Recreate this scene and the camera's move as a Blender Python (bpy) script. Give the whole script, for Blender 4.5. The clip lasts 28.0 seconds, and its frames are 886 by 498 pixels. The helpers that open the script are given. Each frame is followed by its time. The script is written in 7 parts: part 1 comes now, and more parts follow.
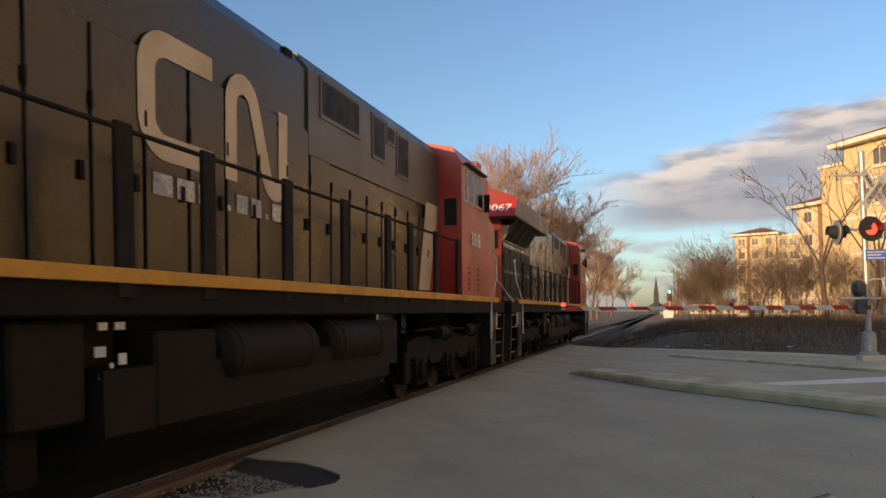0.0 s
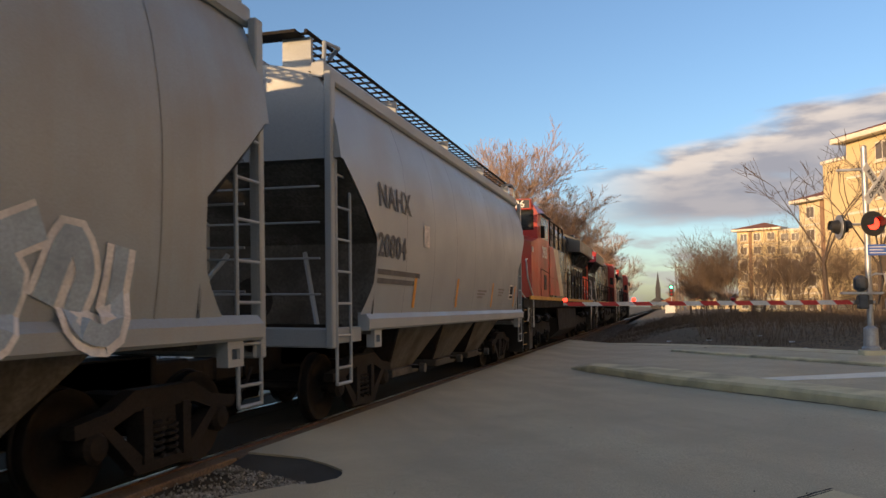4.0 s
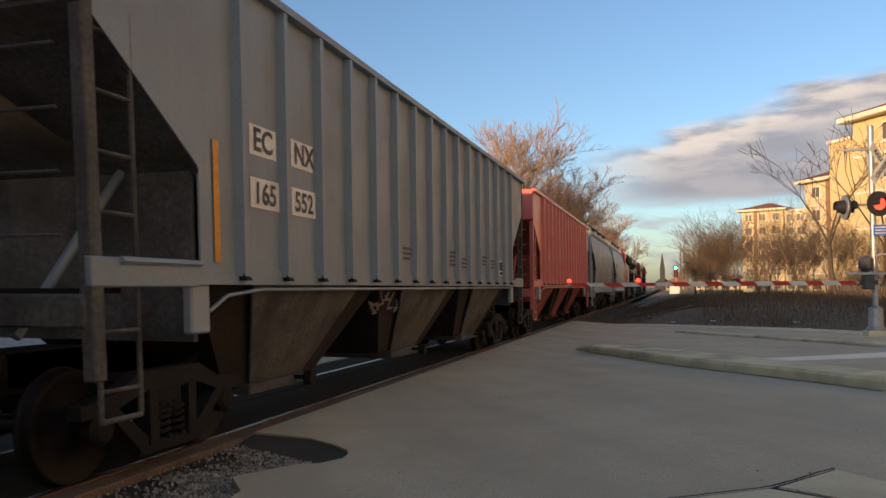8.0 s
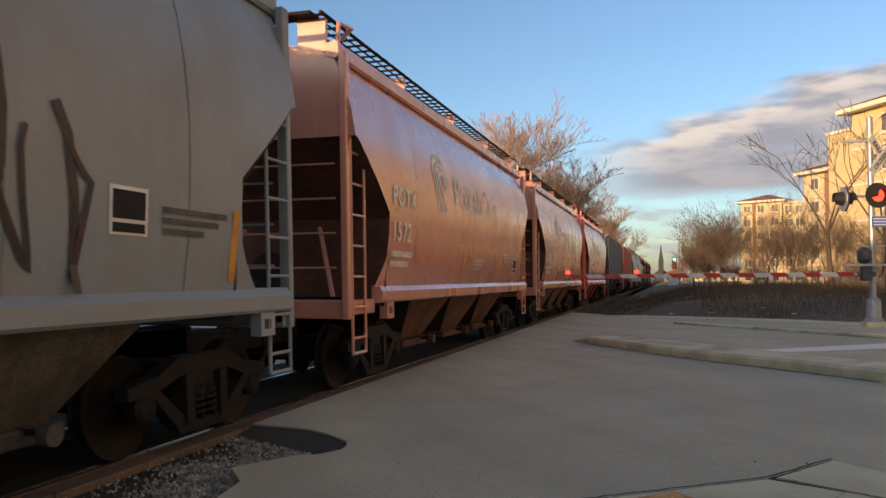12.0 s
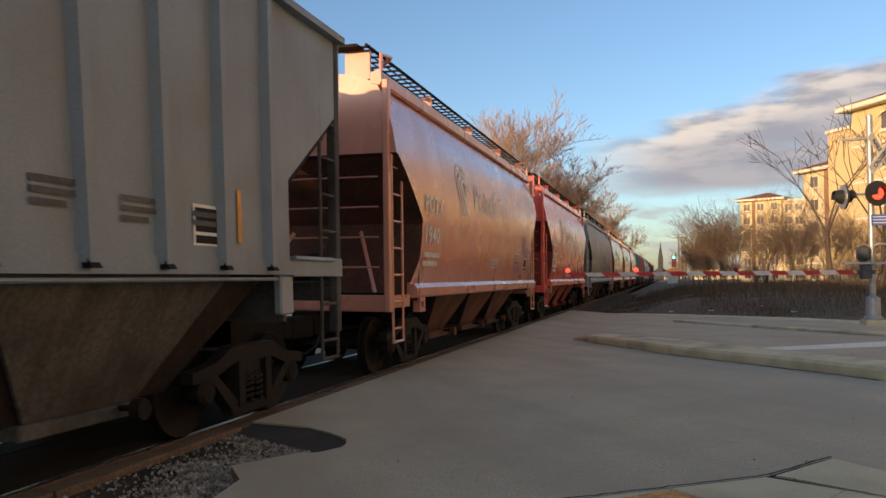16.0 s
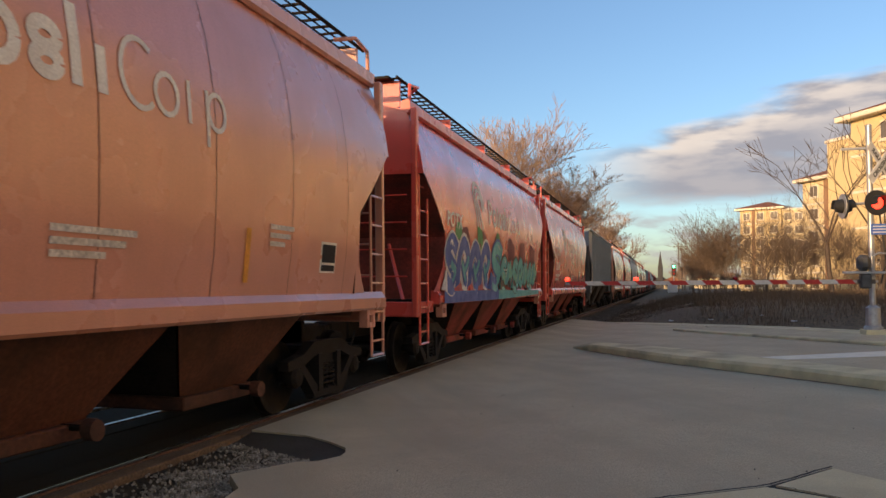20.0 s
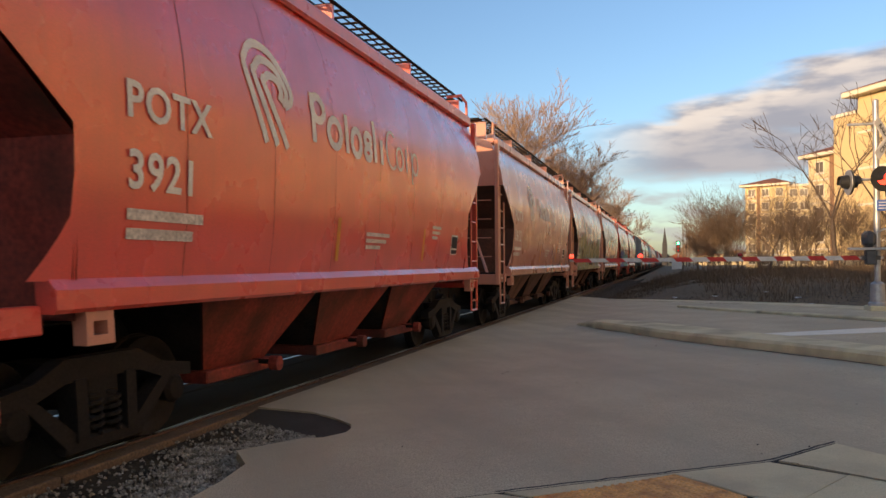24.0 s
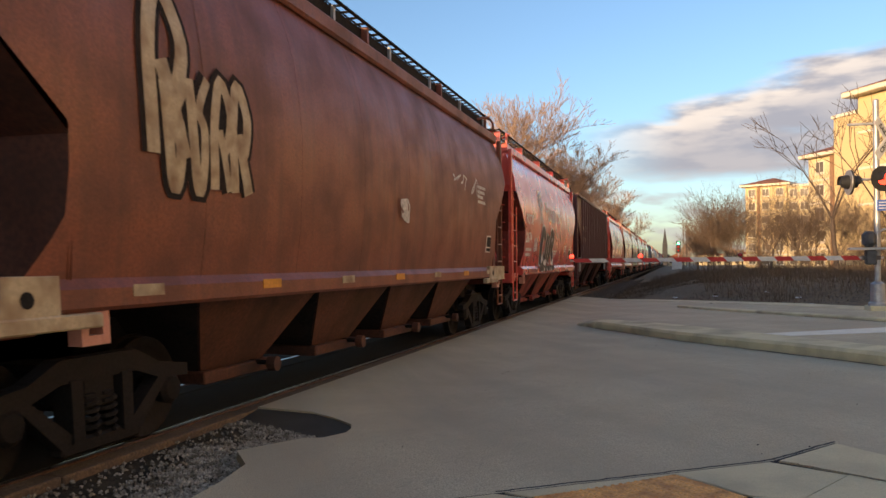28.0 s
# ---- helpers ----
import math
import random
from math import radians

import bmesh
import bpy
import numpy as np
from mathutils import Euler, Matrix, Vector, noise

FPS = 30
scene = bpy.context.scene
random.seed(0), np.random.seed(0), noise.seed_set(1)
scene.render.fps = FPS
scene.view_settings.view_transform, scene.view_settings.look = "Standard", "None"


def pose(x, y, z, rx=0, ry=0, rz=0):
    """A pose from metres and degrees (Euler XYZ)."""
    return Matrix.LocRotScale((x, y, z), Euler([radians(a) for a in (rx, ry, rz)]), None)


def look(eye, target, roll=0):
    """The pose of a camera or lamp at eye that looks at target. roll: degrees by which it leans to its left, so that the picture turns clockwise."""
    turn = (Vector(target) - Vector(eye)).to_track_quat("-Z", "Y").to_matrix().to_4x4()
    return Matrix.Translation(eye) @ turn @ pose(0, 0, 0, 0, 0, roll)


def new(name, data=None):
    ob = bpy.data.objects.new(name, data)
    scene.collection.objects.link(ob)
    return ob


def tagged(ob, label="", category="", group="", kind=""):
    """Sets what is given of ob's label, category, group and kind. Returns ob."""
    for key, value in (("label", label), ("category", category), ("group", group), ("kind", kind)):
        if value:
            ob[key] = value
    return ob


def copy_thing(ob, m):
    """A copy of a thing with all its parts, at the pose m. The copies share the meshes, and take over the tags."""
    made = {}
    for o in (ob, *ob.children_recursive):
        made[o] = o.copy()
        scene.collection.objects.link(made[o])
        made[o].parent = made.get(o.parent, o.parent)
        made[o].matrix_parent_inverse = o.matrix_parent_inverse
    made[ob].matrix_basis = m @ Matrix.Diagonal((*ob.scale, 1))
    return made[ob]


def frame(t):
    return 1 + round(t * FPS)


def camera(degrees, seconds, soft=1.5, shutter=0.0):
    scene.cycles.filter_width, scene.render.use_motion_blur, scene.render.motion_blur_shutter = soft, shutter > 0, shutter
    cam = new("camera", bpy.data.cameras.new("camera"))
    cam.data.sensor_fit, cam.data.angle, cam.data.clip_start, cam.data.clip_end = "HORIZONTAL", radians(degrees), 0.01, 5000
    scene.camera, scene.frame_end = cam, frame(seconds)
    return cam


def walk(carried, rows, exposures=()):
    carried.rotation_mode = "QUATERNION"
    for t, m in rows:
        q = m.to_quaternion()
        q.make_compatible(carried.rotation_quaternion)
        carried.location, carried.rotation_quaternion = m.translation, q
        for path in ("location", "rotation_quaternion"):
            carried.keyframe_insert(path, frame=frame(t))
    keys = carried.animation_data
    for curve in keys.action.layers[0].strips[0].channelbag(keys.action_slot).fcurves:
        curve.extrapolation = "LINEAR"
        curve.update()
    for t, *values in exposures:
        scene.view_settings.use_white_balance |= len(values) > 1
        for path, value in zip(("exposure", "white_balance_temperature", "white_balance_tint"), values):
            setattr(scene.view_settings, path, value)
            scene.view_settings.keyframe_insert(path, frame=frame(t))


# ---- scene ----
import colorsys

# ---------------- camera ----------------
cam = camera(60, 28.0, 1.5, 0.85)
scene.cycles.rolling_shutter_type = "TOP"      # read out from the top down
scene.cycles.rolling_shutter_duration = 0.07


def aim(yaw, up, lean):
    """Camera pose: degrees left of the track, degrees upward, degrees of roll."""
    return pose(0, 0, 1.58, 90 + up, 0, yaw) @ pose(0, 0, 0, 0, 0, -lean)


walk(cam, [
    (0, aim(15.993, 4.557, -0.194)),
    (0.5, aim(16.023, 4.580, -0.166)),
    (1, aim(16.034, 4.380, -0.173)),
    (1.5, aim(16.079, 4.583, -0.170)),
    (2, aim(16.111, 4.728, -0.142)),
    (2.5, aim(16.110, 4.842, -0.163)),
    (3, aim(16.097, 4.947, -0.194)),
    (3.5, aim(16.092, 4.693, -0.147)),
    (5.5, aim(16.276, 2.920, -0.054)),
    (6, aim(16.276, 2.788, -0.049)),
    (6.5, aim(16.256, 2.810, -0.018)),
    (7, aim(16.279, 2.812, -0.029)),
    (7.5, aim(16.357, 2.668, -0.029)),
    (8, aim(16.433, 2.825, -0.000)),
    (8.5, aim(16.475, 2.737, -0.019)),
    (9, aim(16.440, 2.687, 0.009)),
    (9.5, aim(16.402, 2.644, -0.012)),
    (10, aim(16.389, 2.712, 0.016)),
    (10.5, aim(16.366, 2.611, -0.007)),
    (11, aim(16.367, 2.564, -0.016)),
    (11.5, aim(16.330, 2.477, 0.000)),
    (12, aim(16.339, 2.201, 0.015)),
    (12.5, aim(16.344, 2.008, 0.026)),
    (14.5, aim(16.324, 1.951, -0.009)),
    (15, aim(16.318, 1.953, -0.004)),
    (15.5, aim(16.319, 1.952, -0.002)),
    (16, aim(16.311, 2.054, 0.013)),
    (16.5, aim(16.315, 2.004, -0.017)),
    (17, aim(16.314, 2.232, -0.019)),
    (17.5, aim(16.332, 2.321, -0.003)),
    (18, aim(16.337, 2.350, -0.020)),
    (18.5, aim(16.337, 2.386, -0.010)),
    (19, aim(16.324, 2.555, -0.006)),
    (19.5, aim(16.312, 2.621, -0.036)),
    (20, aim(16.299, 2.687, -0.111)),
    (20.5, aim(16.284, 2.779, -0.058)),
    (21, aim(16.273, 2.726, -0.053)),
    (21.5, aim(16.260, 2.005, 0.006)),
    (23.5, aim(16.583, 1.346, 0.038)),
    (24, aim(16.603, 1.011, 0.066)),
    (24.5, aim(16.607, 0.978, 0.074)),
    (25, aim(16.606, 0.898, 0.075)),
    (25.5, aim(16.608, 0.950, 0.070)),
    (26, aim(16.617, 0.963, 0.092)),
    (26.5, aim(16.617, 0.967, 0.100)),
    (27, aim(16.619, 0.900, 0.082)),
    (27.5, aim(16.618, 0.910, 0.047)),
    (28, aim(16.615, 1.011, 0.066)),
], [(0, 1.12, 7000, 15), (12.5, 1.16, 7000, 15), (21.5, 1.16, 7000, 15), (24, 1.24, 7050, 15), (25, 1.40, 7050, 15), (28, 1.40, 7050, 15)])

# ---------------- world, sun, exposure ----------------
SUN_EL, SUN_AZ = radians(9.0), radians(213.0)     # azimuth clockwise from +Y
world = bpy.data.worlds.new("world")
scene.world = world
world.use_nodes = True
wn, wl = world.node_tree.nodes, world.node_tree.links
wn.clear()


def wnode(kind, **kw):
    n = wn.new(kind)
    for k, v in kw.items():
        n.inputs[k.replace("_", " ")].default_value = v
    return n


sky = wn.new("ShaderNodeTexSky")
sky.sky_type = "NISHITA"
sky.sun_disc = False
sky.sun_elevation, sky.sun_rotation = SUN_EL, SUN_AZ
sky.air_density, sky.dust_density, sky.ozone_density = 1.0, 1.2, 3.2
coord = wn.new("ShaderNodeTexCoord")
sep = wn.new("ShaderNodeSeparateXYZ")
wl.new(coord.outputs["Generated"], sep.inputs[0])


def wmath(op, a, b=None, c=None, clamp=False):
    n = wn.new("ShaderNodeMath")
    n.operation, n.use_clamp = op, clamp
    for i, v in enumerate((a, b, c)):
        if v is None:
            continue
        if isinstance(v, (int, float)):
            n.inputs[i].default_value = v
        else:
            wl.new(v, n.inputs[i])
    return n.outputs[0]


def wramp(v, a, b, lo=0.0, hi=1.0):
    n = wn.new("ShaderNodeMapRange")
    n.interpolation_type = "SMOOTHSTEP"
    wl.new(v, n.inputs[0])
    for i, q in enumerate((a, b, lo, hi)):
        n.inputs[i + 1].default_value = q
    return n.outputs[0]


# cloud bank: noise on a flat layer, drawn out sideways
X, Y, Z = sep.outputs
azim = wmath("ARCTAN2", X, Y)
comb = wn.new("ShaderNodeCombineXYZ")
wl.new(wmath("MULTIPLY", azim, 7.0), comb.inputs[0])
wl.new(wmath("MULTIPLY", Z, 27.0), comb.inputs[1])
nz = wnode("ShaderNodeTexNoise", Scale=0.9, Detail=5.0, Roughness=0.48, Distortion=0.25)
wl.new(comb.outputs[0], nz.inputs["Vector"])
nz2 = wnode("ShaderNodeTexNoise", Scale=1.7, Detail=4.0, Roughness=0.5)
wl.new(comb.outputs[0], nz2.inputs["Vector"])
# the bank's upper edge climbs to the east of the track
edge = wmath("ADD", wmath("MULTIPLY_ADD", azim, 0.26, 0.195), wmath("MULTIPLY_ADD", nz.outputs[0], 0.08, -0.04))
under = wramp(wmath("SUBTRACT", edge, Z), 0.0, 0.022)
east = wramp(azim, -0.16, 0.02)
low = wramp(wmath("ADD", Z, wmath("MULTIPLY_ADD", nz2.outputs[0], 0.03, -0.015)), 0.092, 0.116)
body = wramp(nz.outputs[0], 0.22, 0.42, 0.45, 0.96)
bank = wmath("MULTIPLY", wmath("MULTIPLY", under, east), wmath("MULTIPLY", low, body))
wisp = wmath("MULTIPLY", wmath("MULTIPLY", wramp(nz2.outputs[0], 0.42, 0.62), wramp(azim, -0.30, -0.05)), wramp(Z, 0.11, 0.07, 0.0, 0.75))
mask = wmath("MAXIMUM", bank, wisp, clamp=True)
lit = wmath("MULTIPLY", wramp(nz2.outputs[0], 0.36, 0.60, 0.05, 1.0), wramp(wmath("SUBTRACT", edge, Z), 0.075, 0.01, 0.22, 1.0))
ctint = wn.new("ShaderNodeMix")
ctint.data_type = "RGBA"
wl.new(lit, ctint.inputs["Factor"])
ctint.inputs["A"].default_value = (1.35, 1.40, 1.62, 1)
ctint.inputs["B"].default_value = (3.2, 2.9, 2.6, 1)
cmix = wn.new("ShaderNodeMix")
cmix.data_type = "RGBA"
wl.new(mask, cmix.inputs["Factor"])
wl.new(sky.outputs[0], cmix.inputs["A"])
wl.new(ctint.outputs["Result"], cmix.inputs["B"])
bg = wnode("ShaderNodeBackground", Strength=0.119)
wl.new(cmix.outputs["Result"], bg.inputs["Color"])
wo = wn.new("ShaderNodeOutputWorld")
wl.new(bg.outputs[0], wo.inputs[0])

sun_data = bpy.data.lights.new("sun", "SUN")
sun_data.energy, sun_data.angle, sun_data.color = 2.45, radians(0.6), (1.0, 0.66, 0.34)
sun = new("sun", sun_data)
TO_SUN = Vector((math.sin(SUN_AZ) * math.cos(SUN_EL), math.cos(SUN_AZ) * math.cos(SUN_EL), math.sin(SUN_EL)))
sun.matrix_world = look(TO_SUN * 300, (0, 0, 0))

# ---------------- materials ----------------
def material(name, base, rough=0.6, metal=0.0, grain=(40.0, 0.10), stain=(3.0, 0.25, None), bump=0.08, streak=0.0,
             emit=0.0, vary=0.0, coat=0.0, spec=0.5, lanes=None):
    """Painted, stained or raw surface. grain and stain: size and amount; streak: rain streaks that run down."""
    m = bpy.data.materials.new(name)
    m.use_nodes = True
    nt = m.node_tree
    n, l = nt.nodes, nt.links
    b = n["Principled BSDF"]
    b.inputs["Metallic"].default_value = metal
    b.inputs["Specular IOR Level"].default_value = spec
    b.inputs["Coat Weight"].default_value = coat
    b.inputs["Coat Roughness"].default_value = 0.2
    tc = n.new("ShaderNodeTexCoord")

    def noise_tex(scale, detail, vec=None):
        t = n.new("ShaderNodeTexNoise")
        t.inputs["Scale"].default_value, t.inputs["Detail"].default_value = scale, detail
        l.new(vec or tc.outputs["Object"], t.inputs["Vector"])
        return t.outputs["Fac"]

    def mixed(fac, a, c):
        x = n.new("ShaderNodeMix")
        x.data_type = "RGBA"
        l.new(fac, x.inputs["Factor"])
        for key, v in (("A", a), ("B", c)):
            if isinstance(v, tuple):
                x.inputs[key].default_value = (*v, 1)
            else:
                l.new(v, x.inputs[key])
        return x.outputs["Result"]

    def ramp(v, a, c, lo, hi):
        x = n.new("ShaderNodeMapRange")
        l.new(v, x.inputs[0])
        for i, q in enumerate((a, c, lo, hi)):
            x.inputs[i + 1].default_value = q
        return x.outputs[0]

    fine = noise_tex(grain[0], 4.0)
    dark = tuple(c * (1 - grain[1] * 2) for c in base)
    light = tuple(min(1, c * (1 + grain[1])) for c in base)
    col = mixed(ramp(fine, 0.3, 0.7, 0, 1), dark, light)
    wide = noise_tex(stain[0], 6.0)
    dirt = stain[2] or tuple(c * 0.45 for c in base)
    col = mixed(ramp(wide, 0.42, 0.75, 0, stain[1] * 1.6), col, dirt)
    if streak:
        mp = n.new("ShaderNodeMapping")
        mp.inputs["Scale"].default_value = (1.0, 9.0, 0.35)
        l.new(tc.outputs["Object"], mp.inputs["Vector"])
        run = noise_tex(1.0, 5.0, mp.outputs[0])
        col = mixed(ramp(run, 0.45, 0.8, 0, streak), col, dirt)
    if lanes:
        turn, amount, tone = lanes
        mp = n.new("ShaderNodeMapping")
        mp.vector_type = "TEXTURE"
        mp.inputs["Rotation"].default_value = (0, 0, turn)
        mp.inputs["Scale"].default_value = (7.0, 0.9, 1.0)
        l.new(tc.outputs["Object"], mp.inputs["Vector"])
        col = mixed(ramp(noise_tex(1.0, 5.0, mp.outputs[0]), 0.40, 0.68, 0, amount), col, tone)
        col = mixed(ramp(noise_tex(9.0, 3.0), 0.52, 0.72, 0, amount * 0.45), col, tone)
    if vary:
        oi = n.new("ShaderNodeObjectInfo")
        hs = n.new("ShaderNodeHueSaturation")
        l.new(ramp(oi.outputs["Random"], 0, 1, 1 - vary, 1 + vary), hs.inputs["Value"])
        l.new(col, hs.inputs["Color"])
        col = hs.outputs[0]
    l.new(col, b.inputs["Base Color"])
    l.new(ramp(wide, 0.3, 0.7, max(0.05, rough - 0.08), min(1, rough + 0.12)), b.inputs["Roughness"])
    if bump:
        bp = n.new("ShaderNodeBump")
        bp.inputs["Strength"].default_value, bp.inputs["Distance"].default_value = bump, 0.02
        l.new(fine, bp.inputs["Height"])
        l.new(bp.outputs[0], b.inputs["Normal"])
    if emit:
        b.inputs["Emission Color"].default_value = (*base, 1)
        b.inputs["Emission Strength"].default_value = emit
    return m


def glass(name, tint=(0.03, 0.04, 0.05), rough=0.05):
    m = bpy.data.materials.new(name)
    m.use_nodes = True
    b = m.node_tree.nodes["Principled BSDF"]
    b.inputs["Base Color"].default_value = (*tint, 1)
    b.inputs["Roughness"].default_value = rough
    b.inputs["Specular IOR Level"].default_value = 0.8
    return m


asphalt = material("asphalt", (0.575, 0.50, 0.335), 0.88, grain=(85, 0.22), stain=(0.9, 0.4, (0.40, 0.345, 0.24)), bump=0.35, lanes=(-1.006, 0.7, (0.37, 0.32, 0.225)))
asphalt_dark = material("asphalt_dark", (0.060, 0.050, 0.034), 0.8, grain=(150, 0.25), stain=(0.8, 0.4, None), bump=0.4)
concrete = material("concrete", (0.66, 0.58, 0.36), 0.85, grain=(150, 0.12), stain=(1.6, 0.35, (0.22, 0.195, 0.15)), bump=0.25)
kerbstone = material("kerbstone", (0.68, 0.61, 0.37), 0.85, grain=(120, 0.12), stain=(1.3, 0.5, (0.15, 0.13, 0.11)), bump=0.25)
soil = material("soil", (0.155, 0.105, 0.056), 0.95, grain=(9, 0.3), stain=(0.3, 0.5, (0.15, 0.12, 0.075)), bump=0.6)
ballast_m = material("ballast_stone", (0.11, 0.10, 0.09), 0.9, grain=(30, 0.25), stain=(4, 0.4, (0.08, 0.07, 0.06)), bump=0.3)
pebble_m = material("pebble", (0.37, 0.345, 0.285), 0.85, grain=(30, 0.3), stain=(9, 0.8, (0.10, 0.085, 0.06)), bump=0.2)
rail_side = material("rail_rust", (0.12, 0.06, 0.035), 0.8, grain=(60, 0.2), stain=(5, 0.4, None))
mud = material("ballast_mud", (0.055, 0.043, 0.029), 0.95, grain=(40, 0.35), stain=(3.0, 0.5, (0.10, 0.08, 0.055)), bump=0.7, spec=0.2)
rail_top = material("rail_shine", (0.62, 0.57, 0.48), 0.32, 1.0, grain=(90, 0.05), stain=(8, 0.1, None), bump=0.02)
timber = material("timber", (0.17, 0.11, 0.062), 0.85, grain=(45, 0.25), stain=(2.5, 0.5, (0.09, 0.06, 0.04)), bump=0.4)
white_line = material("road_paint", (0.82, 0.79, 0.66), 0.7, grain=(70, 0.1), stain=(4, 0.25, (0.5, 0.5, 0.48)))
tactile_m = material("tactile_plate", (0.90, 0.43, 0.12), 0.7, grain=(60, 0.2), stain=(7, 0.75, (0.45, 0.20, 0.07)), bump=0.3)
rubber = material("crossing_rubber", (0.032, 0.026, 0.018), 0.95, grain=(60, 0.2), stain=(1.5, 0.4, (0.04, 0.035, 0.03)), bump=0.3, spec=0.08)
# near-black: shade of the hoppers' inner slopes as a colour; also graffiti contours
shade_contour = material("soot_caked_paint", (0.024, 0.017, 0.0145), 0.85, grain=(25, 0.25), stain=(2.5, 0.5, (0.05, 0.034, 0.026)), bump=0.2, spec=0.2)
# darkened copies of the car paints: dirt streaks, with recess shade in the base colour
dirt_shade_red = material("dirt_and_shade_red", (0.27, 0.044, 0.030), 0.7, grain=(25, 0.2), stain=(1.6, 0.6, (0.06, 0.03, 0.022)), streak=0.5, bump=0.1, spec=0.3)
dirt_shade_tan = material("dirt_and_shade_tan", (0.12, 0.045, 0.027), 0.7, grain=(25, 0.2), stain=(1.6, 0.6, (0.05, 0.028, 0.02)), streak=0.5, bump=0.1, spec=0.3)
dirt_shade_maroon = material("dirt_over_maroon", (0.060, 0.013, 0.012), 0.7, grain=(25, 0.2), stain=(1.6, 0.5, (0.028, 0.014, 0.012)), streak=0.4, bump=0.1, spec=0.25)
dirt_shade_grey = material("dirt_over_grey", (0.115, 0.11, 0.10), 0.75, grain=(25, 0.2), stain=(1.6, 0.6, (0.04, 0.034, 0.028)), streak=0.6, bump=0.1, spec=0.25)
crack_m = material("joint_dirt", (0.03, 0.028, 0.026), 0.95)
gloss_red = material("gloss_red", (0.74, 0.092, 0.066), 0.28, grain=(70, 0.06), stain=(1.3, 0.25, (0.36, 0.09, 0.065)), streak=0.22, bump=0.03, vary=0.06, coat=0.75)
gloss_tan = material("gloss_faded", (0.63, 0.27, 0.185), 0.28, grain=(70, 0.06), stain=(1.2, 0.28, (0.44, 0.20, 0.13)), streak=0.25, bump=0.03, vary=0.08, coat=0.7)
hop_white = material("hopper_light_grey", (0.27, 0.305, 0.33), 0.45, grain=(70, 0.05), stain=(1.2, 0.12, (0.32, 0.31, 0.29)), streak=0.12, bump=0.02, coat=0.1)
hop_grey = material("hopper_grey", (0.25, 0.29, 0.315), 0.45, grain=(70, 0.06), stain=(1.4, 0.3, (0.22, 0.19, 0.16)), streak=0.3, bump=0.03)
rib_grey = material("rib_grey", (0.205, 0.262, 0.305), 0.45, grain=(60, 0.08), stain=(1.5, 0.2, (0.19, 0.14, 0.10)), streak=0.28, bump=0.05)
rib_red = material("rib_red", (0.60, 0.14, 0.118), 0.42, grain=(60, 0.08), stain=(1.5, 0.3, (0.36, 0.11, 0.08)), streak=0.3, bump=0.05, coat=0.3)
rib_brown = material("rib_brown", (0.085, 0.017, 0.020), 0.42, grain=(60, 0.1), stain=(1.3, 0.35, (0.05, 0.02, 0.02)), streak=0.2, bump=0.05)
rust_brown = material("rusty_brown", (0.25, 0.07, 0.034), 0.5, grain=(40, 0.15), stain=(1.5, 0.5, (0.10, 0.04, 0.025)), streak=0.6, bump=0.1)
grime = material("grime_steel", (0.016, 0.0145, 0.013), 0.7, 0.1, grain=(50, 0.2), stain=(4, 0.5, (0.032, 0.024, 0.018)), bump=0.15, spec=0.12)
loco_frame = material("loco_frame_black", (0.008, 0.0075, 0.007), 0.7, 0.0, grain=(40, 0.25), stain=(3, 0.5, (0.017, 0.0145, 0.0125)), bump=0.12, spec=0.14)
truck_m = material("truck_steel", (0.016, 0.014, 0.0125), 0.75, 0.0, grain=(40, 0.25), stain=(5, 0.5, (0.028, 0.022, 0.0185)), bump=0.15, spec=0.2)
wheel_m = material("wheel_steel", (0.016, 0.0145, 0.0135), 0.55, 0.3, grain=(30, 0.2), stain=(6, 0.45, (0.026, 0.020, 0.016)), spec=0.12)
under = material("under_black", (0.02, 0.019, 0.018), 0.8, grain=(40, 0.2), stain=(5, 0.4, (0.05, 0.04, 0.032)), spec=0.12)
galv = material("galvanised", (0.42, 0.43, 0.44), 0.45, 0.6, grain=(60, 0.1), stain=(6, 0.3, None))
loco_black = material("loco_black", (0.011, 0.010, 0.009), 0.28, grain=(60, 0.15), stain=(1.3, 0.5, (0.034, 0.027, 0.021)), streak=0.35, bump=0.04, coat=0.0, spec=0.48)
loco_red = material("loco_red", (0.46, 0.030, 0.020), 0.42, grain=(60, 0.07), stain=(0.8, 0.7, (0.24, 0.095, 0.06)), streak=0.35, bump=0.03, coat=0.05)
loco_grey = material("loco_dusty_grey", (0.075, 0.072, 0.068), 0.42, grain=(60, 0.1), stain=(1.3, 0.45, (0.10, 0.08, 0.06)), streak=0.3)
loco_white = material("loco_white", (0.64, 0.55, 0.40), 0.5, grain=(60, 0.08), stain=(2, 0.45, (0.36, 0.28, 0.19)), streak=0.35)
yellow_sill = material("sill_yellow", (0.62, 0.30, 0.02), 0.5, grain=(60, 0.08), stain=(3, 0.45, (0.34, 0.20, 0.05)), streak=0.3)
screen_m = material("radiator_screen", (0.012, 0.012, 0.013), 0.6, 0.3, grain=(200, 0.3), stain=(4, 0.3, None), bump=0.4)
rail_white = material("handrail_white", (0.62, 0.62, 0.60), 0.45, grain=(60, 0.1), stain=(8, 0.4, (0.3, 0.26, 0.22)))
letter_white = material("lettering_white", (0.84, 0.82, 0.76), 0.6, grain=(60, 0.12), stain=(3, 0.3, (0.55, 0.47, 0.38)))
letter_cream = material("lettering_cream", (0.68, 0.55, 0.36), 0.6, grain=(60, 0.12), stain=(2, 0.4, (0.40, 0.30, 0.20)))
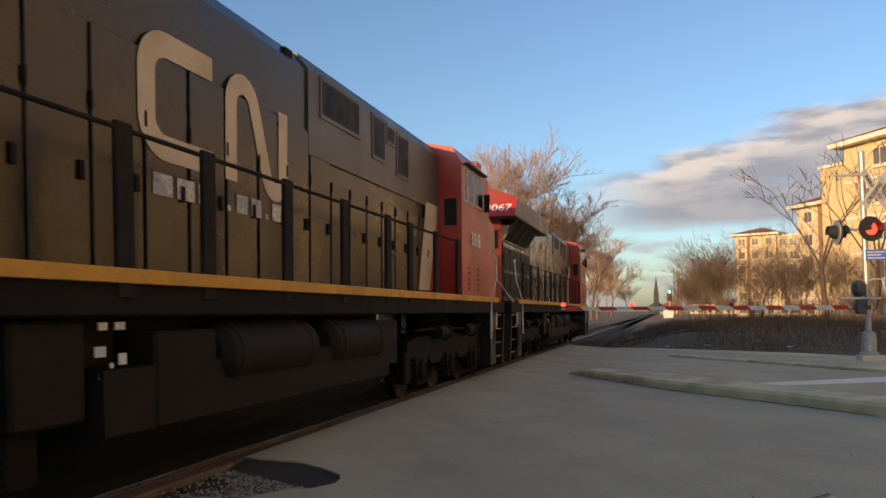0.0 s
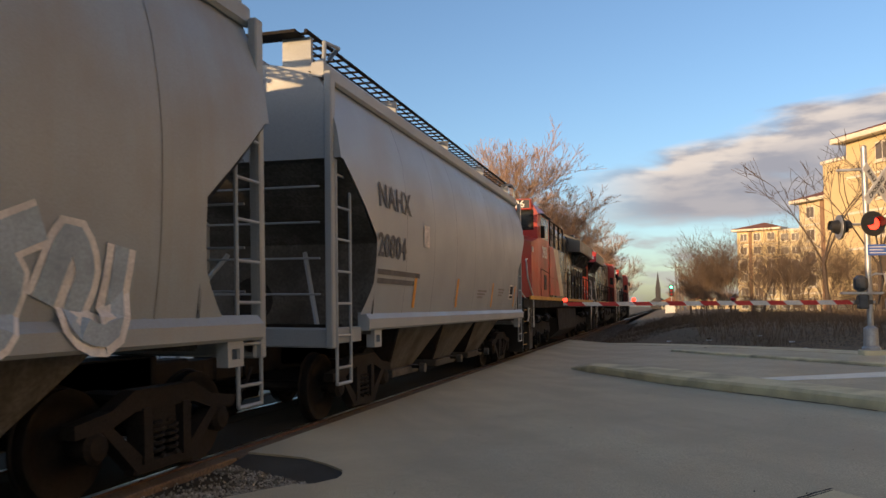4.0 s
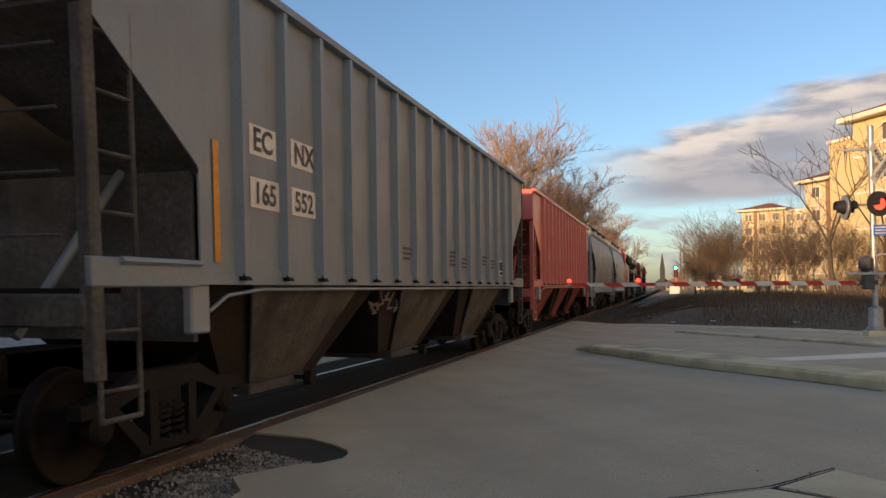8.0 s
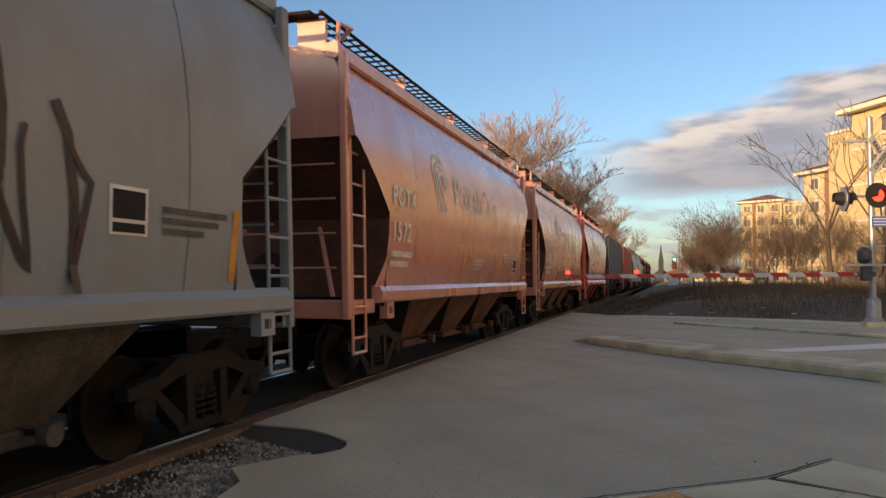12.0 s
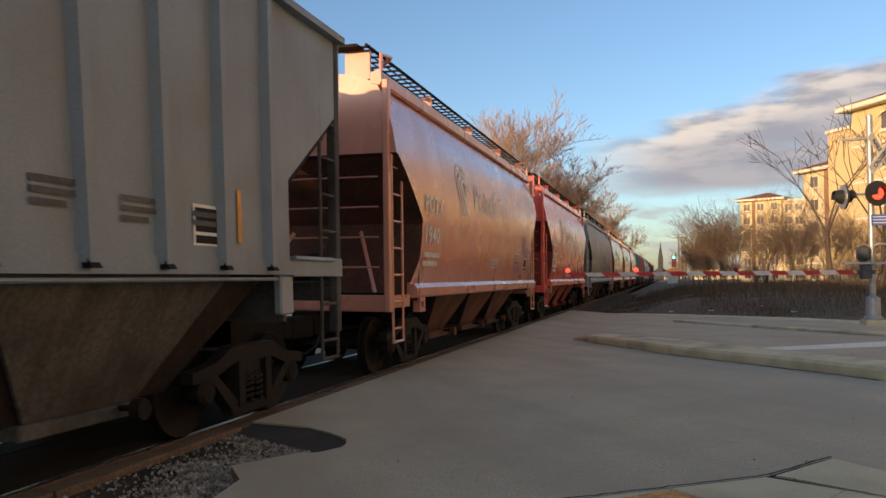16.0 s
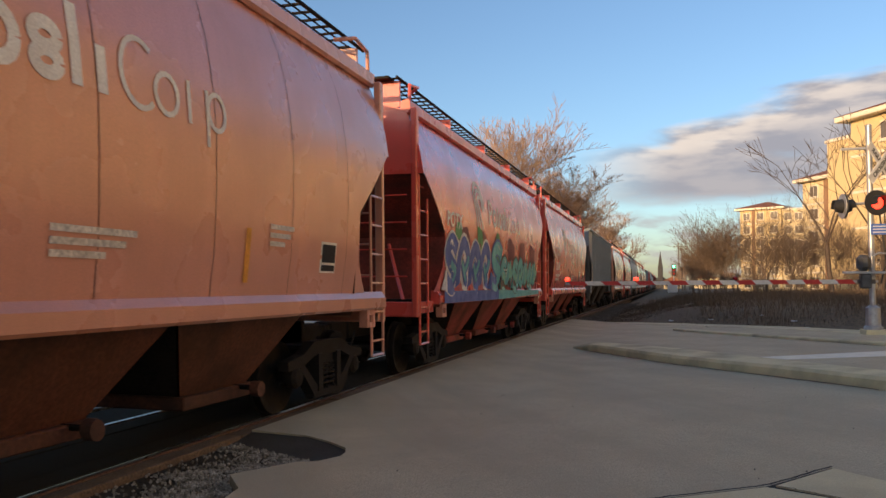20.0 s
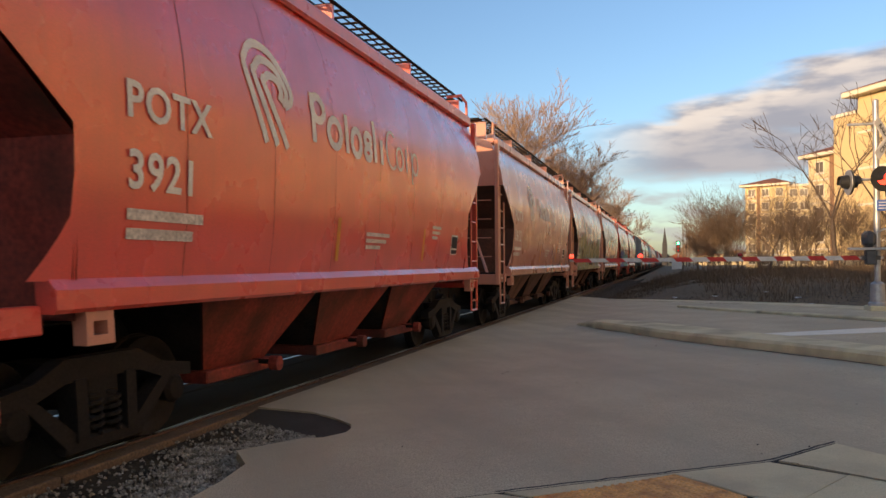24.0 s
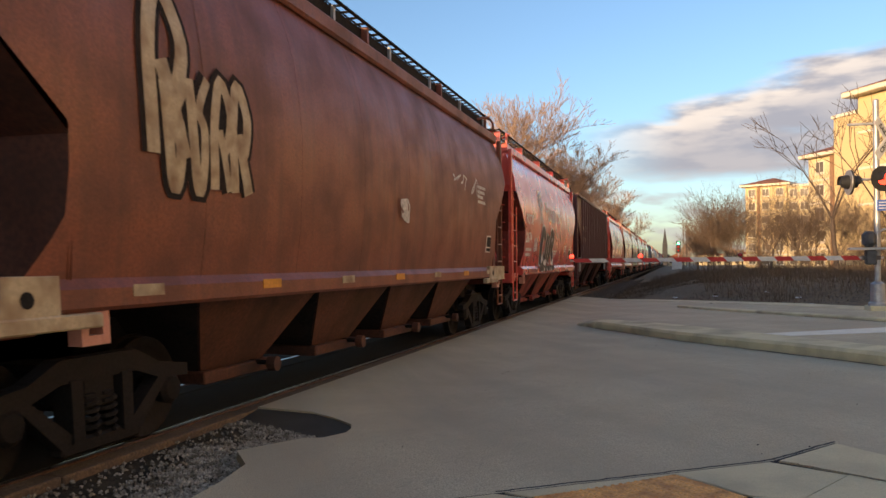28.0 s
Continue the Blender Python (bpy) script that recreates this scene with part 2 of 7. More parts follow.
letter_fine = material("stencil_fine", (0.70, 0.64, 0.57), 0.7, grain=(30, 0.25), stain=(5, 0.4, None))
letter_grey = material("stencil_grey", (0.24, 0.235, 0.23), 0.7, grain=(40, 0.2), stain=(5, 0.4, None))
letter_dark = material("stencil_dark", (0.10, 0.10, 0.10), 0.7, grain=(40, 0.2), stain=(5, 0.4, None))
orange_strip = material("reflector_amber", (0.72, 0.30, 0.03), 0.5, grain=(40, 0.1), stain=(6, 0.4, None))
window_dark = material("window_dark", (0.018, 0.02, 0.022), 0.18, grain=(20, 0.1), stain=(3, 0.3, (0.05, 0.045, 0.04)), bump=0, spec=0.22)
panel_black = material("panel_black", (0.022, 0.022, 0.023), 0.75, grain=(40, 0.2), stain=(5, 0.3, (0.04, 0.038, 0.035)), spec=0.2)
number_black = material("number_board", (0.015, 0.015, 0.015), 0.4)
lamp_glass = glass("lamp_glass", (0.55, 0.55, 0.5), 0.1)
red_glow = material("red_lamp_on", (1.0, 0.04, 0.02), 0.3, emit=2.2)
green_glow = material("green_lamp_on", (0.05, 1.0, 0.45), 0.3, emit=6.0)
red_lens = material("red_lens", (0.28, 0.01, 0.01), 0.2)
gate_red = material("gate_red", (0.50, 0.03, 0.03), 0.5, stain=(5, 0.25, None))
gate_white = material("gate_white", (0.62, 0.62, 0.60), 0.5, stain=(5, 0.25, None))
mast_m = material("mast_aluminium", (0.45, 0.46, 0.47), 0.45, 0.7, stain=(4, 0.3, None))
signal_grey = material("signal_grey", (0.075, 0.078, 0.082), 0.55, 0.3, stain=(5, 0.35, (0.035, 0.034, 0.033)))
signal_black = material("signal_black", (0.018, 0.018, 0.018), 0.6)
blue_sign = material("blue_sign", (0.035, 0.10, 0.36), 0.45)
bark_dark = material("bark_dark", (0.085, 0.062, 0.048), 0.95, grain=(14, 0.25), stain=(1.5, 0.4, (0.06, 0.045, 0.035)), bump=0.5, vary=0.15)
bark = material("bark", (0.17, 0.12, 0.085), 0.95, grain=(14, 0.25), stain=(1.5, 0.4, (0.09, 0.07, 0.055)), bump=0.5, vary=0.15)
twig = material("twig", (0.34, 0.225, 0.155), 0.9, grain=(9, 0.2), stain=(0.6, 0.3, None), vary=0.15)
shrub_m = material("shrub_twig", (0.155, 0.11, 0.078), 0.9, grain=(9, 0.2), stain=(0.6, 0.3, None), vary=0.15)
dry_grass = material("dry_grass", (0.135, 0.092, 0.058), 0.95, grain=(5, 0.25), stain=(0.5, 0.5, (0.10, 0.075, 0.045)))
litter_m = material("dead_leaves", (0.10, 0.07, 0.045), 0.95, grain=(5, 0.25))
stucco = material("stucco_cream", (0.60, 0.47, 0.26), 0.85, grain=(25, 0.05), stain=(0.3, 0.25, (0.52, 0.39, 0.21)), bump=0.1)
stucco_light = material("stucco_pale", (0.63, 0.52, 0.32), 0.85, grain=(25, 0.05), stain=(0.3, 0.2, (0.56, 0.43, 0.24)), bump=0.1)
brown_far = material("brown_far", (0.30, 0.17, 0.10), 0.85, grain=(18, 0.12), stain=(0.4, 0.25, None), bump=0.2)
roof_m = material("roof_shingle", (0.27, 0.10, 0.06), 0.85, grain=(8, 0.2), stain=(0.8, 0.3, None), bump=0.3)
trim_m = material("trim_white", (0.74, 0.68, 0.56), 0.6, stain=(2, 0.15, None))
pane_far = glass("pane_far", (0.13, 0.105, 0.08), 0.2)
slate = material("slate", (0.05, 0.05, 0.055), 0.8, grain=(8, 0.2), stain=(0.8, 0.3, None))
house_wall = material("house_wall", (0.34, 0.30, 0.26), 0.85, stain=(0.6, 0.25, None))
pole_wood = material("pole_wood", (0.20, 0.15, 0.11), 0.9, grain=(20, 0.2), stain=(2, 0.3, None))


# ---------------- mesh kit ----------------
class Shape:
    """Collects vertices and faces of one part."""

    def __init__(self):
        self.v, self.f = [], []

    def add(self, verts, faces):
        k = len(self.v)
        self.v.extend(verts)
        self.f.extend([tuple(i + k for i in q) for q in faces])
        return self

    def box(self, x0, x1, y0, y1, z0, z1, c=0.0):
        """A box with its edges cut by c."""
        c = min(c, abs(x1 - x0) * 0.45, abs(y1 - y0) * 0.45, abs(z1 - z0) * 0.45)
        if c <= 0:
            v = [(x, y, z) for x in (x0, x1) for y in (y0, y1) for z in (z0, z1)]
            return self.add(v, [(0, 1, 3, 2), (4, 6, 7, 5), (0, 4, 5, 1), (2, 3, 7, 6), (0, 2, 6, 4), (1, 5, 7, 3)])
        mid, half = ((x0 + x1) / 2, (y0 + y1) / 2, (z0 + z1) / 2), (abs(x1 - x0) / 2, abs(y1 - y0) / 2, abs(z1 - z0) / 2)
        idx, v = {}, []
        for a in range(3):
            for s in [(i, j, k) for i in (-1, 1) for j in (-1, 1) for k in (-1, 1)]:
                idx[a, s] = len(v)
                v.append(tuple(mid[b] + s[b] * (half[b] if a == b else half[b] - c) for b in range(3)))
        f = []
        for a in range(3):
            b, d = (a + 1) % 3, (a + 2) % 3
            for s in (-1, 1):
                ring = []
                for p, q in ((-1, -1), (1, -1), (1, 1), (-1, 1)):
                    w = [0, 0, 0]
                    w[a], w[b], w[d] = s, p, q
                    ring.append(idx[a, tuple(w)])
                f.append(tuple(ring if s > 0 else ring[::-1]))
            for p in (-1, 1):
                for q in (-1, 1):
                    e = []
                    for ax, s in ((b, -1), (b, 1), (d, 1), (d, -1)):
                        w = [0, 0, 0]
                        w[a], w[b], w[d] = s, p, q
                        e.append(idx[ax, tuple(w)])
                    f.append(tuple(e if p * q < 0 else e[::-1]))
        for s in [(i, j, k) for i in (-1, 1) for j in (-1, 1) for k in (-1, 1)]:
            t = (idx[0, s], idx[1, s], idx[2, s])
            f.append(t if s[0] * s[1] * s[2] > 0 else t[::-1])
        return self.add(v, f)

    def prism(self, outline, a0, a1, axis="y"):
        """A closed outline drawn out along an axis. The outline holds (x, z) for y, (y, z) for x, (x, y) for z."""
        n = len(outline)
        put = {"y": lambda p, a: (p[0], a, p[1]), "x": lambda p, a: (a, p[0], p[1]), "z": lambda p, a: (p[0], p[1], a)}[axis]
        v = [put(p, a) for a in (a0, a1) for p in outline]
        f = [tuple(range(n)), tuple(range(2 * n - 1, n - 1, -1))]
        f += [(i, i + n, (i + 1) % n + n, (i + 1) % n) for i in range(n)]
        return self.add(v, f)

    def tube(self, points, r, sides=6, r2=None):
        """A round bar along a line of points."""
        pts = [Vector(p) for p in points]
        r2 = r if r2 is None else r2
        v, f, n = [], [], len(pts)
        side = None
        for i, p in enumerate(pts):
            d = (pts[min(i + 1, n - 1)] - pts[max(i - 1, 0)]).normalized()
            if side is None:
                side = d.orthogonal().normalized()
            side = (side - d * side.dot(d)).normalized()
            up = d.cross(side)
            rr = r + (r2 - r) * i / max(1, n - 1)
            for k in range(sides):
                a = 2 * math.pi * k / sides
                v.append(tuple(p + (side * math.cos(a) + up * math.sin(a)) * rr))
        for i in range(n - 1):
            for k in range(sides):
                a, b = i * sides + k, i * sides + (k + 1) % sides
                f.append((a, b, b + sides, a + sides))
        f.append(tuple(range(sides))[::-1])
        f.append(tuple(range((n - 1) * sides, n * sides)))
        return self.add(v, f)

    def lathe(self, profile, centre, axis="x", sides=24):
        """Turns (radius, along) round an axis through centre."""
        v, f = [], []
        for r, a in profile:
            for k in range(sides):
                t = 2 * math.pi * k / sides
                p, q = r * math.cos(t), r * math.sin(t)
                w = {"x": (a, p, q), "y": (p, a, q), "z": (p, q, a)}[axis]
                v.append(tuple(centre[i] + w[i] for i in range(3)))
        m = len(profile)
        for i in range(m - 1):
            for k in range(sides):
                a, b = i * sides + k, i * sides + (k + 1) % sides
                f.append((a, b, b + sides, a + sides))
        if profile[0][0] > 1e-6:
            f.append(tuple(range(sides))[::-1])
        if profile[-1][0] > 1e-6:
            f.append(tuple(range((m - 1) * sides, m * sides)))
        return self.add(v, f)

    def mesh(self, name, mat_, smooth=False):
        me = bpy.data.meshes.new(name)
        me.from_pydata(self.v, [], self.f)
        me.materials.append(mat_)
        if smooth:
            me.shade_smooth()
            me.set_sharp_from_angle(angle=radians(38))
        me.update()
        return me


def part(name, shape, mat_, parent, label="", smooth=False, at=None):
    """Links a shape as one mesh object under a thing or a part."""
    me = shape if isinstance(shape, bpy.types.Mesh) else shape.mesh(name, mat_, smooth)
    ob = new(name, me)
    ob.parent = parent
    if at is not None:
        ob.matrix_basis = at
    if label:
        ob["label"] = label
    return ob


def thing(name, shape, mat_, label, category, group="", kind="", smooth=False, at=None):
    """A top-level thing that is one mesh."""
    ob = new(name, shape.mesh(name, mat_, smooth))
    if at is not None:
        ob.matrix_basis = at
    return tagged(ob, label, category, group, kind)


def base(name, label, category, group="", kind="", at=None):
    """A top-level thing of several parts: an Empty at its base."""
    ob = new(name)
    ob.empty_display_size = 0.3
    if at is not None:
        ob.matrix_basis = at
    return tagged(ob, label, category, group, kind)


def smoothstep(a, b, x):
    u = min(1.0, max(0.0, (x - a) / (b - a)))
    return u * u * (3 - 2 * u)


def level(x, y=0.0):
    """Height of the road: flat at the track, rising to the east."""
    return 0.06 * min(max(x + 2.5, 0.0), 8.5)

# ---------------- ground, track, road ----------------
TRACK = -5.38                 # centre line of the track
ROAD_P, ROAD_N = Vector((-3.79, 35.67)), Vector((0.845, 0.535))    # far edge of the road and its normal


def beyond(x, y):
    return (Vector((x, y)) - ROAD_P).dot(ROAD_N)


def ground_z(x, y):
    d = beyond(x, y)
    z = level(x) - 0.07
    if x > -3.4 and d > 0:
        bank = smoothstep(0.3, 3.0, d) * smoothstep(-2.6, 1.5, x) * (1 - smoothstep(60, 120, y))
        z += 0.55 * bank + 0.10 * noise.noise((x * 0.6, y * 0.6, 3.0)) * bank
    if -8.2 < x < -2.8:
        z -= 0.12
    return z


def build_ground():
    xs = sorted({-3000, -900, -300, -120, -60, -30, -20, -14, -10} | {round(-8.5 + 0.5 * i, 2) for i in range(60)} | {24, 30, 40, 60, 90, 150, 400, 1200, 3000})
    ys = sorted({-3000, -900, -300, -120, -60, -30, -15, -6, 0} | {2.0 * i for i in range(1, 8)} | {15.0 + 0.7 * i for i in range(60)} | {60, 68, 78, 90, 110, 140, 200, 300, 600, 1200, 3000})
    s = Shape()
    s.v = [(x, y, ground_z(x, y)) for x in xs for y in ys]
    m = len(ys)
    s.f = [(i * m + j, (i + 1) * m + j, (i + 1) * m + j + 1, i * m + j + 1) for i in range(len(xs) - 1) for j in range(m - 1)]
    return thing("ground", s, soil, "bare brown soil with trodden dead grass", "ground", kind="structure", smooth=True)


ground = build_ground()


def slab(name, outline, thick, mat_, label, category, lift=0.0, parent=None, cut=6):
    """A sheet of paving that follows the slope of the road, with a thickness."""
    bm = bmesh.new()
    face = bm.faces.new([bm.verts.new((x, y, 0)) for x, y in outline])
    bmesh.ops.triangulate(bm, faces=[face])
    for x in (-2.5, 6.0):
        bmesh.ops.bisect_plane(bm, geom=bm.verts[:] + bm.edges[:] + bm.faces[:], plane_co=(x, 0, 0), plane_no=(1, 0, 0))
    for v in bm.verts:
        v.co.z = level(v.co.x) + lift
    bmesh.ops.recalc_face_normals(bm, faces=bm.faces[:])
    if bm.faces[0].normal.z < 0:
        bmesh.ops.reverse_faces(bm, faces=bm.faces[:])
    ext = bmesh.ops.extrude_face_region(bm, geom=bm.faces[:])
    for v in [g for g in ext["geom"] if isinstance(g, bmesh.types.BMVert)]:
        v.co.z -= thick
    bmesh.ops.recalc_face_normals(bm, faces=bm.faces[:])
    me = bpy.data.meshes.new(name)
    bm.to_mesh(me)
    bm.free()
    me.materials.append(mat_)
    ob = new(name, me)
    if parent:
        ob.parent = parent
    else:
        tagged(ob, label, category, kind="structure")
    return ob


ROAD_EAST = [(-4.36, 7.52), (-3.95, 7.47), (-3.65, 7.42), (-3.29, 7.20), (-3.02, 6.97), (-2.94, 6.78), (-2.92, 6.62), (-3.04, 6.36), (-3.2, 6.30), (-3.52, 5.72), (-3.22, 5.36), (-3.14, 4.9), (-3.0, 3.0), (-2.8, -40),
             (60, -60), (60, -52.3), (40, -24.5), (25, -4.0), (14.5, 8.8), (5.14, 21.22), (3.5, 24.8), (0.35, 29.99), (-3.79, 35.67), (-4.36, 36.2)]
road = slab("road", ROAD_EAST, 0.14, asphalt, "worn grey asphalt road beside the railway crossing", "road")
# the broken edge where an older, lower layer of asphalt shows
rim = [(-4.36, 7.62), (-3.7, 7.52), (-3.25, 7.28), (-2.86, 6.95), (-2.86, 6.55)]
foot = [(-4.36, 7.05), (-3.95, 6.92), (-3.5, 6.70), (-3.2, 6.48), (-3.0, 6.34)]
lip = Shape().add([(x, y, -0.010) for x, y in rim] + [(x, y, -0.082) for x, y in foot] + [(x, y, -0.2) for x, y in rim + foot],
                  [(k + 5, k + 6, k + 1, k) for k in range(4)] + [(k + 10, k + 11, k + 16, k + 15) for k in range(4)] + [(k, k + 1, k + 11, k + 10) for k in range(4)] + [(k + 6, k + 5, k + 15, k + 16) for k in range(4)] + [(0, 10, 15, 5), (4, 9, 19, 14)])
thing("road_edge", lip, asphalt_dark, "dark broken edge of an older asphalt layer", "road", kind="structure")
slab("road_west", [(-6.94, 9.5), (-6.94, 39.5), (-26, 68), (-60, 118), (-60, 88), (-26, 38)], 0.14, asphalt, "asphalt road west of the track", "road")
slab("gravel_lot", [(-6.94, 9.4), (-26, 37.5), (-60, 85), (-60, -40), (-8.6, -40), (-8.4, 2.0), (-6.94, 4.0)], 0.1, pebble_m, "pale gravel ground beside the track", "gravel", lift=0.01)


def build_track():
    t = base("railway_track", "single railway track, rusty rails with shiny heads", "railway track", kind="structure")
    prof = [(-0.065, -0.15), (0.065, -0.15), (0.065, -0.135), (0.012, -0.115), (0.012, -0.05), (0.036, -0.04), (0.036, -0.006), (-0.036, -0.006),
            (-0.036, -0.04), (-0.012, -0.05), (-0.012, -0.115), (-0.065, -0.135)]
    for sx in (-1, 1):
        c = TRACK + sx * 0.7535
        part("rail", Shape().prism([(c + x, z) for x, z in prof], -420, 900), rail_side, t)
        part("rail_head", Shape().prism([(c - 0.036, -0.0065), (c + 0.036, -0.0065), (c + 0.007, 0.0), (c - 0.007, 0.0)], -420, 900), rail_top, t, "polished running surface")
    bed = [(TRACK - 2.6, -0.42), (TRACK + 2.6, -0.42), (TRACK + 1.75, -0.19), (TRACK - 1.75, -0.19)]
    part("ballast", Shape().prism(bed, 36.3, 900), ballast_m, t, "grey crushed stone")
    part("ballast", Shape().prism(bed, -420, 7.0), ballast_m, t, "grey crushed stone")
    tie = Shape().box(TRACK - 1.3, TRACK + 1.3, -0.115, 0.115, -0.31, -0.155, 0.015).mesh("tie", timber)
    for i in range(150):
        y = 36.6 + 0.53 * i if i < 110 else 6.7 - 0.53 * (i - 110)
        part("tie", tie, timber, t, at=pose(0.03 * math.sin(i * 5), y, 0, 0, 0, 0.8 * math.sin(i * 3.3)))
    # crossing surface: boards beside the rails, asphalt between them
    for x0, x1 in ((TRACK - 0.68, TRACK - 0.34), (TRACK + 0.34, TRACK + 0.68)):
        part("crossing_panel", Shape().box(x0, x1, -9, 37.5, -0.16, -0.012, 0.01), rubber, t)
    part("crossing_panel", Shape().box(TRACK - 0.335, TRACK + 0.335, -9, 37.5, -0.16, -0.018, 0.01), rubber, t)
    for i in range(19):
        y = -11.0 + 2.62 * i
        part("edge_timber", Shape().box(TRACK + 0.80, TRACK + 1.01, y, y + 2.6, -0.17, -0.02 - 0.008 * math.sin(i * 2.1), 0.012), timber, t, "weathered brown crossing timber")
        part("edge_timber", Shape().box(TRACK - 1.55, TRACK - 0.80, y, y + 2.6, -0.17, -0.02, 0.012), rubber, t)
    return t


track = build_track()


def stones(name, label, region, count, size, mat_, seed, zf, parent=None):
    """Loose stones strewn over a region, one heap of small solids."""
    rnd = random.Random(seed)
    s = Shape()
    octa = [(0, 1, 2), (0, 2, 3), (0, 3, 4), (0, 4, 1), (5, 2, 1), (5, 3, 2), (5, 4, 3), (5, 1, 4)]
    for _ in range(count):
        x, y = region(rnd)
        r = size * rnd.uniform(0.5, 1.3)
        e = Euler((rnd.uniform(0, 6), rnd.uniform(0, 6), rnd.uniform(0, 6))).to_matrix()
        pts = [(0, 0, 0.7), (1, 0, 0.1), (0.1, 0.9, 0), (-0.9, 0.1, 0.1), (0, -1, 0), (0, 0.1, -0.7)]
        z = zf(x, y) + r * 0.25
        s.add([tuple(e @ Vector([c * r * rnd.uniform(0.75, 1.2) for c in p]) + Vector((x, y, z))) for p in pts], octa)
    return thing(name, s, mat_, label, "gravel", kind="stuff")


def in_patch(r):
    while True:
        y, x = r.uniform(1.0, 7.2), r.uniform(-4.36, -3.0)
        edge = [(1.0, -3.02), (4.9, -3.16), (5.36, -3.24), (5.72, -3.52), (6.34, -3.2), (6.52, -3.04), (7.2, -4.36)]
        for (y0, x0), (y1, x1) in zip(edge, edge[1:]):
            d = x0 + (x1 - x0) * (y - y0) / (y1 - y0) - x
            if y0 <= y <= y1 and d > 0.01 and r.random() < (1.0 - smoothstep(0.35, 0.85, d + 0.3 * noise.noise((x * 3, y * 3, 1.0)))) + 0.10:
                return x, y


stones("gravel_patch", "loose pale grey gravel between road edge and rail", in_patch, 8000, 0.019, pebble_m, 5, lambda x, y: -0.075 + 0.012 * math.sin(x * 4 + y * 3))
thing("gravel_bed", Shape().prism([(-4.37, 0.0), (-4.37, 7.4), (-2.9, 6.8), (-3.1, 0.0)], -0.4, -0.085, "z"), mud, "dark mud and packed gravel under the loose stones", "gravel", kind="structure")
stones("track_gravel", "grey crushed stone along the track", lambda r: (r.choice((r.uniform(-4.3, -2.9), r.uniform(-3.9, -2.5))), r.uniform(36.4, 75)), 2600, 0.055, ballast_m, 6,
       lambda x, y: ground_z(x, y) + 0.02)


# ---------------- median, markings, pavement ----------------
def build_median():
    """Raised concrete island: a kerb of cast lengths round a filled top, narrowing to a point at the track."""
    m = base("median_island", "raised concrete traffic island with a stained kerb", "kerb", kind="structure")
    front = [(-2.3, 19.4), (-1.7, 18.1), (-1.05, 16.9), (-0.45, 15.65), (0.1, 14.6), (0.95, 13.2), (1.6, 12.25), (2.5, 10.65), (4.1, 8.4), (6.0, 5.8), (9.0, 1.6), (13, -4.0)]
    back = [(-2.2, 19.6), (-1.74, 19.1), (-1.05, 18.2), (-0.35, 17.15), (0.2, 16.25), (1.06, 14.6), (1.75, 13.25), (2.7, 11.5), (4.3, 9.2), (6.2, 6.6), (9.2, 2.4), (13.2, -3.2)]
    h = 0.16
    for i in range(len(front) - 1):
        a, b, c, d = (Vector(front[i]), Vector(front[i + 1]), Vector(back[i + 1]), Vector(back[i]))
        s = Shape()

        def v(p, hh, inset=0.0, to=None):
            w = p if to is None else p + (to - p).normalized() * inset
            return (w.x, w.y, level(w.x) + hh)

        g = (b - a).normalized() * 0.0012
        a2, b2, c2, d2 = a + g, b - g, c - g, d + g
        h0 = h * (0.25 if i == 0 else 1.0)
        s.add([v(a2, -0.06), v(b2, -0.06), v(b2, h - 0.045), v(b2, h, 0.055, c2), v(c2, h, 0.055, b2), v(c2, h - 0.045), v(c2, -0.06), v(d2, -0.06), v(d2, h0 - 0.045),
               v(d2, h0, 0.055, a2), v(a2, h0, 0.055, d2), v(a2, h0 - 0.045)],
              [(0, 1, 2, 11), (11, 2, 3, 10), (10, 3, 4, 9), (9, 4, 5, 8), (8, 5, 6, 7), (0, 11, 10, 9, 8, 7), (1, 6, 5, 4, 3, 2)])
        part("kerb_length", s, kerbstone, m)
    thing("gutter_dirt", crack(wander(front[1], front[4], 22, 0.03, 3) + wander(front[4], front[7], 22, 0.03, 4), 0.03), crack_m, "dark dirt along the foot of the kerb", "dirt", kind="structure")
    return m
slab("road_marking", [(1.61, 15.44), (3.75, 15.89), (4.35, 16.0), (4.5, 15.15), (3.52, 14.95), (2.02, 14.84)], 0.003, white_line, "worn white painted road marking", "marking", lift=0.004)
slab("edge_strip", [(5.14, 21.22), (3.5, 24.8), (0.35, 29.99), (-1.7, 32.8), (-2.2, 32.3), (-0.2, 29.3), (2.9, 24.3), (4.4, 21.0), (13.8, 8.3), (14.5, 8.8)], 0.02, concrete,
     "pale concrete strip along the road's far edge", "kerb", lift=0.008)


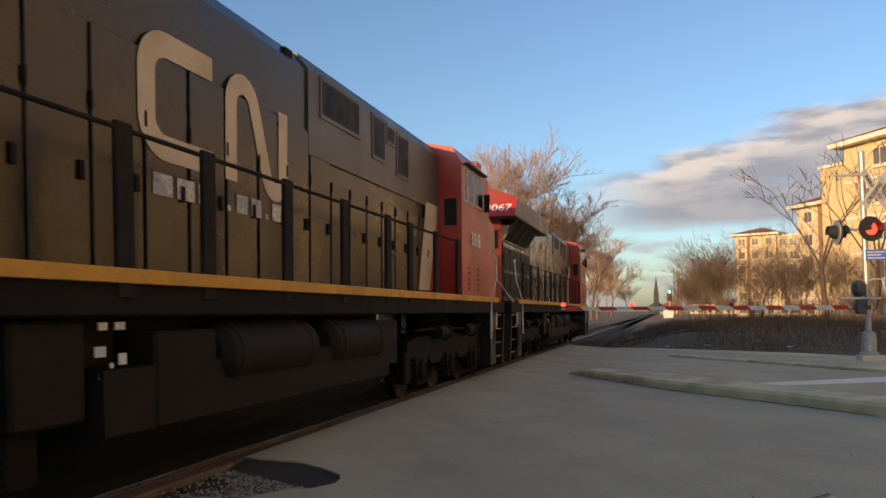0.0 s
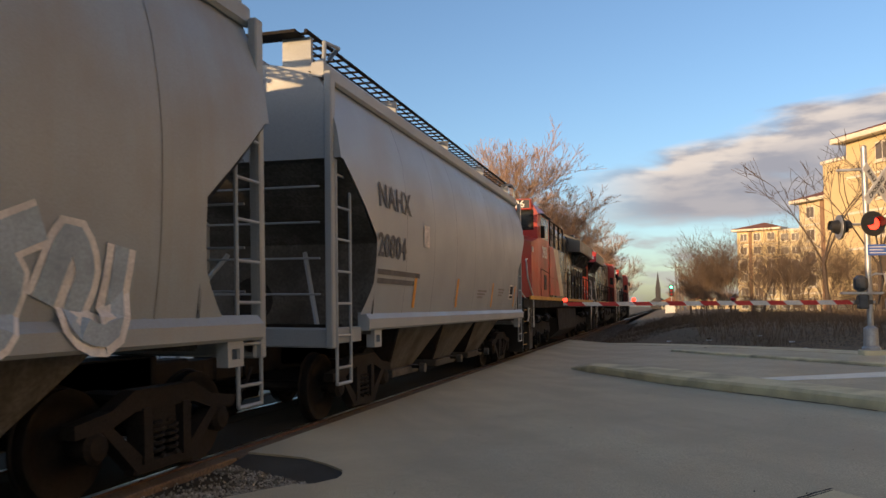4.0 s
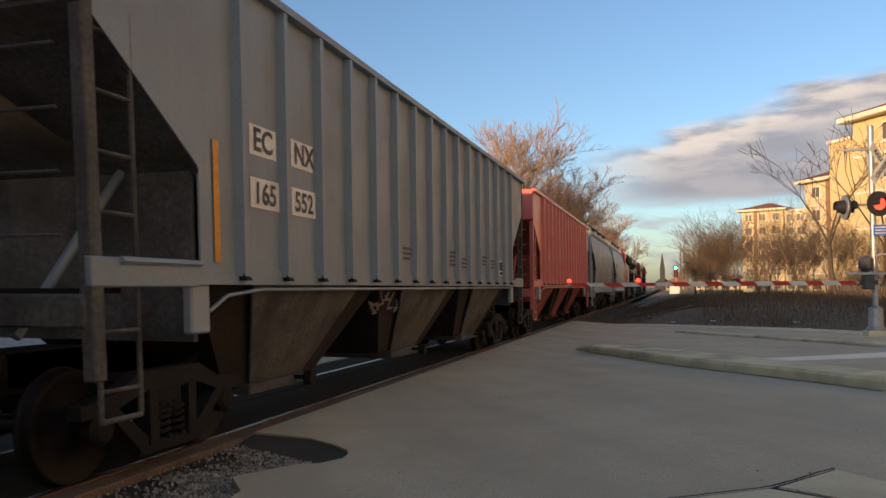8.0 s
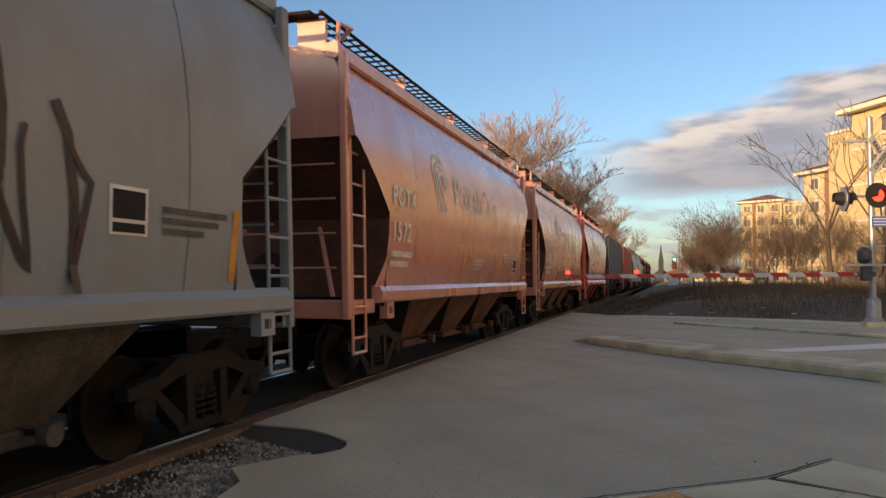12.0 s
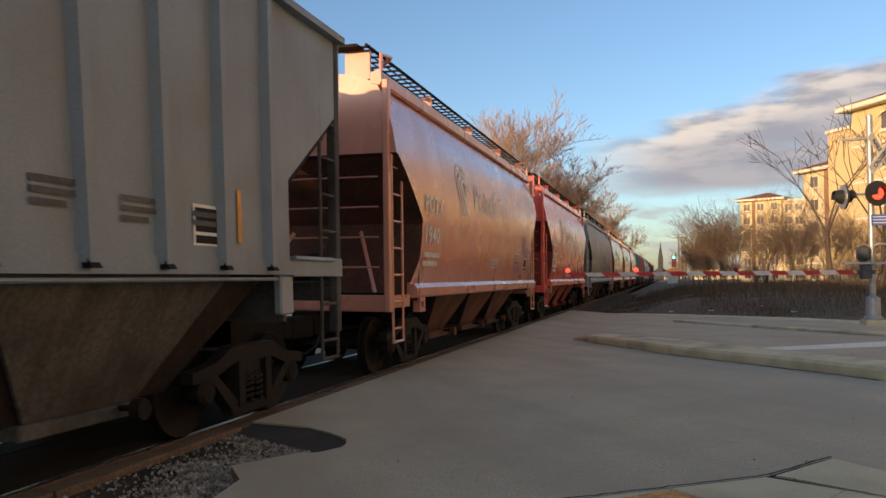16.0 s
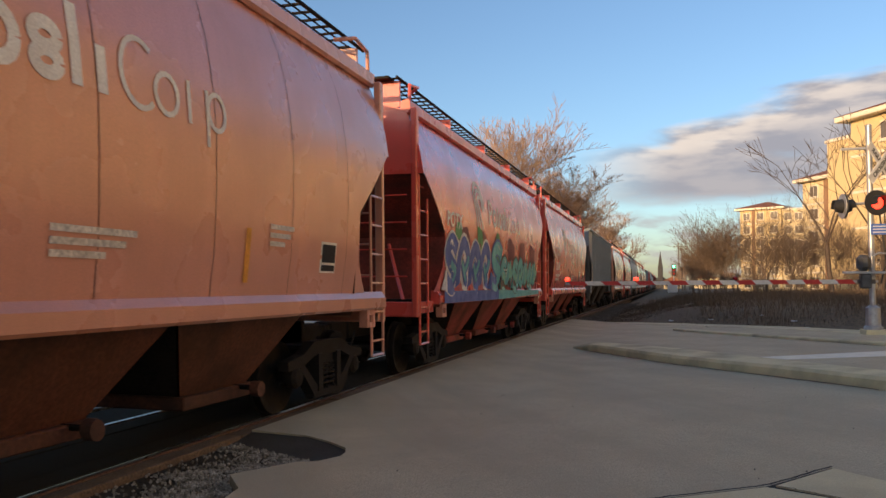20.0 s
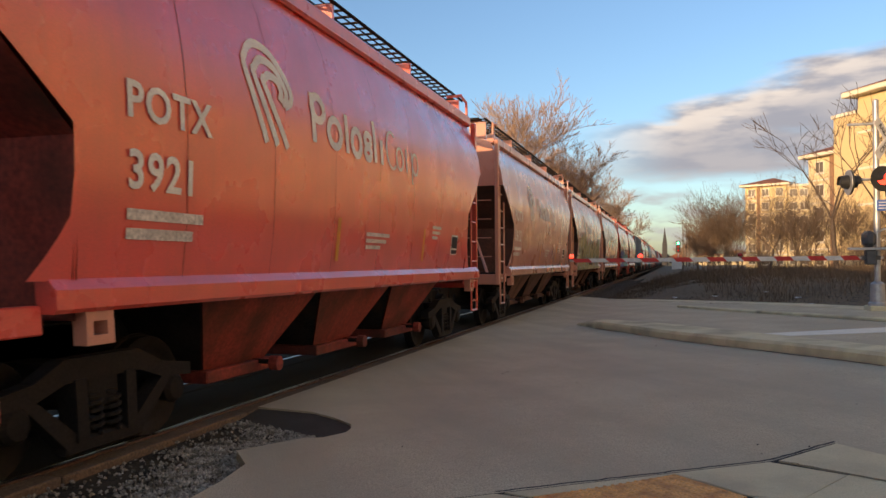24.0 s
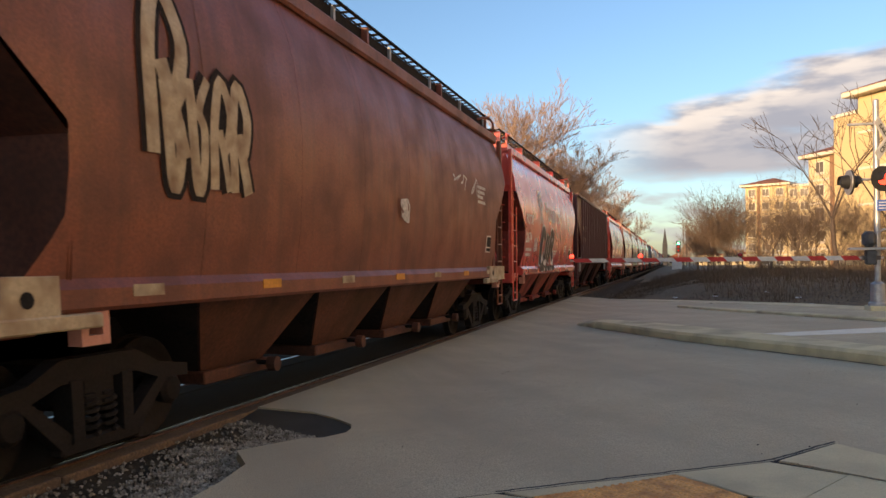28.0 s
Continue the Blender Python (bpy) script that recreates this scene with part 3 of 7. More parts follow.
def build_far_kerb():
    """Low worn kerb along the road's far side."""
    m = base("far_kerb", "low worn kerb of tan concrete along the far lane", "kerb", kind="structure")
    line = [(0.15, 25.3), (0.94, 23.4), (1.75, 21.75), (2.5, 20.2), (3.3, 18.65), (4.04, 17.15), (5.2, 15.2), (7.0, 12.3), (9.5, 8.4), (13, 3.2)]
    for (x0, y0), (x1, y1) in zip(line, line[1:]):
        d = Vector((x1 - x0, y1 - y0)).normalized()
        nx, ny = -d.y * 0.42, d.x * 0.42
        s = Shape()
        for x, y in ((x0, y0), (x1, y1)):
            z = level(x)
            s.v += [(x, y, z - 0.08), (x, y, z + 0.05), (x + nx * 0.1, y + ny * 0.1, z + 0.075), (x + nx, y + ny, z + 0.06), (x + nx, y + ny, z - 0.08)]
        s.f = [(i, i + 1, i + 6, i + 5) for i in range(4)] + [(0, 4, 3, 2, 1), (5, 6, 7, 8, 9)]
        part("kerb_length", s, kerbstone, m)
    thing("gutter_dirt", crack(wander(line[0], line[5], 30, 0.04, 6), 0.05), crack_m, "dark dirt along the foot of the far kerb", "dirt", kind="structure")


def build_pavement():
    p = base("pavement", "concrete pavement slabs with dark open joints", "pavement", kind="structure")
    bed = slab("joint_bed", [(-1.09, 4.89), (0.65, 5.80), (1.16, 6.38), (1.46, 5.9), (2.6, 5.2), (2.6, -4), (-2.6, -4), (-2.4, 4.2)], 0.05, crack_m, "", "", 0.003, p)
    bed["label"] = "dark dirt in the joints"
    slabs = [[(-1.04, 4.87), (-0.86, 4.80), (-0.40, 5.08), (0.012, 5.41), (0.44, 4.93), (0.72, 4.895), (1.062, 5.435), (0.635, 5.745)],
             [(0.70, 5.78), (1.16, 6.32), (1.45, 5.9), (2.55, 5.15), (2.0, 4.7), (1.10, 5.46)],
             [(1.07, 5.425), (1.95, 4.67), (1.2, 3.6), (0.45, 4.90), (0.728, 4.885)],
             [(-1.1, 4.84), (-0.88, 4.77), (-0.40, 4.2), (-0.9, 3.2), (-2.35, 4.15)],
             [(-0.86, 3.15), (-0.36, 4.16), (0.2, 3.3), (1.15, 3.5), (2.5, 1.6), (0.4, 0.2), (-2.5, 1.2), (-2.33, 4.05)],
             [(0.24, 3.34), (1.12, 3.56), (0.42, 4.84), (-0.33, 4.2)],
             [(1.24, 3.56), (1.20, 3.46), (2.55, 1.65), (2.55, 5.05), (2.04, 4.66)],
             [(-2.52, 1.16), (0.36, 0.16), (0.36, -1.9), (-2.55, -1.9)],
             [(0.42, 0.16), (2.55, 1.58), (2.55, -1.9), (0.42, -1.9)],
             [(-2.55, -1.95), (-0.02, -1.95), (-0.02, -3.95), (-2.57, -3.95)],
             [(0.03, -1.95), (2.55, -1.95), (2.55, -3.95), (0.03, -3.95)]]
    for i, o in enumerate(slabs):
        slab("paving_slab", o, 0.04, concrete, "", "", 0.012 + 0.002 * (i % 3), p)
    plate = slab("tactile_plate", [(-0.84, 4.79), (-0.40, 5.06), (0.01, 5.38), (0.42, 4.90), (-0.38, 4.25)], 0.04, tactile_m, "", "", 0.014, p)
    plate["label"] = "rust-orange tactile warning plate"
    domes = Shape()
    ux, uy = Vector((0.42 - 0.01, 4.90 - 5.38)), Vector((0.01 + 0.84, 5.38 - 4.79))
    for i in range(12):
        for j in range(18):
            q = Vector((-0.84, 4.79)) + uy * ((j + 0.5) / 18) + ux * ((i + 0.5) / 12) * 0.95
            domes.lathe([(0.013, 0.0), (0.011, 0.004), (0.0, 0.005)], (q.x, q.y, level(q.x) + 0.0145), "z", 6)
    part("domes", domes, tactile_m, plate)["kind"] = "stuff"
    return p


build_pavement()


def crack(points, w, up=0.004):
    s = Shape()
    for (x0, y0), (x1, y1) in zip(points, points[1:]):
        d = Vector((x1 - x0, y1 - y0)).normalized()
        nx, ny = -d.y * w, d.x * w
        s.add([(x0 - nx, y0 - ny, level(x0) + up), (x1 - nx, y1 - ny, level(x1) + up), (x1 + nx, y1 + ny, level(x1) + up), (x0 + nx, y0 + ny, level(x0) + up)], [(0, 1, 2, 3)])
    return s


def wander(a, b, n, amp, seed):
    r = random.Random(seed)
    return [(a[0] + (b[0] - a[0]) * i / n + r.uniform(-amp, amp), a[1] + (b[1] - a[1]) * i / n + r.uniform(-amp, amp)) for i in range(n + 1)]


build_median()
build_far_kerb()
edge = wander((-1.10, 4.86), (0.63, 5.765), 30, 0.009, 12) + wander((0.66, 5.79), (1.15, 6.35), 12, 0.009, 13)
thing("open_joint", crack(edge, 0.011, 0.02), crack_m, "dark wavering joint between road and pavement", "joint", kind="structure")
for i, (a, b) in enumerate([((0.66, 5.79), (1.08, 5.42)), ((1.08, 5.42), (1.97, 4.68))]):
    thing("slab_crack", crack(wander(a, b, 16, 0.012, 30 + i), 0.006, 0.021), crack_m, "thin dark crack across the paving", "crack", "cracks in the paving", kind="structure")
for i, (a, b) in enumerate([((-0.3, 31.0), (1.6, 27.6)), ((-1.2, 30.2), (0.6, 28.4)), ((1.1, 26.9), (3.3, 23.8))]):
    thing("road_crack", crack(wander(a, b, 9, 0.12, i), 0.025), crack_m, "thin dark crack in the asphalt", "crack", "road cracks", kind="structure")
stones("road_grit", "scattered grit and small stones on the asphalt", lambda r: (r.uniform(-3.0, 5.0), r.uniform(5.5, 18)), 70, 0.009, ballast_m, 9, lambda x, y: level(x))

# ---------------- level crossing signal ----------------
def build_signal():
    gx, gy = 4.80, 20.55
    mx = gx - 0.09
    z0 = level(gx)
    s = base("crossing_signal", "aluminium crossing signal with crossbuck, red lamps and lowered gate", "crossing signal")
    part("foundation", Shape().box(gx - 0.32, gx + 0.32, gy - 0.32, gy + 0.32, z0 - 0.15, z0 + 0.10, 0.02), concrete, s)
    part("mast_base", Shape().lathe([(0.21, z0 + 0.1), (0.21, z0 + 0.16), (0.17, z0 + 0.2), (0.16, z0 + 0.62), (0.075, z0 + 0.68)], (mx, gy, 0), "z", 16), mast_m, s)
    part("mast", Shape().lathe([(0.07, z0 + 0.6), (0.07, 5.46), (0.0, 5.5)], (mx, gy, 0), "z", 14), mast_m, s, smooth=True)
    part("gate_mechanism", Shape().box(mx - 0.36, mx - 0.08, gy - 0.36, gy + 0.02, 1.93, 2.32, 0.09), signal_grey, s, "dark grey gate drive box")
    part("mounting_plate", Shape().box(mx - 0.66, mx + 0.24, gy - 0.30, gy - 0.06, 1.87, 1.925, 0.008), mast_m, s)
    part("pivot_block", Shape().box(mx - 0.30, mx - 0.07, gy - 0.30, gy - 0.04, 1.52, 1.865, 0.03), signal_grey, s)
    part("drive_hoop", Shape().tube([(mx - 0.05, gy - 0.2, 1.93), (mx - 0.04, gy - 0.2, 2.28), (mx + 0.1, gy - 0.2, 2.36), (mx + 0.3, gy - 0.2, 2.34), (mx + 0.36, gy - 0.2, 1.93)], 0.028, 8), mast_m, s)
    R = Vector((math.cos(radians(18)), math.sin(radians(18)), 0))      # along the gate arm
    F = Vector((-R.y, R.x, 0))
    # crossbuck, facing the road user
    for k, ang in enumerate((45, -45)):
        b = Shape().box(-0.61, 0.61, -0.012 - 0.012 * k, 0.012 - 0.012 * k, -0.115, 0.115, 0.004)
        at = Matrix.Translation((gx + 0.15, gy - 0.12, 4.50)) @ Matrix.Rotation(radians(40), 4, "Z") @ Matrix.Rotation(radians(ang), 4, "Y")
        blade = part("crossbuck_blade", b, gate_white, s, "white crossbuck blade with black letters", at=at)
        word = text_mesh("RAILROAD" if k == 0 else "CROSSING", 0.15)
        part("lettering", word, signal_black, blade, at=pose(-0.46, -0.015 - 0.012 * k, -0.055, 90, 0, 0)).data.materials.append(signal_black)
    part("cross_bar", Shape().box(gx - 0.72, gx + 0.05, gy - 0.03, gy + 0.03, 4.87, 4.93, 0.01), mast_m, s)
    # lamp pair on a cross arm
    part("lamp_arm", Shape().tube([(gx - 0.7, gy - 0.02, 3.56), (gx + 0.85, gy - 0.02, 3.56)], 0.03, 8), mast_m, s)

    def lamp(x, y, z, turn, lens, plate=signal_black, deep=0.28):
        at = pose(x, y, z, 0, 0, turn)
        bgd = part("lamp_background", Shape().lathe([(0.0, 0.0), (0.30, 0.0), (0.305, 0.012), (0.0, 0.02)], (0, 0, 0), "y", 28), plate, s, "round backing plate", at=at)
        part("lamp_housing", Shape().lathe([(0.16, 0.0), (0.17, 0.05), (0.13, 0.2), (0.05, 0.24)], (0, 0, 0), "y", 18), signal_black, bgd)
        part("lens", Shape().lathe([(0.0, -0.045), (0.08, -0.04), (0.135, -0.015), (0.15, -0.002)], (0, 0, 0), "y", 20), lens, bgd, "red signal lens", smooth=True)
        hood = Shape()
        n = 12
        for i in range(n + 1):
            a = radians(-20 + 220 * i / n)
            hood.v += [(r * math.cos(a), y, r * math.sin(a)) for y, r in ((0, 0.17), (-deep, 0.15), (-deep, 0.156), (0, 0.176))]
        hood.f = [(4 * i + j, 4 * i + (j + 1) % 4, 4 * i + 4 + (j + 1) % 4, 4 * i + 4 + j) for i in range(n) for j in range(4)] + [(0, 1, 2, 3), (4 * n + 3, 4 * n + 2, 4 * n + 1, 4 * n)]
        part("visor", hood, signal_black, bgd)

    lamp(gx + 0.02, gy - 0.16, 3.56, 18, red_glow)
    lamp(gx - 0.72, gy - 0.05, 3.50, -82, red_lens, mast_m, 0.2)
    lamp(gx - 0.66, gy - 0.04, 3.50, 98, red_lens, signal_grey, 0.2)
    part("blue_sign", Shape().box(gx - 0.12, gx + 0.36, gy - 0.12, gy - 0.108, 2.80, 3.06, 0.004), blue_sign, s, "small blue notice with white bars")
    for i in range(3):
        part("blue_sign_bar", Shape().box(gx - 0.08, gx + 0.3 - 0.08 * (i % 2), gy - 0.126, gy - 0.121, 2.99 - 0.07 * i, 3.01 - 0.07 * i), gate_white, s)
    # the lowered arm: a tapering board, a thinner outer length, red and white stripes
    a, b = Vector((4.34, 20.30, 1.68)), Vector((-2.30, 18.14, 1.56))
    L = (b - a).length
    d = (b - a).normalized()
    at = Matrix.Translation(a) @ Matrix(((d.x, F.x, 0, 0), (d.y, F.y, 0, 0), (d.z, 0, 1, 0), (0, 0, 0, 1)))
    arm = part("gate_arm", Shape().box(-0.5, L, -0.012, 0.012, -0.03, 0.03, 0.004), mast_m, s, "lowered red and white striped barrier arm", at=at)
    part("arm_bracket", Shape().box(-0.42, 0.02, -0.045, 0.045, -0.05, 0.05, 0.01), signal_grey, arm)
    step = 0.40
    n = int(L / step)
    for i in range(n):
        u = 0.05 + i * step
        hh = 0.052 if u < L * 0.58 else 0.045
        sk = 0.10
        o = [(u, -hh), (u + step - 0.001, -hh), (u + step - 0.001 + sk, hh), (u + sk, hh)]
        part("stripe", Shape().add([(x, -0.016, z) for x, z in o] + [(x, 0.016, z) for x, z in o],
                                   [(0, 1, 2, 3), (7, 6, 5, 4), (0, 4, 5, 1), (1, 5, 6, 2), (2, 6, 7, 3), (3, 7, 4, 0)]), gate_red if i % 2 == 0 else gate_white, arm)
    for u, m_ in ((L - 0.05, red_glow), (L * 0.76, red_glow), (L * 0.42, red_lens)):
        part("arm_lamp", Shape().lathe([(0.0, -0.05), (0.035, -0.045), (0.05, -0.01), (0.05, 0.05), (0.0, 0.055)], (u, 0, 0.095), "y", 12), m_, arm, "small red lamp on the arm", smooth=True)
        part("arm_lamp_base", Shape().box(u - 0.03, u + 0.03, -0.02, 0.02, 0.03, 0.06), signal_black, arm)
    # counterweights behind the pivot
    part("counterweight", Shape().box(0.5, 0.85, -0.05, 0.05, -0.2, 0.08, 0.02), mast_m, s, at=at @ pose(-1.6, 0, 0))
    part("conduit", Shape().tube([(gx + 0.1, gy, z0 + 1.2), (gx + 0.22, gy, 2.2), (gx + 0.1, gy, 3.3)], 0.02, 6), signal_black, s)
    return s


def text_mesh(words, size, spacing=1.0):
    """Letters as a mesh in the XY plane, from the built-in font."""
    cu = bpy.data.curves.new("lettering", "FONT")
    cu.body, cu.size, cu.space_character, cu.resolution_u, cu.extrude = words, size, spacing, 3, 0.002
    cu.offset = 0.022 * size
    ob = bpy.data.objects.new("lettering", cu)
    me = bpy.data.meshes.new_from_object(ob)
    bpy.data.objects.remove(ob)
    bpy.data.curves.remove(cu)
    return me


build_signal()


# ---------------- bare trees and thickets ----------------
def branch_mesh(segs, sides=4):
    """Tapered limbs from (p, q, r0, r1)."""
    s = Shape()
    for p, q, r0, r1 in segs:
        d = (q - p).normalized()
        a = d.orthogonal().normalized()
        b = d.cross(a)
        k = len(s.v)
        for c, r in ((p, r0), (q, r1)):
            for i in range(sides):
                t = 2 * math.pi * i / sides
                s.v.append(tuple(c + (a * math.cos(t) + b * math.sin(t)) * r))
        for i in range(sides):
            j = (i + 1) % sides
            s.f.append((k + i, k + j, k + j + sides, k + i + sides))
    return s


def grow(seed, height, trunk_r, depth, spread=0.55, first=0.28, limbs=3, droop=0.0, twigs=1.0):
    """A branching skeleton: limbs and twigs apart."""
    rnd = random.Random(seed)
    big, fine = [], []

    def go(p, d, length, r, lvl):
        n = 3 if lvl < 2 else 2
        for i in range(n):
            q = p + d * (length / n)
            r1 = r * (0.86 if lvl < depth else 0.6)
            (big if r > 0.022 else fine).append((p.copy(), q.copy(), r, r1))
            p, r = q, r1
            d = (d + Vector((rnd.uniform(-1, 1), rnd.uniform(-1, 1), rnd.uniform(-0.5, 0.9))) * 0.13).normalized()
            if lvl >= 1 and lvl < depth and rnd.random() < 0.75 * twigs:
                side = (d + Vector((rnd.uniform(-1, 1), rnd.uniform(-1, 1), rnd.uniform(-0.3, 0.7))) * 0.9).normalized()
                go(p, side, length * rnd.uniform(0.45, 0.7), r * 0.5, lvl + 1)
        if lvl < depth:
            for _ in range(limbs if lvl < 2 else 2):
                side = (d + Vector((rnd.uniform(-1, 1), rnd.uniform(-1, 1), rnd.uniform(-0.35 - droop, 0.55))) * spread * 1.5).normalized()
                go(p, side, length * rnd.uniform(0.62, 0.85), r * rnd.uniform(0.55, 0.75), lvl + 1)

    go(Vector((0, 0, -0.3)), Vector((rnd.uniform(-0.06, 0.06), rnd.uniform(-0.06, 0.06), 1)).normalized(), height * first, trunk_r, 0)
    return big, fine


def tree(name, label, seed, height, trunk_r, depth=5, at=None, group="", bark_=None, twig_=None, thin=0.013, **kw):
    big, fine = grow(seed, height, trunk_r, depth, **kw)
    top = max(q.z for p, q, _, _ in big + fine)
    k = height / top
    t = base(name, label, "tree", group, at=at)
    part("trunk", branch_mesh([(p * k, q * k, a, b) for p, q, a, b in big], 6), bark_ or bark, t, smooth=True)
    part("crown", branch_mesh([(p * k, q * k, max(a, thin), max(b, thin * 0.7)) for p, q, a, b in fine], 3), twig_ or twig, t, "bare winter twigs")
    return t


G1 = "bare trees along the track"
t1 = tree("bare_tree", "tall bare deciduous tree with a fine twiggy crown in low sun", 11, 19.5, 0.34, 6, pose(-15.2, 71, 0, 0, 0, 40), G1, thin=0.018, limbs=3, twigs=1.45, spread=0.5)
t2 = tree("bare_tree", "bare deciduous tree with spreading grey-brown limbs", 23, 16.5, 0.30, 6, pose(-12.6, 84, 0), G1, thin=0.018, limbs=3, spread=0.52, twigs=1.35)
for x, y, rz, src, k in ((-14.5, 97, 80, t1, 0.88), (-12.4, 108, 200, t2, 1.0), (-13.0, 122, 300, t1, 0.85), (-12.2, 138, 20, t2, 1.0), (-12.8, 158, 130, t1, 0.8), (-19, 80, 250, t2, 0.95),
                         (-21, 64, 170, t1, 0.75), (-11.5, 182, 60, t2, 0.9)):
    c = copy_thing(src, pose(x, y, 0, 0, 0, rz))
    c.scale = (k, k, k)

G2 = "thicket beside the track"
b1 = tree("bare_shrub", "dense bare multi-stemmed shrub", 31, 6.4, 0.06, 4, pose(4.4, 64, 0.3), G2, shrub_m, shrub_m, 0.007, first=0.24, limbs=6, spread=0.36, twigs=1.2)
b2 = tree("bare_shrub", "tall thin bare sapling with fine twigs", 37, 8.0, 0.06, 4, pose(3.0, 66, 0.3), G2, shrub_m, shrub_m, 0.007, first=0.24, limbs=3, spread=0.4)
rnd = random.Random(77)
for i in range(52):
    if i < 24:
        x, y, k = rnd.uniform(2.3, 5.0), rnd.uniform(56, 88), rnd.uniform(0.65, 1.0)
    else:
        x, y, k = rnd.uniform(4.0, 14.0), rnd.uniform(46, 70), rnd.choice((0.36, 0.42, 0.5, 0.75))
    c = copy_thing(b1 if i % 3 else b2, pose(x, y, 0.3, 0, 0, rnd.uniform(0, 360)))
    c.scale = (k, k, k * rnd.uniform(0.9, 1.15))
for i in range(16):
    x = 4.2 + 0.48 * i
    k = 0.82 + 0.14 * math.sin(i * 1.7)
    copy_thing(b1 if i % 2 else b2, pose(x, 52 + 6 * math.sin(i * 2.3), 0.3, 0, 0, 47 * i)).scale = (0.9, 0.9, k)
t3 = tree("bare_tree", "young bare tree in front of the apartment building", 41, 9.5, 0.14, 4, pose(7.6, 40.5, 0.35), "trees by the apartments", bark_dark, bark_dark, thin=0.013, limbs=3, spread=0.62, first=0.2, twigs=0.85)
copy_thing(t3, pose(10.0, 42, 0.35, 0, 0, 140))
copy_thing(t3, pose(5.9, 52, 0.35, 0, 0, 230)).scale = (0.8, 0.8, 0.62)


# dry weeds on the bank
def weeds(name, label, count, seed, region, h, mat_):
    r = random.Random(seed)
    s = Shape()
    for _ in range(count):
        x, y = region(r)
        z = ground_z(x, y) - 0.02
        hh, w = h * (0.3 + 0.75 * r.random() ** 1.6) * max(0.25, 0.85 + 1.1 * noise.noise((x * 0.45, y * 0.45, 1.0))), r.uniform(0.004, 0.011)
        a, lean = r.uniform(0, 6.28), r.uniform(0.1, 0.8) * hh
        dx, dy = math.cos(a) * w, math.sin(a) * w
        ex, ey = math.cos(a + 1.3) * lean, math.sin(a + 1.3) * lean
        s.add([(x - dx, y - dy, z), (x + dx, y + dy, z), (x + dx * 0.8 + ex * 0.4, y + dy * 0.8 + ey * 0.4, z + hh * 0.6), (x - dx * 0.8 + ex * 0.4, y - dy * 0.8 + ey * 0.4, z + hh * 0.6),
               (x + ex, y + ey, z + hh)], [(0, 1, 2, 3), (3, 2, 4)])
    return thing(name, s, mat_, label, "dry grass", kind="stuff")


def on_bank(r):
    while True:
        x, y = r.uniform(-1.5, 30), r.uniform(14, 62)
        if beyond(x, y) > 1.0 + 1.2 * math.sin(x * 1.7) * 0.5 + 0.6 * noise.noise((x, y, 0)) and (x > 1.2 or y > 40):
            if not (3.6 < x < 5.8 and y < 23):
                return x, y


def bank_edge(r):
    u = r.uniform(-20, 34)
    d = abs(r.gauss(0, 1.0)) + 0.25
    p = ROAD_P + Vector((0.535, -0.845)) * u + ROAD_N * d
    return (p.x, p.y) if p.x > -3.2 else (1.5, 29.6)


weeds("dry_grass", "tall dead brown weeds on the bank", 70000, 3, on_bank, 0.55, dry_grass)
weeds("short_grass", "short dead grass at the edge of the road", 9000, 4, bank_edge, 0.12, dry_grass)
weeds("leaf_litter", "flattened dead leaves and stalks on the bank", 9000, 8, on_bank, 0.3, litter_m)


def trackside(r):
    while True:
        x, y = r.uniform(-2.7, 1.8), r.uniform(34, 62)
        if beyond(x, y) > 0.25:
            return x, y


weeds("trackside_grass", "low dead grass and stalks beside the ballast", 12000, 14, trackside, 0.2, litter_m)
rnd = random.Random(12)
for i in range(16):
    x, y = bank_edge(rnd)
    thing("litter", Shape().box(-0.09, 0.09, -0.05, 0.05, 0.0, 0.03, 0.01), gate_white, "scrap of pale litter in the dead grass", "litter", "litter", at=pose(x, y, ground_z(x, y) + 0.02, 8, 0, rnd.uniform(0, 180)))

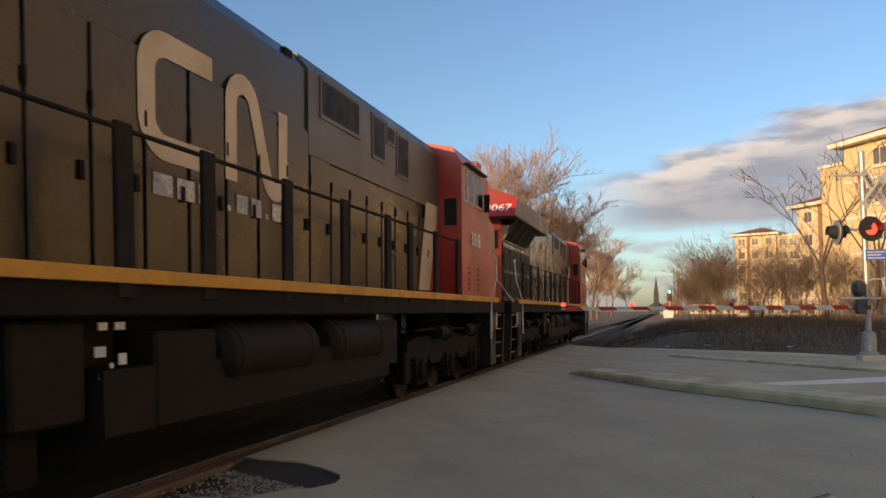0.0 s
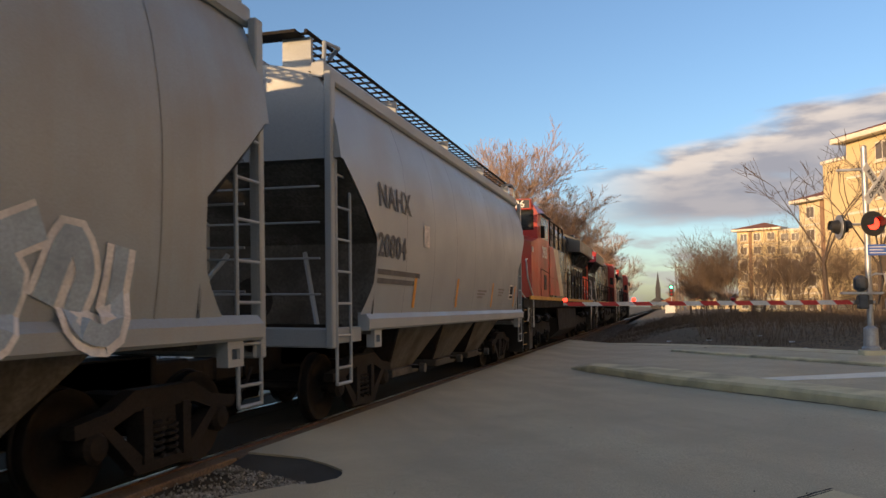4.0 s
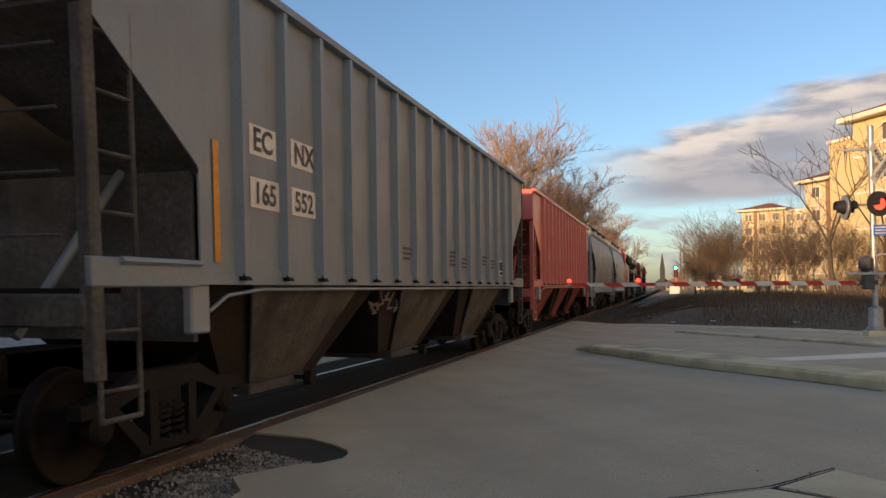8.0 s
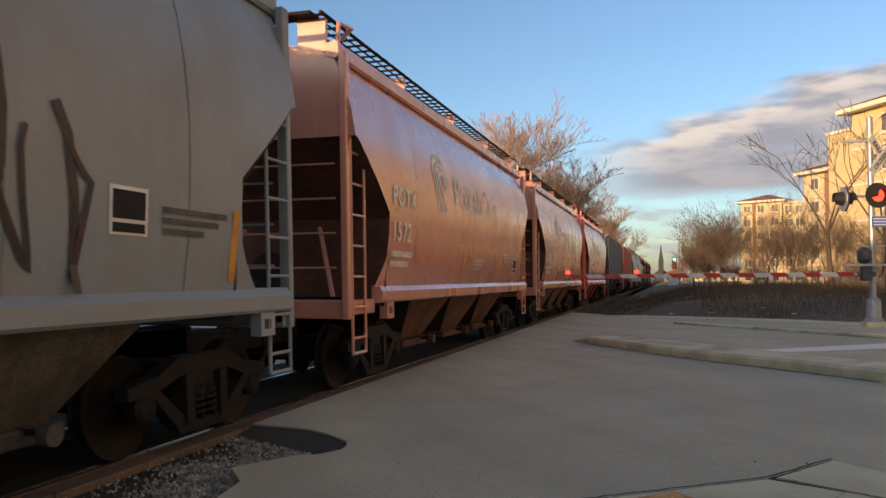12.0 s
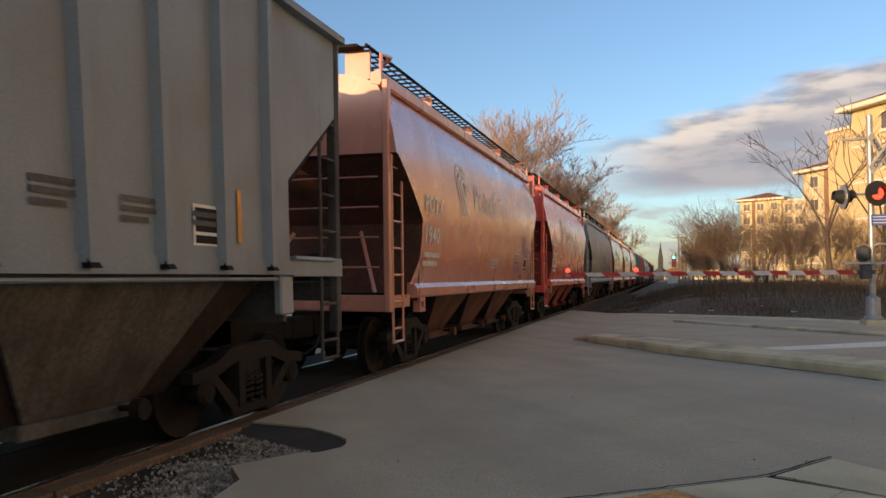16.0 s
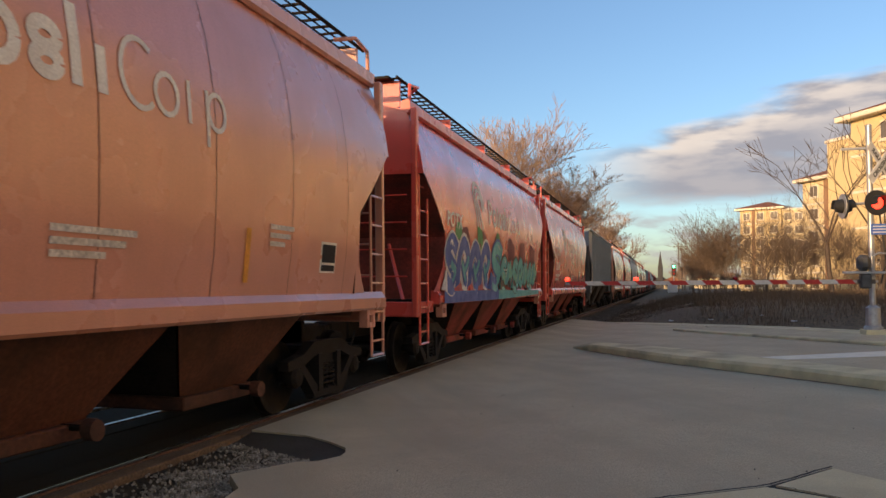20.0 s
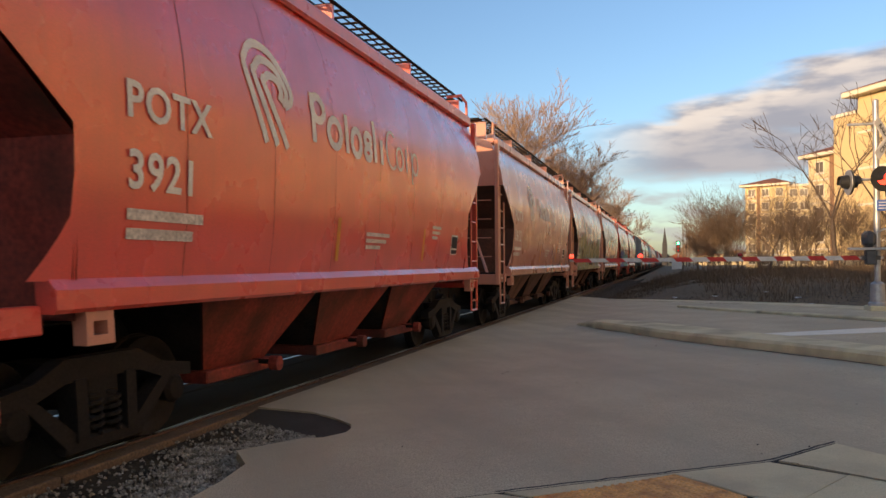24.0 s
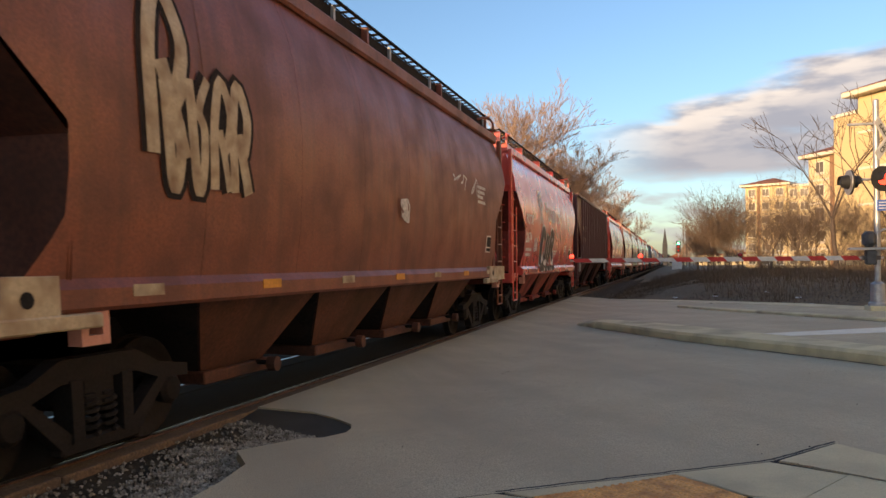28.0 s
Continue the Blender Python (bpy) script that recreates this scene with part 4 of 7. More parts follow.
# ---------------- apartment buildings and the distance ----------------
def apartment(label, corner, length, depth, eave, storeys, turn, wall_m, bays, group="apartment buildings", step=None):
    """A long block: walls with sunk windows, bands, overhanging hipped roof. Its long face runs along local x from the corner, facing local -y."""
    a = base("apartment_building", label, "building", group, at=pose(corner[0], corner[1], 0.3, 0, 0, turn))
    h = eave / storeys
    part("wall", Shape().box(0, length, 0, depth, -0.5, eave, 0.03), wall_m, a)
    part("cornice", Shape().box(-0.9, length + 0.9, -0.9, depth + 0.9, eave, eave + 0.45, 0.05), trim_m, a, "pale overhanging eaves")
    o = 0.95
    ridge = min(depth, length) * 0.5
    rz = eave + 0.45 + ridge * 0.38
    part("roof", Shape().add([(-o, -o, eave + 0.45), (length + o, -o, eave + 0.45), (length + o, depth + o, eave + 0.45), (-o, depth + o, eave + 0.45),
                              (ridge, depth / 2, rz), (length - ridge, depth / 2, rz)], [(0, 1, 5, 4), (1, 2, 5), (2, 3, 4, 5), (3, 0, 4), (3, 2, 1, 0)]), roof_m, a, "red-brown hipped roof")
    pitch = length / bays
    frame_me = Shape().box(-0.75, 0.75, -0.10, 0.02, -0.8, 0.8, 0.02).mesh("window_frame", trim_m)
    pane_me = Shape().box(-0.31, 0.31, -0.125, -0.102, -0.66, 0.66).mesh("pane", pane_far)
    sill_me = Shape().box(-0.85, 0.85, -0.2, 0.0, -0.95, -0.82, 0.02).mesh("window_sill", trim_m)
    for i in range(bays):
        for k in range(storeys):
            at = pose(pitch * (i + 0.5), 0, h * k + h * 0.55)
            w = part("window", frame_me, trim_m, a, at=at)
            part("pane", pane_me, pane_far, w, at=pose(-0.35, 0, 0))
            part("pane", pane_me, pane_far, w, at=pose(0.35, 0, 0))
            part("window_sill", sill_me, trim_m, w)
    ends = max(2, int(depth / 6))
    for i in range(ends):
        for k in range(storeys):
            w = part("window", frame_me, trim_m, a, at=pose(0, depth * (i + 0.5) / ends, h * k + h * 0.55, 0, 0, -90))
            part("pane", pane_me, pane_far, w, at=pose(-0.35, 0, 0))
            part("pane", pane_me, pane_far, w, at=pose(0.35, 0, 0))
    for k in range(1, storeys):
        part("string_course", Shape().box(-0.05, length + 0.05, -0.06, -0.002, h * k - 0.1, h * k + 0.1), trim_m, a)
    for i in range(1, bays, 3):
        part("pilaster", Shape().box(pitch * i - 0.3, pitch * i + 0.3, -0.22, 0.0, -0.5, eave, 0.03), brown_far, a, "brown pier")
    return a


def build_distance():
    # the blocks stand in a row along the road; each long face looks over the road to the track
    apartment("tall cream stucco apartment block with overhanging eaves", (15.2, 72.3), 24, 16, 15.3, 5, -60, stucco, 3)
    # the next two blocks are added out of view to bounce warm light onto the train
    apartment("high cream stucco block added out of view to reflect warm light", (28.6, 49.1), 46, 16, 27.0, 7, -60, stucco, 3)
    apartment("high plain cream block added out of view for more bounce light", (52.6, 7.6), 40, 16, 27.0, 4, -60, stucco, 2)
    apartment("cream apartment block with red-brown roof and paired windows", (17.4, 111), 22, 20, 14.9, 5, -60, stucco_light, 5)
    apartment("ochre apartment block with a low hipped roof behind bare trees", (14.9, 173), 8.5, 8, 17.0, 6, -28, stucco, 3)
    wing = base("apartment_building", "flat-roofed ochre apartment wing with a brown pier", "building", "apartment buildings", at=pose(22.5, 169.5, 0.3, 0, 0, -14))
    part("wall", Shape().box(0, 13, 0, 14, -0.5, 16.6, 0.03), stucco_light, wing)
    part("parapet", Shape().box(-0.2, 13.2, -0.25, 14.2, 16.6, 17.05, 0.04), trim_m, wing)
    part("pilaster", Shape().box(4.6, 6.2, -0.35, 0.0, -0.5, 17.3, 0.03), brown_far, wing, "brown pier")
    frame_me = Shape().box(-0.75, 0.75, -0.08, 0.02, -0.8, 0.8, 0.02).mesh("window_frame", trim_m)
    pane_me = Shape().box(-0.31, 0.31, -0.10, -0.082, -0.66, 0.66).mesh("pane", pane_far)
    for i in range(4):
        for k in range(6):
            w = part("window", frame_me, trim_m, wing, at=pose((1.2, 3.2, 8.0, 11.0)[i], 0, 2.76 * k + 1.6))
            for d in (-0.35, 0.35):
                part("pane", pane_me, pane_far, w, at=pose(d, 0, 0))
    # lower stair tower at the near corner of the tall block
    tower = base("apartment_building", "narrow cream stair tower beside the tall block", "building", "apartment buildings", at=pose(14.45, 73.8, 0.3, 0, 0, -60))
    part("wall", Shape().box(-2.0, 1.6, 0.6, 6, -0.5, 14.1, 0.03), stucco, tower)
    part("coping", Shape().box(-2.15, 1.7, 0.45, 6.1, 14.1, 14.4, 0.03), trim_m, tower)


build_distance()


def far_things():
    # rail signal with a green light, line-side poles, a church spire, far trees
    g = base("rail_signal", "rail signal mast with a green light far along the track", "signal", at=pose(1.3, 168, 0))
    part("mast", Shape().lathe([(0.12, 0), (0.10, 6.2), (0.0, 6.25)], (0, 0, 0), "z", 10), mast_m, g)
    part("signal_head", Shape().box(-0.45, 0.45, -0.25, 0.1, 3.6, 6.0, 0.08), signal_black, g)
    for k, m_ in enumerate((green_glow, red_lens, red_lens)):
        part("lens", Shape().lathe([(0.0, -0.34), (0.20, -0.30), (0.24, -0.25)], (0, 0, 5.55 - 0.75 * k), "y", 14), m_, g, smooth=True)
    part("cabinet", Shape().box(-1.3, 0.7, -0.9, 0.6, 0, 2.3, 0.06), gate_white, g, "pale equipment cabinet")
    r = random.Random(5)
    for i in range(11):
        x, y, h = (2.5 + 0.9 * i + r.uniform(-0.3, 0.3), 190 + 14 * i, r.uniform(9, 12.5))
        p = base("utility_pole", "wooden utility pole with a cross arm", "utility pole", "utility poles", at=pose(x, y, 0))
        part("pole", Shape().lathe([(0.16, -0.3), (0.10, h), (0.0, h + 0.02)], (0, 0, 0), "z", 8), pole_wood, p)
        part("cross_arm", Shape().box(-1.2, 1.2, -0.07, 0.07, h - 0.9, h - 0.75), pole_wood, p)
    c = base("church", "distant church with a slender dark spire", "church", at=pose(-3.5, 420, 0))
    part("nave", Shape().prism([(-4, 0), (4, 0), (4, 4), (0, 7), (-4, 4)], 2, 22), slate, c)
    part("tower", Shape().box(-1.3, 1.3, -1.3, 1.3, 0, 11.5, 0.1), slate, c)
    part("spire", Shape().add([(-1.2, -1.2, 11.5), (1.2, -1.2, 11.5), (1.2, 1.2, 11.5), (-1.2, 1.2, 11.5), (0, 0, 20)], [(0, 1, 4), (1, 2, 4), (2, 3, 4), (3, 0, 4), (3, 2, 1, 0)]), slate, c)
    for i in range(9):
        x, y, k = r.uniform(-42, -14), r.uniform(230, 330), r.uniform(0.7, 1.0)
        copy_thing(t1 if i % 2 else t2, pose(x, y, 0, 0, 0, r.uniform(0, 360))).scale = (k, k, k)
    for i in range(10):
        x, y, k = r.uniform(4, 40), r.uniform(300, 420), r.uniform(0.45, 0.7)
        copy_thing(t1 if i % 2 else t2, pose(x, y, 0, 0, 0, r.uniform(0, 360))).scale = (k, k, k)
    for x, y, w, h in ((-1.5, 330, 7, 3.6), (9, 300, 9, 4.2), (20, 340, 12, 5.0)):
        b = base("low_building", "low pale building far along the line", "building", "low far buildings", at=pose(x, y, 0))
        part("wall", Shape().box(0, w, 0, 8, -0.2, h, 0.03), stucco_light, b)
        part("roof", Shape().prism([(-0.4, h), (w + 0.4, h), (w / 2, h + 1.6)], -0.4, 8.4), roof_m, b)
        for i in range(3):
            part("window", Shape().box(w * (i + 0.5) / 3 - 0.6, w * (i + 0.5) / 3 + 0.6, -0.06, 0.02, 1.2, 2.5, 0.02), pane_far, b)


far_things()


# unseen row of plain houses, added behind the camera's left shoulder to block low sun
def row_house(at, length, h):
    b = base("row_house", "unseen plain house west of the track, added to block low sun", "building", "houses west of the track", at=at)
    part("wall", Shape().box(0, 9, 0, length, -0.4, h, 0.03), house_wall, b)
    part("roof", Shape().prism([(-0.5, h - 0.1), (9.5, h - 0.1), (4.5, h + 3.0)], -0.4, length + 0.4), slate, b)


for i in range(11):
    row_house(pose(-52, -175 + 18.4 * i, 0), 17.6, 12.3 + 0.3 * math.sin(i * 2.2))

# ---------------- rolling stock ----------------
def side_text(parent, words, y, z, size, mat_, sx=1, flank=None, spacing=1.0, name="lettering", off=0.012):
    """Letters on a car's flank; flank(z) gives the half-width there."""
    me = text_mesh(words, size, spacing)
    for v in me.vertices:
        u, w = v.co.x, v.co.y
        zz = z + w
        v.co = Vector((sx * ((flank(zz) if flank else 1.5) + off + (v.co.z > 0) * 0.002), y + sx * u, zz))
    me.materials.append(mat_)
    me.update()
    return part(name, me, mat_, parent)


def side_patch(parent, outline, mat_, sx=1, flank=None, name="marking", off=0.013, label="", step=0.35):
    """A thin painted shape on a flank, cut into strips in height so that it follows a curved side. The outline is convex: (y, z)."""
    s = Shape()
    zs = [p[1] for p in outline]
    lo, hi = min(zs), max(zs)
    n = max(1, int((hi - lo) / step)) if flank else 1
    m = len(outline)

    def span(z):
        hit = []
        for i in range(m):
            (y0, z0), (y1, z1) = outline[i], outline[(i + 1) % m]
            if abs(z1 - z0) < 1e-9:
                if abs(z - z0) < 1e-6:
                    hit += [y0, y1]
            elif min(z0, z1) - 1e-6 <= z <= max(z0, z1) + 1e-6:
                hit.append(y0 + (y1 - y0) * (z - z0) / (z1 - z0))
        return min(hit), max(hit)

    levels = sorted({round(lo + (hi - lo) * i / n, 5) for i in range(n + 1)} | {round(z, 5) for z in zs})
    prev = None
    for z in levels:
        z = min(max(z, lo), hi)
        a, b = span(z)
        x = (flank(z) if flank else 1.5) + off
        row = [(sx * x, a, z), (sx * x, b, z)]
        if prev:
            s.add(prev + row, [(0, 1, 3, 2)])
        prev = row
    return part(name, s, mat_, parent, label)


def stencil(parent, y, z, rows, w, h, mat_, sx=1, flank=None):
    """Small print: one plain bar a line."""
    for i in range(rows):
        ww = w * (1.0, 0.86, 0.62, 0.92, 0.7)[i % 5]
        y0, y1 = (y, y + ww) if sx > 0 else (y - ww, y)
        side_patch(parent, [(y0, z - i * h * 1.7), (y1, z - i * h * 1.7), (y1, z + h - i * h * 1.7), (y0, z + h - i * h * 1.7)], mat_, sx, flank, "print_line")


MESH = {}
# each paint's dark copy, dirt and shade both in its colour
DIRT_SHADE = {"gloss_red": dirt_shade_red, "gloss_faded": dirt_shade_tan, "rib_red": dirt_shade_red, "hopper_light_grey": dirt_shade_grey, "hopper_grey": dirt_shade_grey, "rib_grey": dirt_shade_grey, "rusty_brown": dirt_shade_tan, "rib_brown": dirt_shade_maroon}


def cached(key, make, mat_, smooth=False):
    if key not in MESH:
        MESH[key] = make().mesh(key.split("|")[0], mat_, smooth)
    return MESH[key]


def wheel_shape(r, half):
    s = Shape()
    for sx in (-1, 1):
        g = sx * 0.7175
        prof = [(0.08, -0.09), (0.11, -0.07), (r * 0.45, -0.02), (r * 0.8, -0.03), (r * 0.88, -0.06), (r - 0.004, -0.065), (r, -0.06), (r + 0.003, 0.03), (r + 0.022, 0.045),
                (r + 0.024, 0.062), (r + 0.006, 0.07), (r * 0.86, 0.062), (r * 0.8, 0.02), (r * 0.45, 0.03), (0.11, 0.09), (0.08, 0.1)]
        s.lathe([(q, -a * sx) for q, a in prof], (g, 0, 0), "x", 28)
    s.lathe([(0.075, -half), (0.075, half)], (0, 0, 0), "x", 12)
    for k in range(3):
        a = k * 2.09
        for sx in (-1, 1):
            s.tube([(sx * (half - 0.02), 0.05 * math.cos(a), 0.05 * math.sin(a)), (sx * (half + 0.03), 0.05 * math.cos(a), 0.05 * math.sin(a))], 0.014, 5)
    return s


def freight_truck(car, y):
    """Three-piece truck: two cast side frames with springs, a bolster, two wheelsets."""
    t = part("truck", cached("truck|bolster", lambda: Shape().box(-1.05, 1.05, -0.2, 0.2, 0.42, 0.78, 0.04), truck_m), truck_m, car, "cast steel two-axle truck", at=pose(0, y, 0))
    r, wb = 0.457, 0.89

    def frame_():
        s = Shape()
        x0, x1 = 0.93, 1.07
        top = [(-1.13, 0.55), (-1.13, 0.66), (-0.72, 0.72), (-0.42, 0.86), (0.42, 0.86), (0.72, 0.72), (1.13, 0.66), (1.13, 0.55), (0.72, 0.58), (0.42, 0.68), (-0.42, 0.68), (-0.72, 0.58)]
        s.prism([top[i] for i in (0, 1, 2, 11)], x0, x1, "x")
        s.prism([top[i] for i in (2, 3, 10, 11)], x0, x1, "x")
        s.prism([top[i] for i in (3, 4, 9, 10)], x0, x1, "x")
        s.prism([top[i] for i in (4, 5, 8, 9)], x0, x1, "x")
        s.prism([top[i] for i in (5, 6, 7, 8)], x0, x1, "x")
        for q in (-1, 1):
            s.prism([(q * 0.72, 0.60), (q * 0.86, 0.60), (q * 0.42, 0.17), (q * 0.30, 0.26)], x0, x1, "x")
            s.prism([(q * 0.22, 0.70), (q * 0.34, 0.70), (q * 0.34, 0.22), (q * 0.22, 0.22)], x0 - 0.02, x1 + 0.02, "x")
        s.box(x0, x1, -0.44, 0.44, 0.13, 0.25, 0.02)
        return s

    f = cached("side_frame|f", frame_, truck_m)
    ad = cached("bearing|f", lambda: Shape().lathe([(0.13, -0.06), (0.14, 0.05), (0.10, 0.09), (0.0, 0.1)], (0, 0, 0), "x", 16), grime)
    sp = cached("spring|f", lambda: coil(0.085, 0.25, 0.56, 5), truck_m)
    for sx in (-1, 1):
        o = part("side_frame", f, truck_m, t, at=pose(0, 0, 0, 0, 0, 0 if sx > 0 else 180))
        for q in (-1, 1):
            part("bearing", ad, grime, o, at=pose(1.0, q * wb, r))
            part("spring", sp, truck_m, o, at=pose(1.0, q * 0.1, 0))
    w = cached("wheelset|f", lambda: wheel_shape(r, 1.05), wheel_m, True)
    for q in (-1, 1):
        part("wheelset", w, wheel_m, t, at=pose(0, q * wb, r))["roll"] = r
    return t


def coil(r, z0, z1, turns):
    s = Shape()
    n = turns * 8
    s.tube([(r * math.cos(i * math.pi / 4), r * math.sin(i * math.pi / 4), z0 + (z1 - z0) * i / n) for i in range(n + 1)], 0.02, 5)
    return s


def ladder(car, x, y, z0, z1, rungs, mat_, along="y", w=0.38, key=""):
    """Two stiles with their rungs."""
    r = 0.018
    d = Vector((0, w / 2, 0)) if along == "y" else Vector((w / 2, 0, 0))
    a, b = Vector((x, y, 0)) - d, Vector((x, y, 0)) + d
    lo, hi = Vector((0, 0, z0)), Vector((0, 0, z1))
    l = part("ladder", Shape().tube([a + hi, a + lo + Vector((0, 0, 0.02)), a + lo, b + lo, b + lo + Vector((0, 0, 0.02)), b + hi], 0.022, 6), mat_, car)
    me = cached("rung|%s%.2f%s" % (along, w, mat_.name), lambda: Shape().tube([tuple(-d), tuple(d)], r, 6), mat_)
    for i in range(rungs):
        part("rung", me, mat_, l, at=pose(x, y, z0 + (z1 - z0) * (i + 0.5) / rungs))
    return l


def coupler(car, y, q):
    s = Shape()
    s.box(-0.16, 0.16, y - 0.35, y + 0.35, 0.66, 0.98, 0.03)
    s.prism([(-0.13, y + q * 0.35), (0.13, y + q * 0.35), (0.17, y + q * 0.62), (0.05, y + q * 0.78), (-0.05, y + q * 0.66), (-0.15, y + q * 0.74)], 0.70, 0.94, "z")
    return part("coupler", s, grime, car)


def end_gear(car, half, q, mat_, sill_z, end_half, brake, inset=0.27):
    """Ladders, grab irons, platform and coupler at one end. q: the end's side, half: the end face."""
    e = q * end_half
    for sx in (-1, 1):
        ladder(car, sx * 1.45, e - q * inset, 0.60, sill_z + 1.95, 7, mat_, w=0.44)
    part("end_sill", Shape().box(-1.42, 1.42, e - q * 0.06 - 0.06, e - q * 0.06 + 0.06, sill_z - 0.42, sill_z - 0.17, 0.02), mat_, car)
    part("crossover_platform", Shape().box(-1.3, 1.3, e - q * 0.35 - 0.18, e - q * 0.35 + 0.18, sill_z - 0.17, sill_z - 0.13), grime, car)
    for i in range(4):
        part("grab_iron", Shape().tube([(-1.25, e, sill_z + 0.25 + i * 0.45), (1.25, e, sill_z + 0.25 + i * 0.45)], 0.014, 6), mat_, car)
    coupler(car, q * (end_half + 0.28), q)
    part("draft_sill", Shape().box(-0.2, 0.2, min(e, e - q * 2.6), max(e, e - q * 2.6), 0.68, 1.05, 0.02), grime, car)
    part("air_hose", Shape().tube([(0.35, e + q * 0.1, 0.8), (0.37, e + q * 0.35, 0.55), (0.3, e + q * 0.55, 0.45), (0.2, e + q * 0.7, 0.5)], 0.022, 6), under, car)
    if brake:
        part("brake_wheel", Shape().lathe([(0.25, -0.015), (0.27, 0.0), (0.25, 0.015), (0.23, 0.0), (0.25, -0.015)], (-0.55, e + q * 0.12, sill_z + 0.9), "y", 20), mat_, car)
        part("brake_box", Shape().box(-0.75, -0.35, e - 0.08, e + 0.08, sill_z + 0.55, sill_z + 1.2, 0.03), mat_, car)


CYL = [(1.30, 1.46), (1.48, 1.47), (1.9, 1.535), (2.4, 1.575), (2.9, 1.585), (3.3, 1.565), (3.75, 1.50), (4.05, 1.42), (4.3, 1.32), (4.46, 1.25)]


def cyl_flank(z):
    if z <= CYL[0][0]:
        return CYL[0][1]
    for (z0, x0), (z1, x1) in zip(CYL, CYL[1:]):
        if z <= z1:
            return x0 + (x1 - x0) * (z - z0) / (z1 - z0)
    return CYL[-1][1]


def cylinder_hopper(label, mat_, half, bays=3, rail_m=None, walk_m=None, group="covered hopper cars", raised_walk=False):
    """Covered hopper with a bulging smooth shell. half: half the length of the side sill."""
    car = base("hopper_car", label, "hopper car", group)
    near_end, far_end = half + 0.95, half + 0.12      # rear and front end faces
    end = (near_end + far_end) / 2
    mid = (far_end - near_end) / 2
    E = lambda q: mid + q * end
    cut = 1.15
    # shell: rows in height, drawn in at the ends below the notch
    zs = [1.46, 1.6, 1.75, 1.9, 2.2, 2.52, 2.9, 3.2, 3.41, 3.42, 3.75, 4.05, 4.3, 4.46]

    def reach(z):
        if z >= 3.415:
            return end
        if z > 2.52:
            return end - 0.06 - (cut - 0.06) * (3.42 - z) / (3.42 - 2.52)
        return end - cut + 0.38 * max(0.0, (2.0 - z) / 0.54) ** 1.4

    s = Shape()
    n = 12
    for sx in (-1, 1):
        k = len(s.v)
        for z in zs:
            e = reach(z)
            for i in range(n + 1):
                s.v.append((sx * cyl_flank(z), mid - e + 2 * e * i / n, z))
        for j in range(len(zs) - 1):
            for i in range(n):
                a = k + j * (n + 1) + i
                q = (a, a + 1, a + n + 2, a + n + 1)
                s.f.append(q if sx > 0 else q[::-1])
    body = part("shell", s, mat_, car, "bulging smooth steel side shell", smooth=True)
    # weld seams
    for i in range(1, 8):
        y = -half + 2 * half * i / 8
        for sx in (-1, 1):
            part("seam", Shape().add([(sx * (cyl_flank(z) + 0.004), y + d, z) for z in zs for d in (-0.004, 0.004)],
                                     [(2 * j, 2 * j + 1, 2 * j + 3, 2 * j + 2) for j in range(len(zs) - 1)]), DIRT_SHADE.get(mat_.name, shade_contour), body)
    roof = [(1.25, 4.46), (1.0, 4.57), (0.55, 4.66), (0, 4.69), (-0.55, 4.66), (-1.0, 4.57), (-1.25, 4.46)]
    part("roof", Shape().prism(roof, E(-1), E(1)), mat_, car, smooth=False)
    for q in (-1, 1):
        e = E(q)
        # closed upper end and the sloping floor sheet under it
        up = [(sx * cyl_flank(z), z) for sx, row in ((1, (3.42, 3.75, 4.05, 4.3, 4.46)), (-1, (4.46, 4.3, 4.05, 3.75, 3.42))) for z in row]
        part("end_sheet", Shape().prism(up, e - q * 0.02, e), mat_, car)
        f = e - q * (cut + 0.01)
        fold = [(e, 3.42), (e - q * 0.06, 3.40), (e - q * 0.6, 2.94), (f, 2.44), (f, 1.9), (f, 1.20)]
        sheet = Shape()
        for sx in (-1, 1):
            sheet.v += [(sx * (cyl_flank(z) - 0.008), y, z) for y, z in fold] + [(sx * (cyl_flank(z) - 0.008), y - q * 0.03, z - 0.02) for y, z in fold]
        sheet.f = [(i, i + 1, i + 13, i + 12) for i in range(5)] + [(i + 6, i + 18, i + 19, i + 7) for i in range(5)]
        part("lightening_hole", Shape().lathe([(0.0, 0.0), (0.32, 0.0), (0.32, 0.006), (0.0, 0.006)], (-0.36, f + q * 0.006, 1.66), "y", 24), under, car, "round dark hole in the end bulkhead")
        # shade of the end recess comes from the sheet's darker colour
        part("slope_sheet", sheet, DIRT_SHADE.get(mat_.name, shade_contour), car, "sloping end sheet, the shade of its recess put in the colour")
        for sx in (-1, 1):
            part("end_post", Shape().box(sx * 1.40 - 0.05, sx * 1.40 + 0.05, e - 0.07, e + 0.07, 1.05, 4.50, 0.015), mat_, car)
            part("end_brace", Shape().tube([(sx * 1.2, e - q * 0.1, 1.1), (sx * 0.6, e - q * 0.9, 2.3)], 0.035, 6), mat_, car)
            part("end_sill_side", Shape().box(sx * 1.36 - 0.05, sx * 1.36 + 0.05, min(e, q * half), max(e, q * half), 1.10, 1.30, 0.012), mat_, car)
        end_gear(car, half, q, mat_, 1.47, e * q, q < 0)
        freight_truck(car, q * (half - 0.95))
    for sx in (-1, 1):
        prof = [(1.36, 1.24), (1.50, 1.24), (1.53, 1.27), (1.53, 1.40), (1.46, 1.485), (1.36, 1.485)]
        part("side_sill", Shape().prism([(sx * x, z) for x, z in prof], -half, half), mat_, car, "pressed steel side sill")
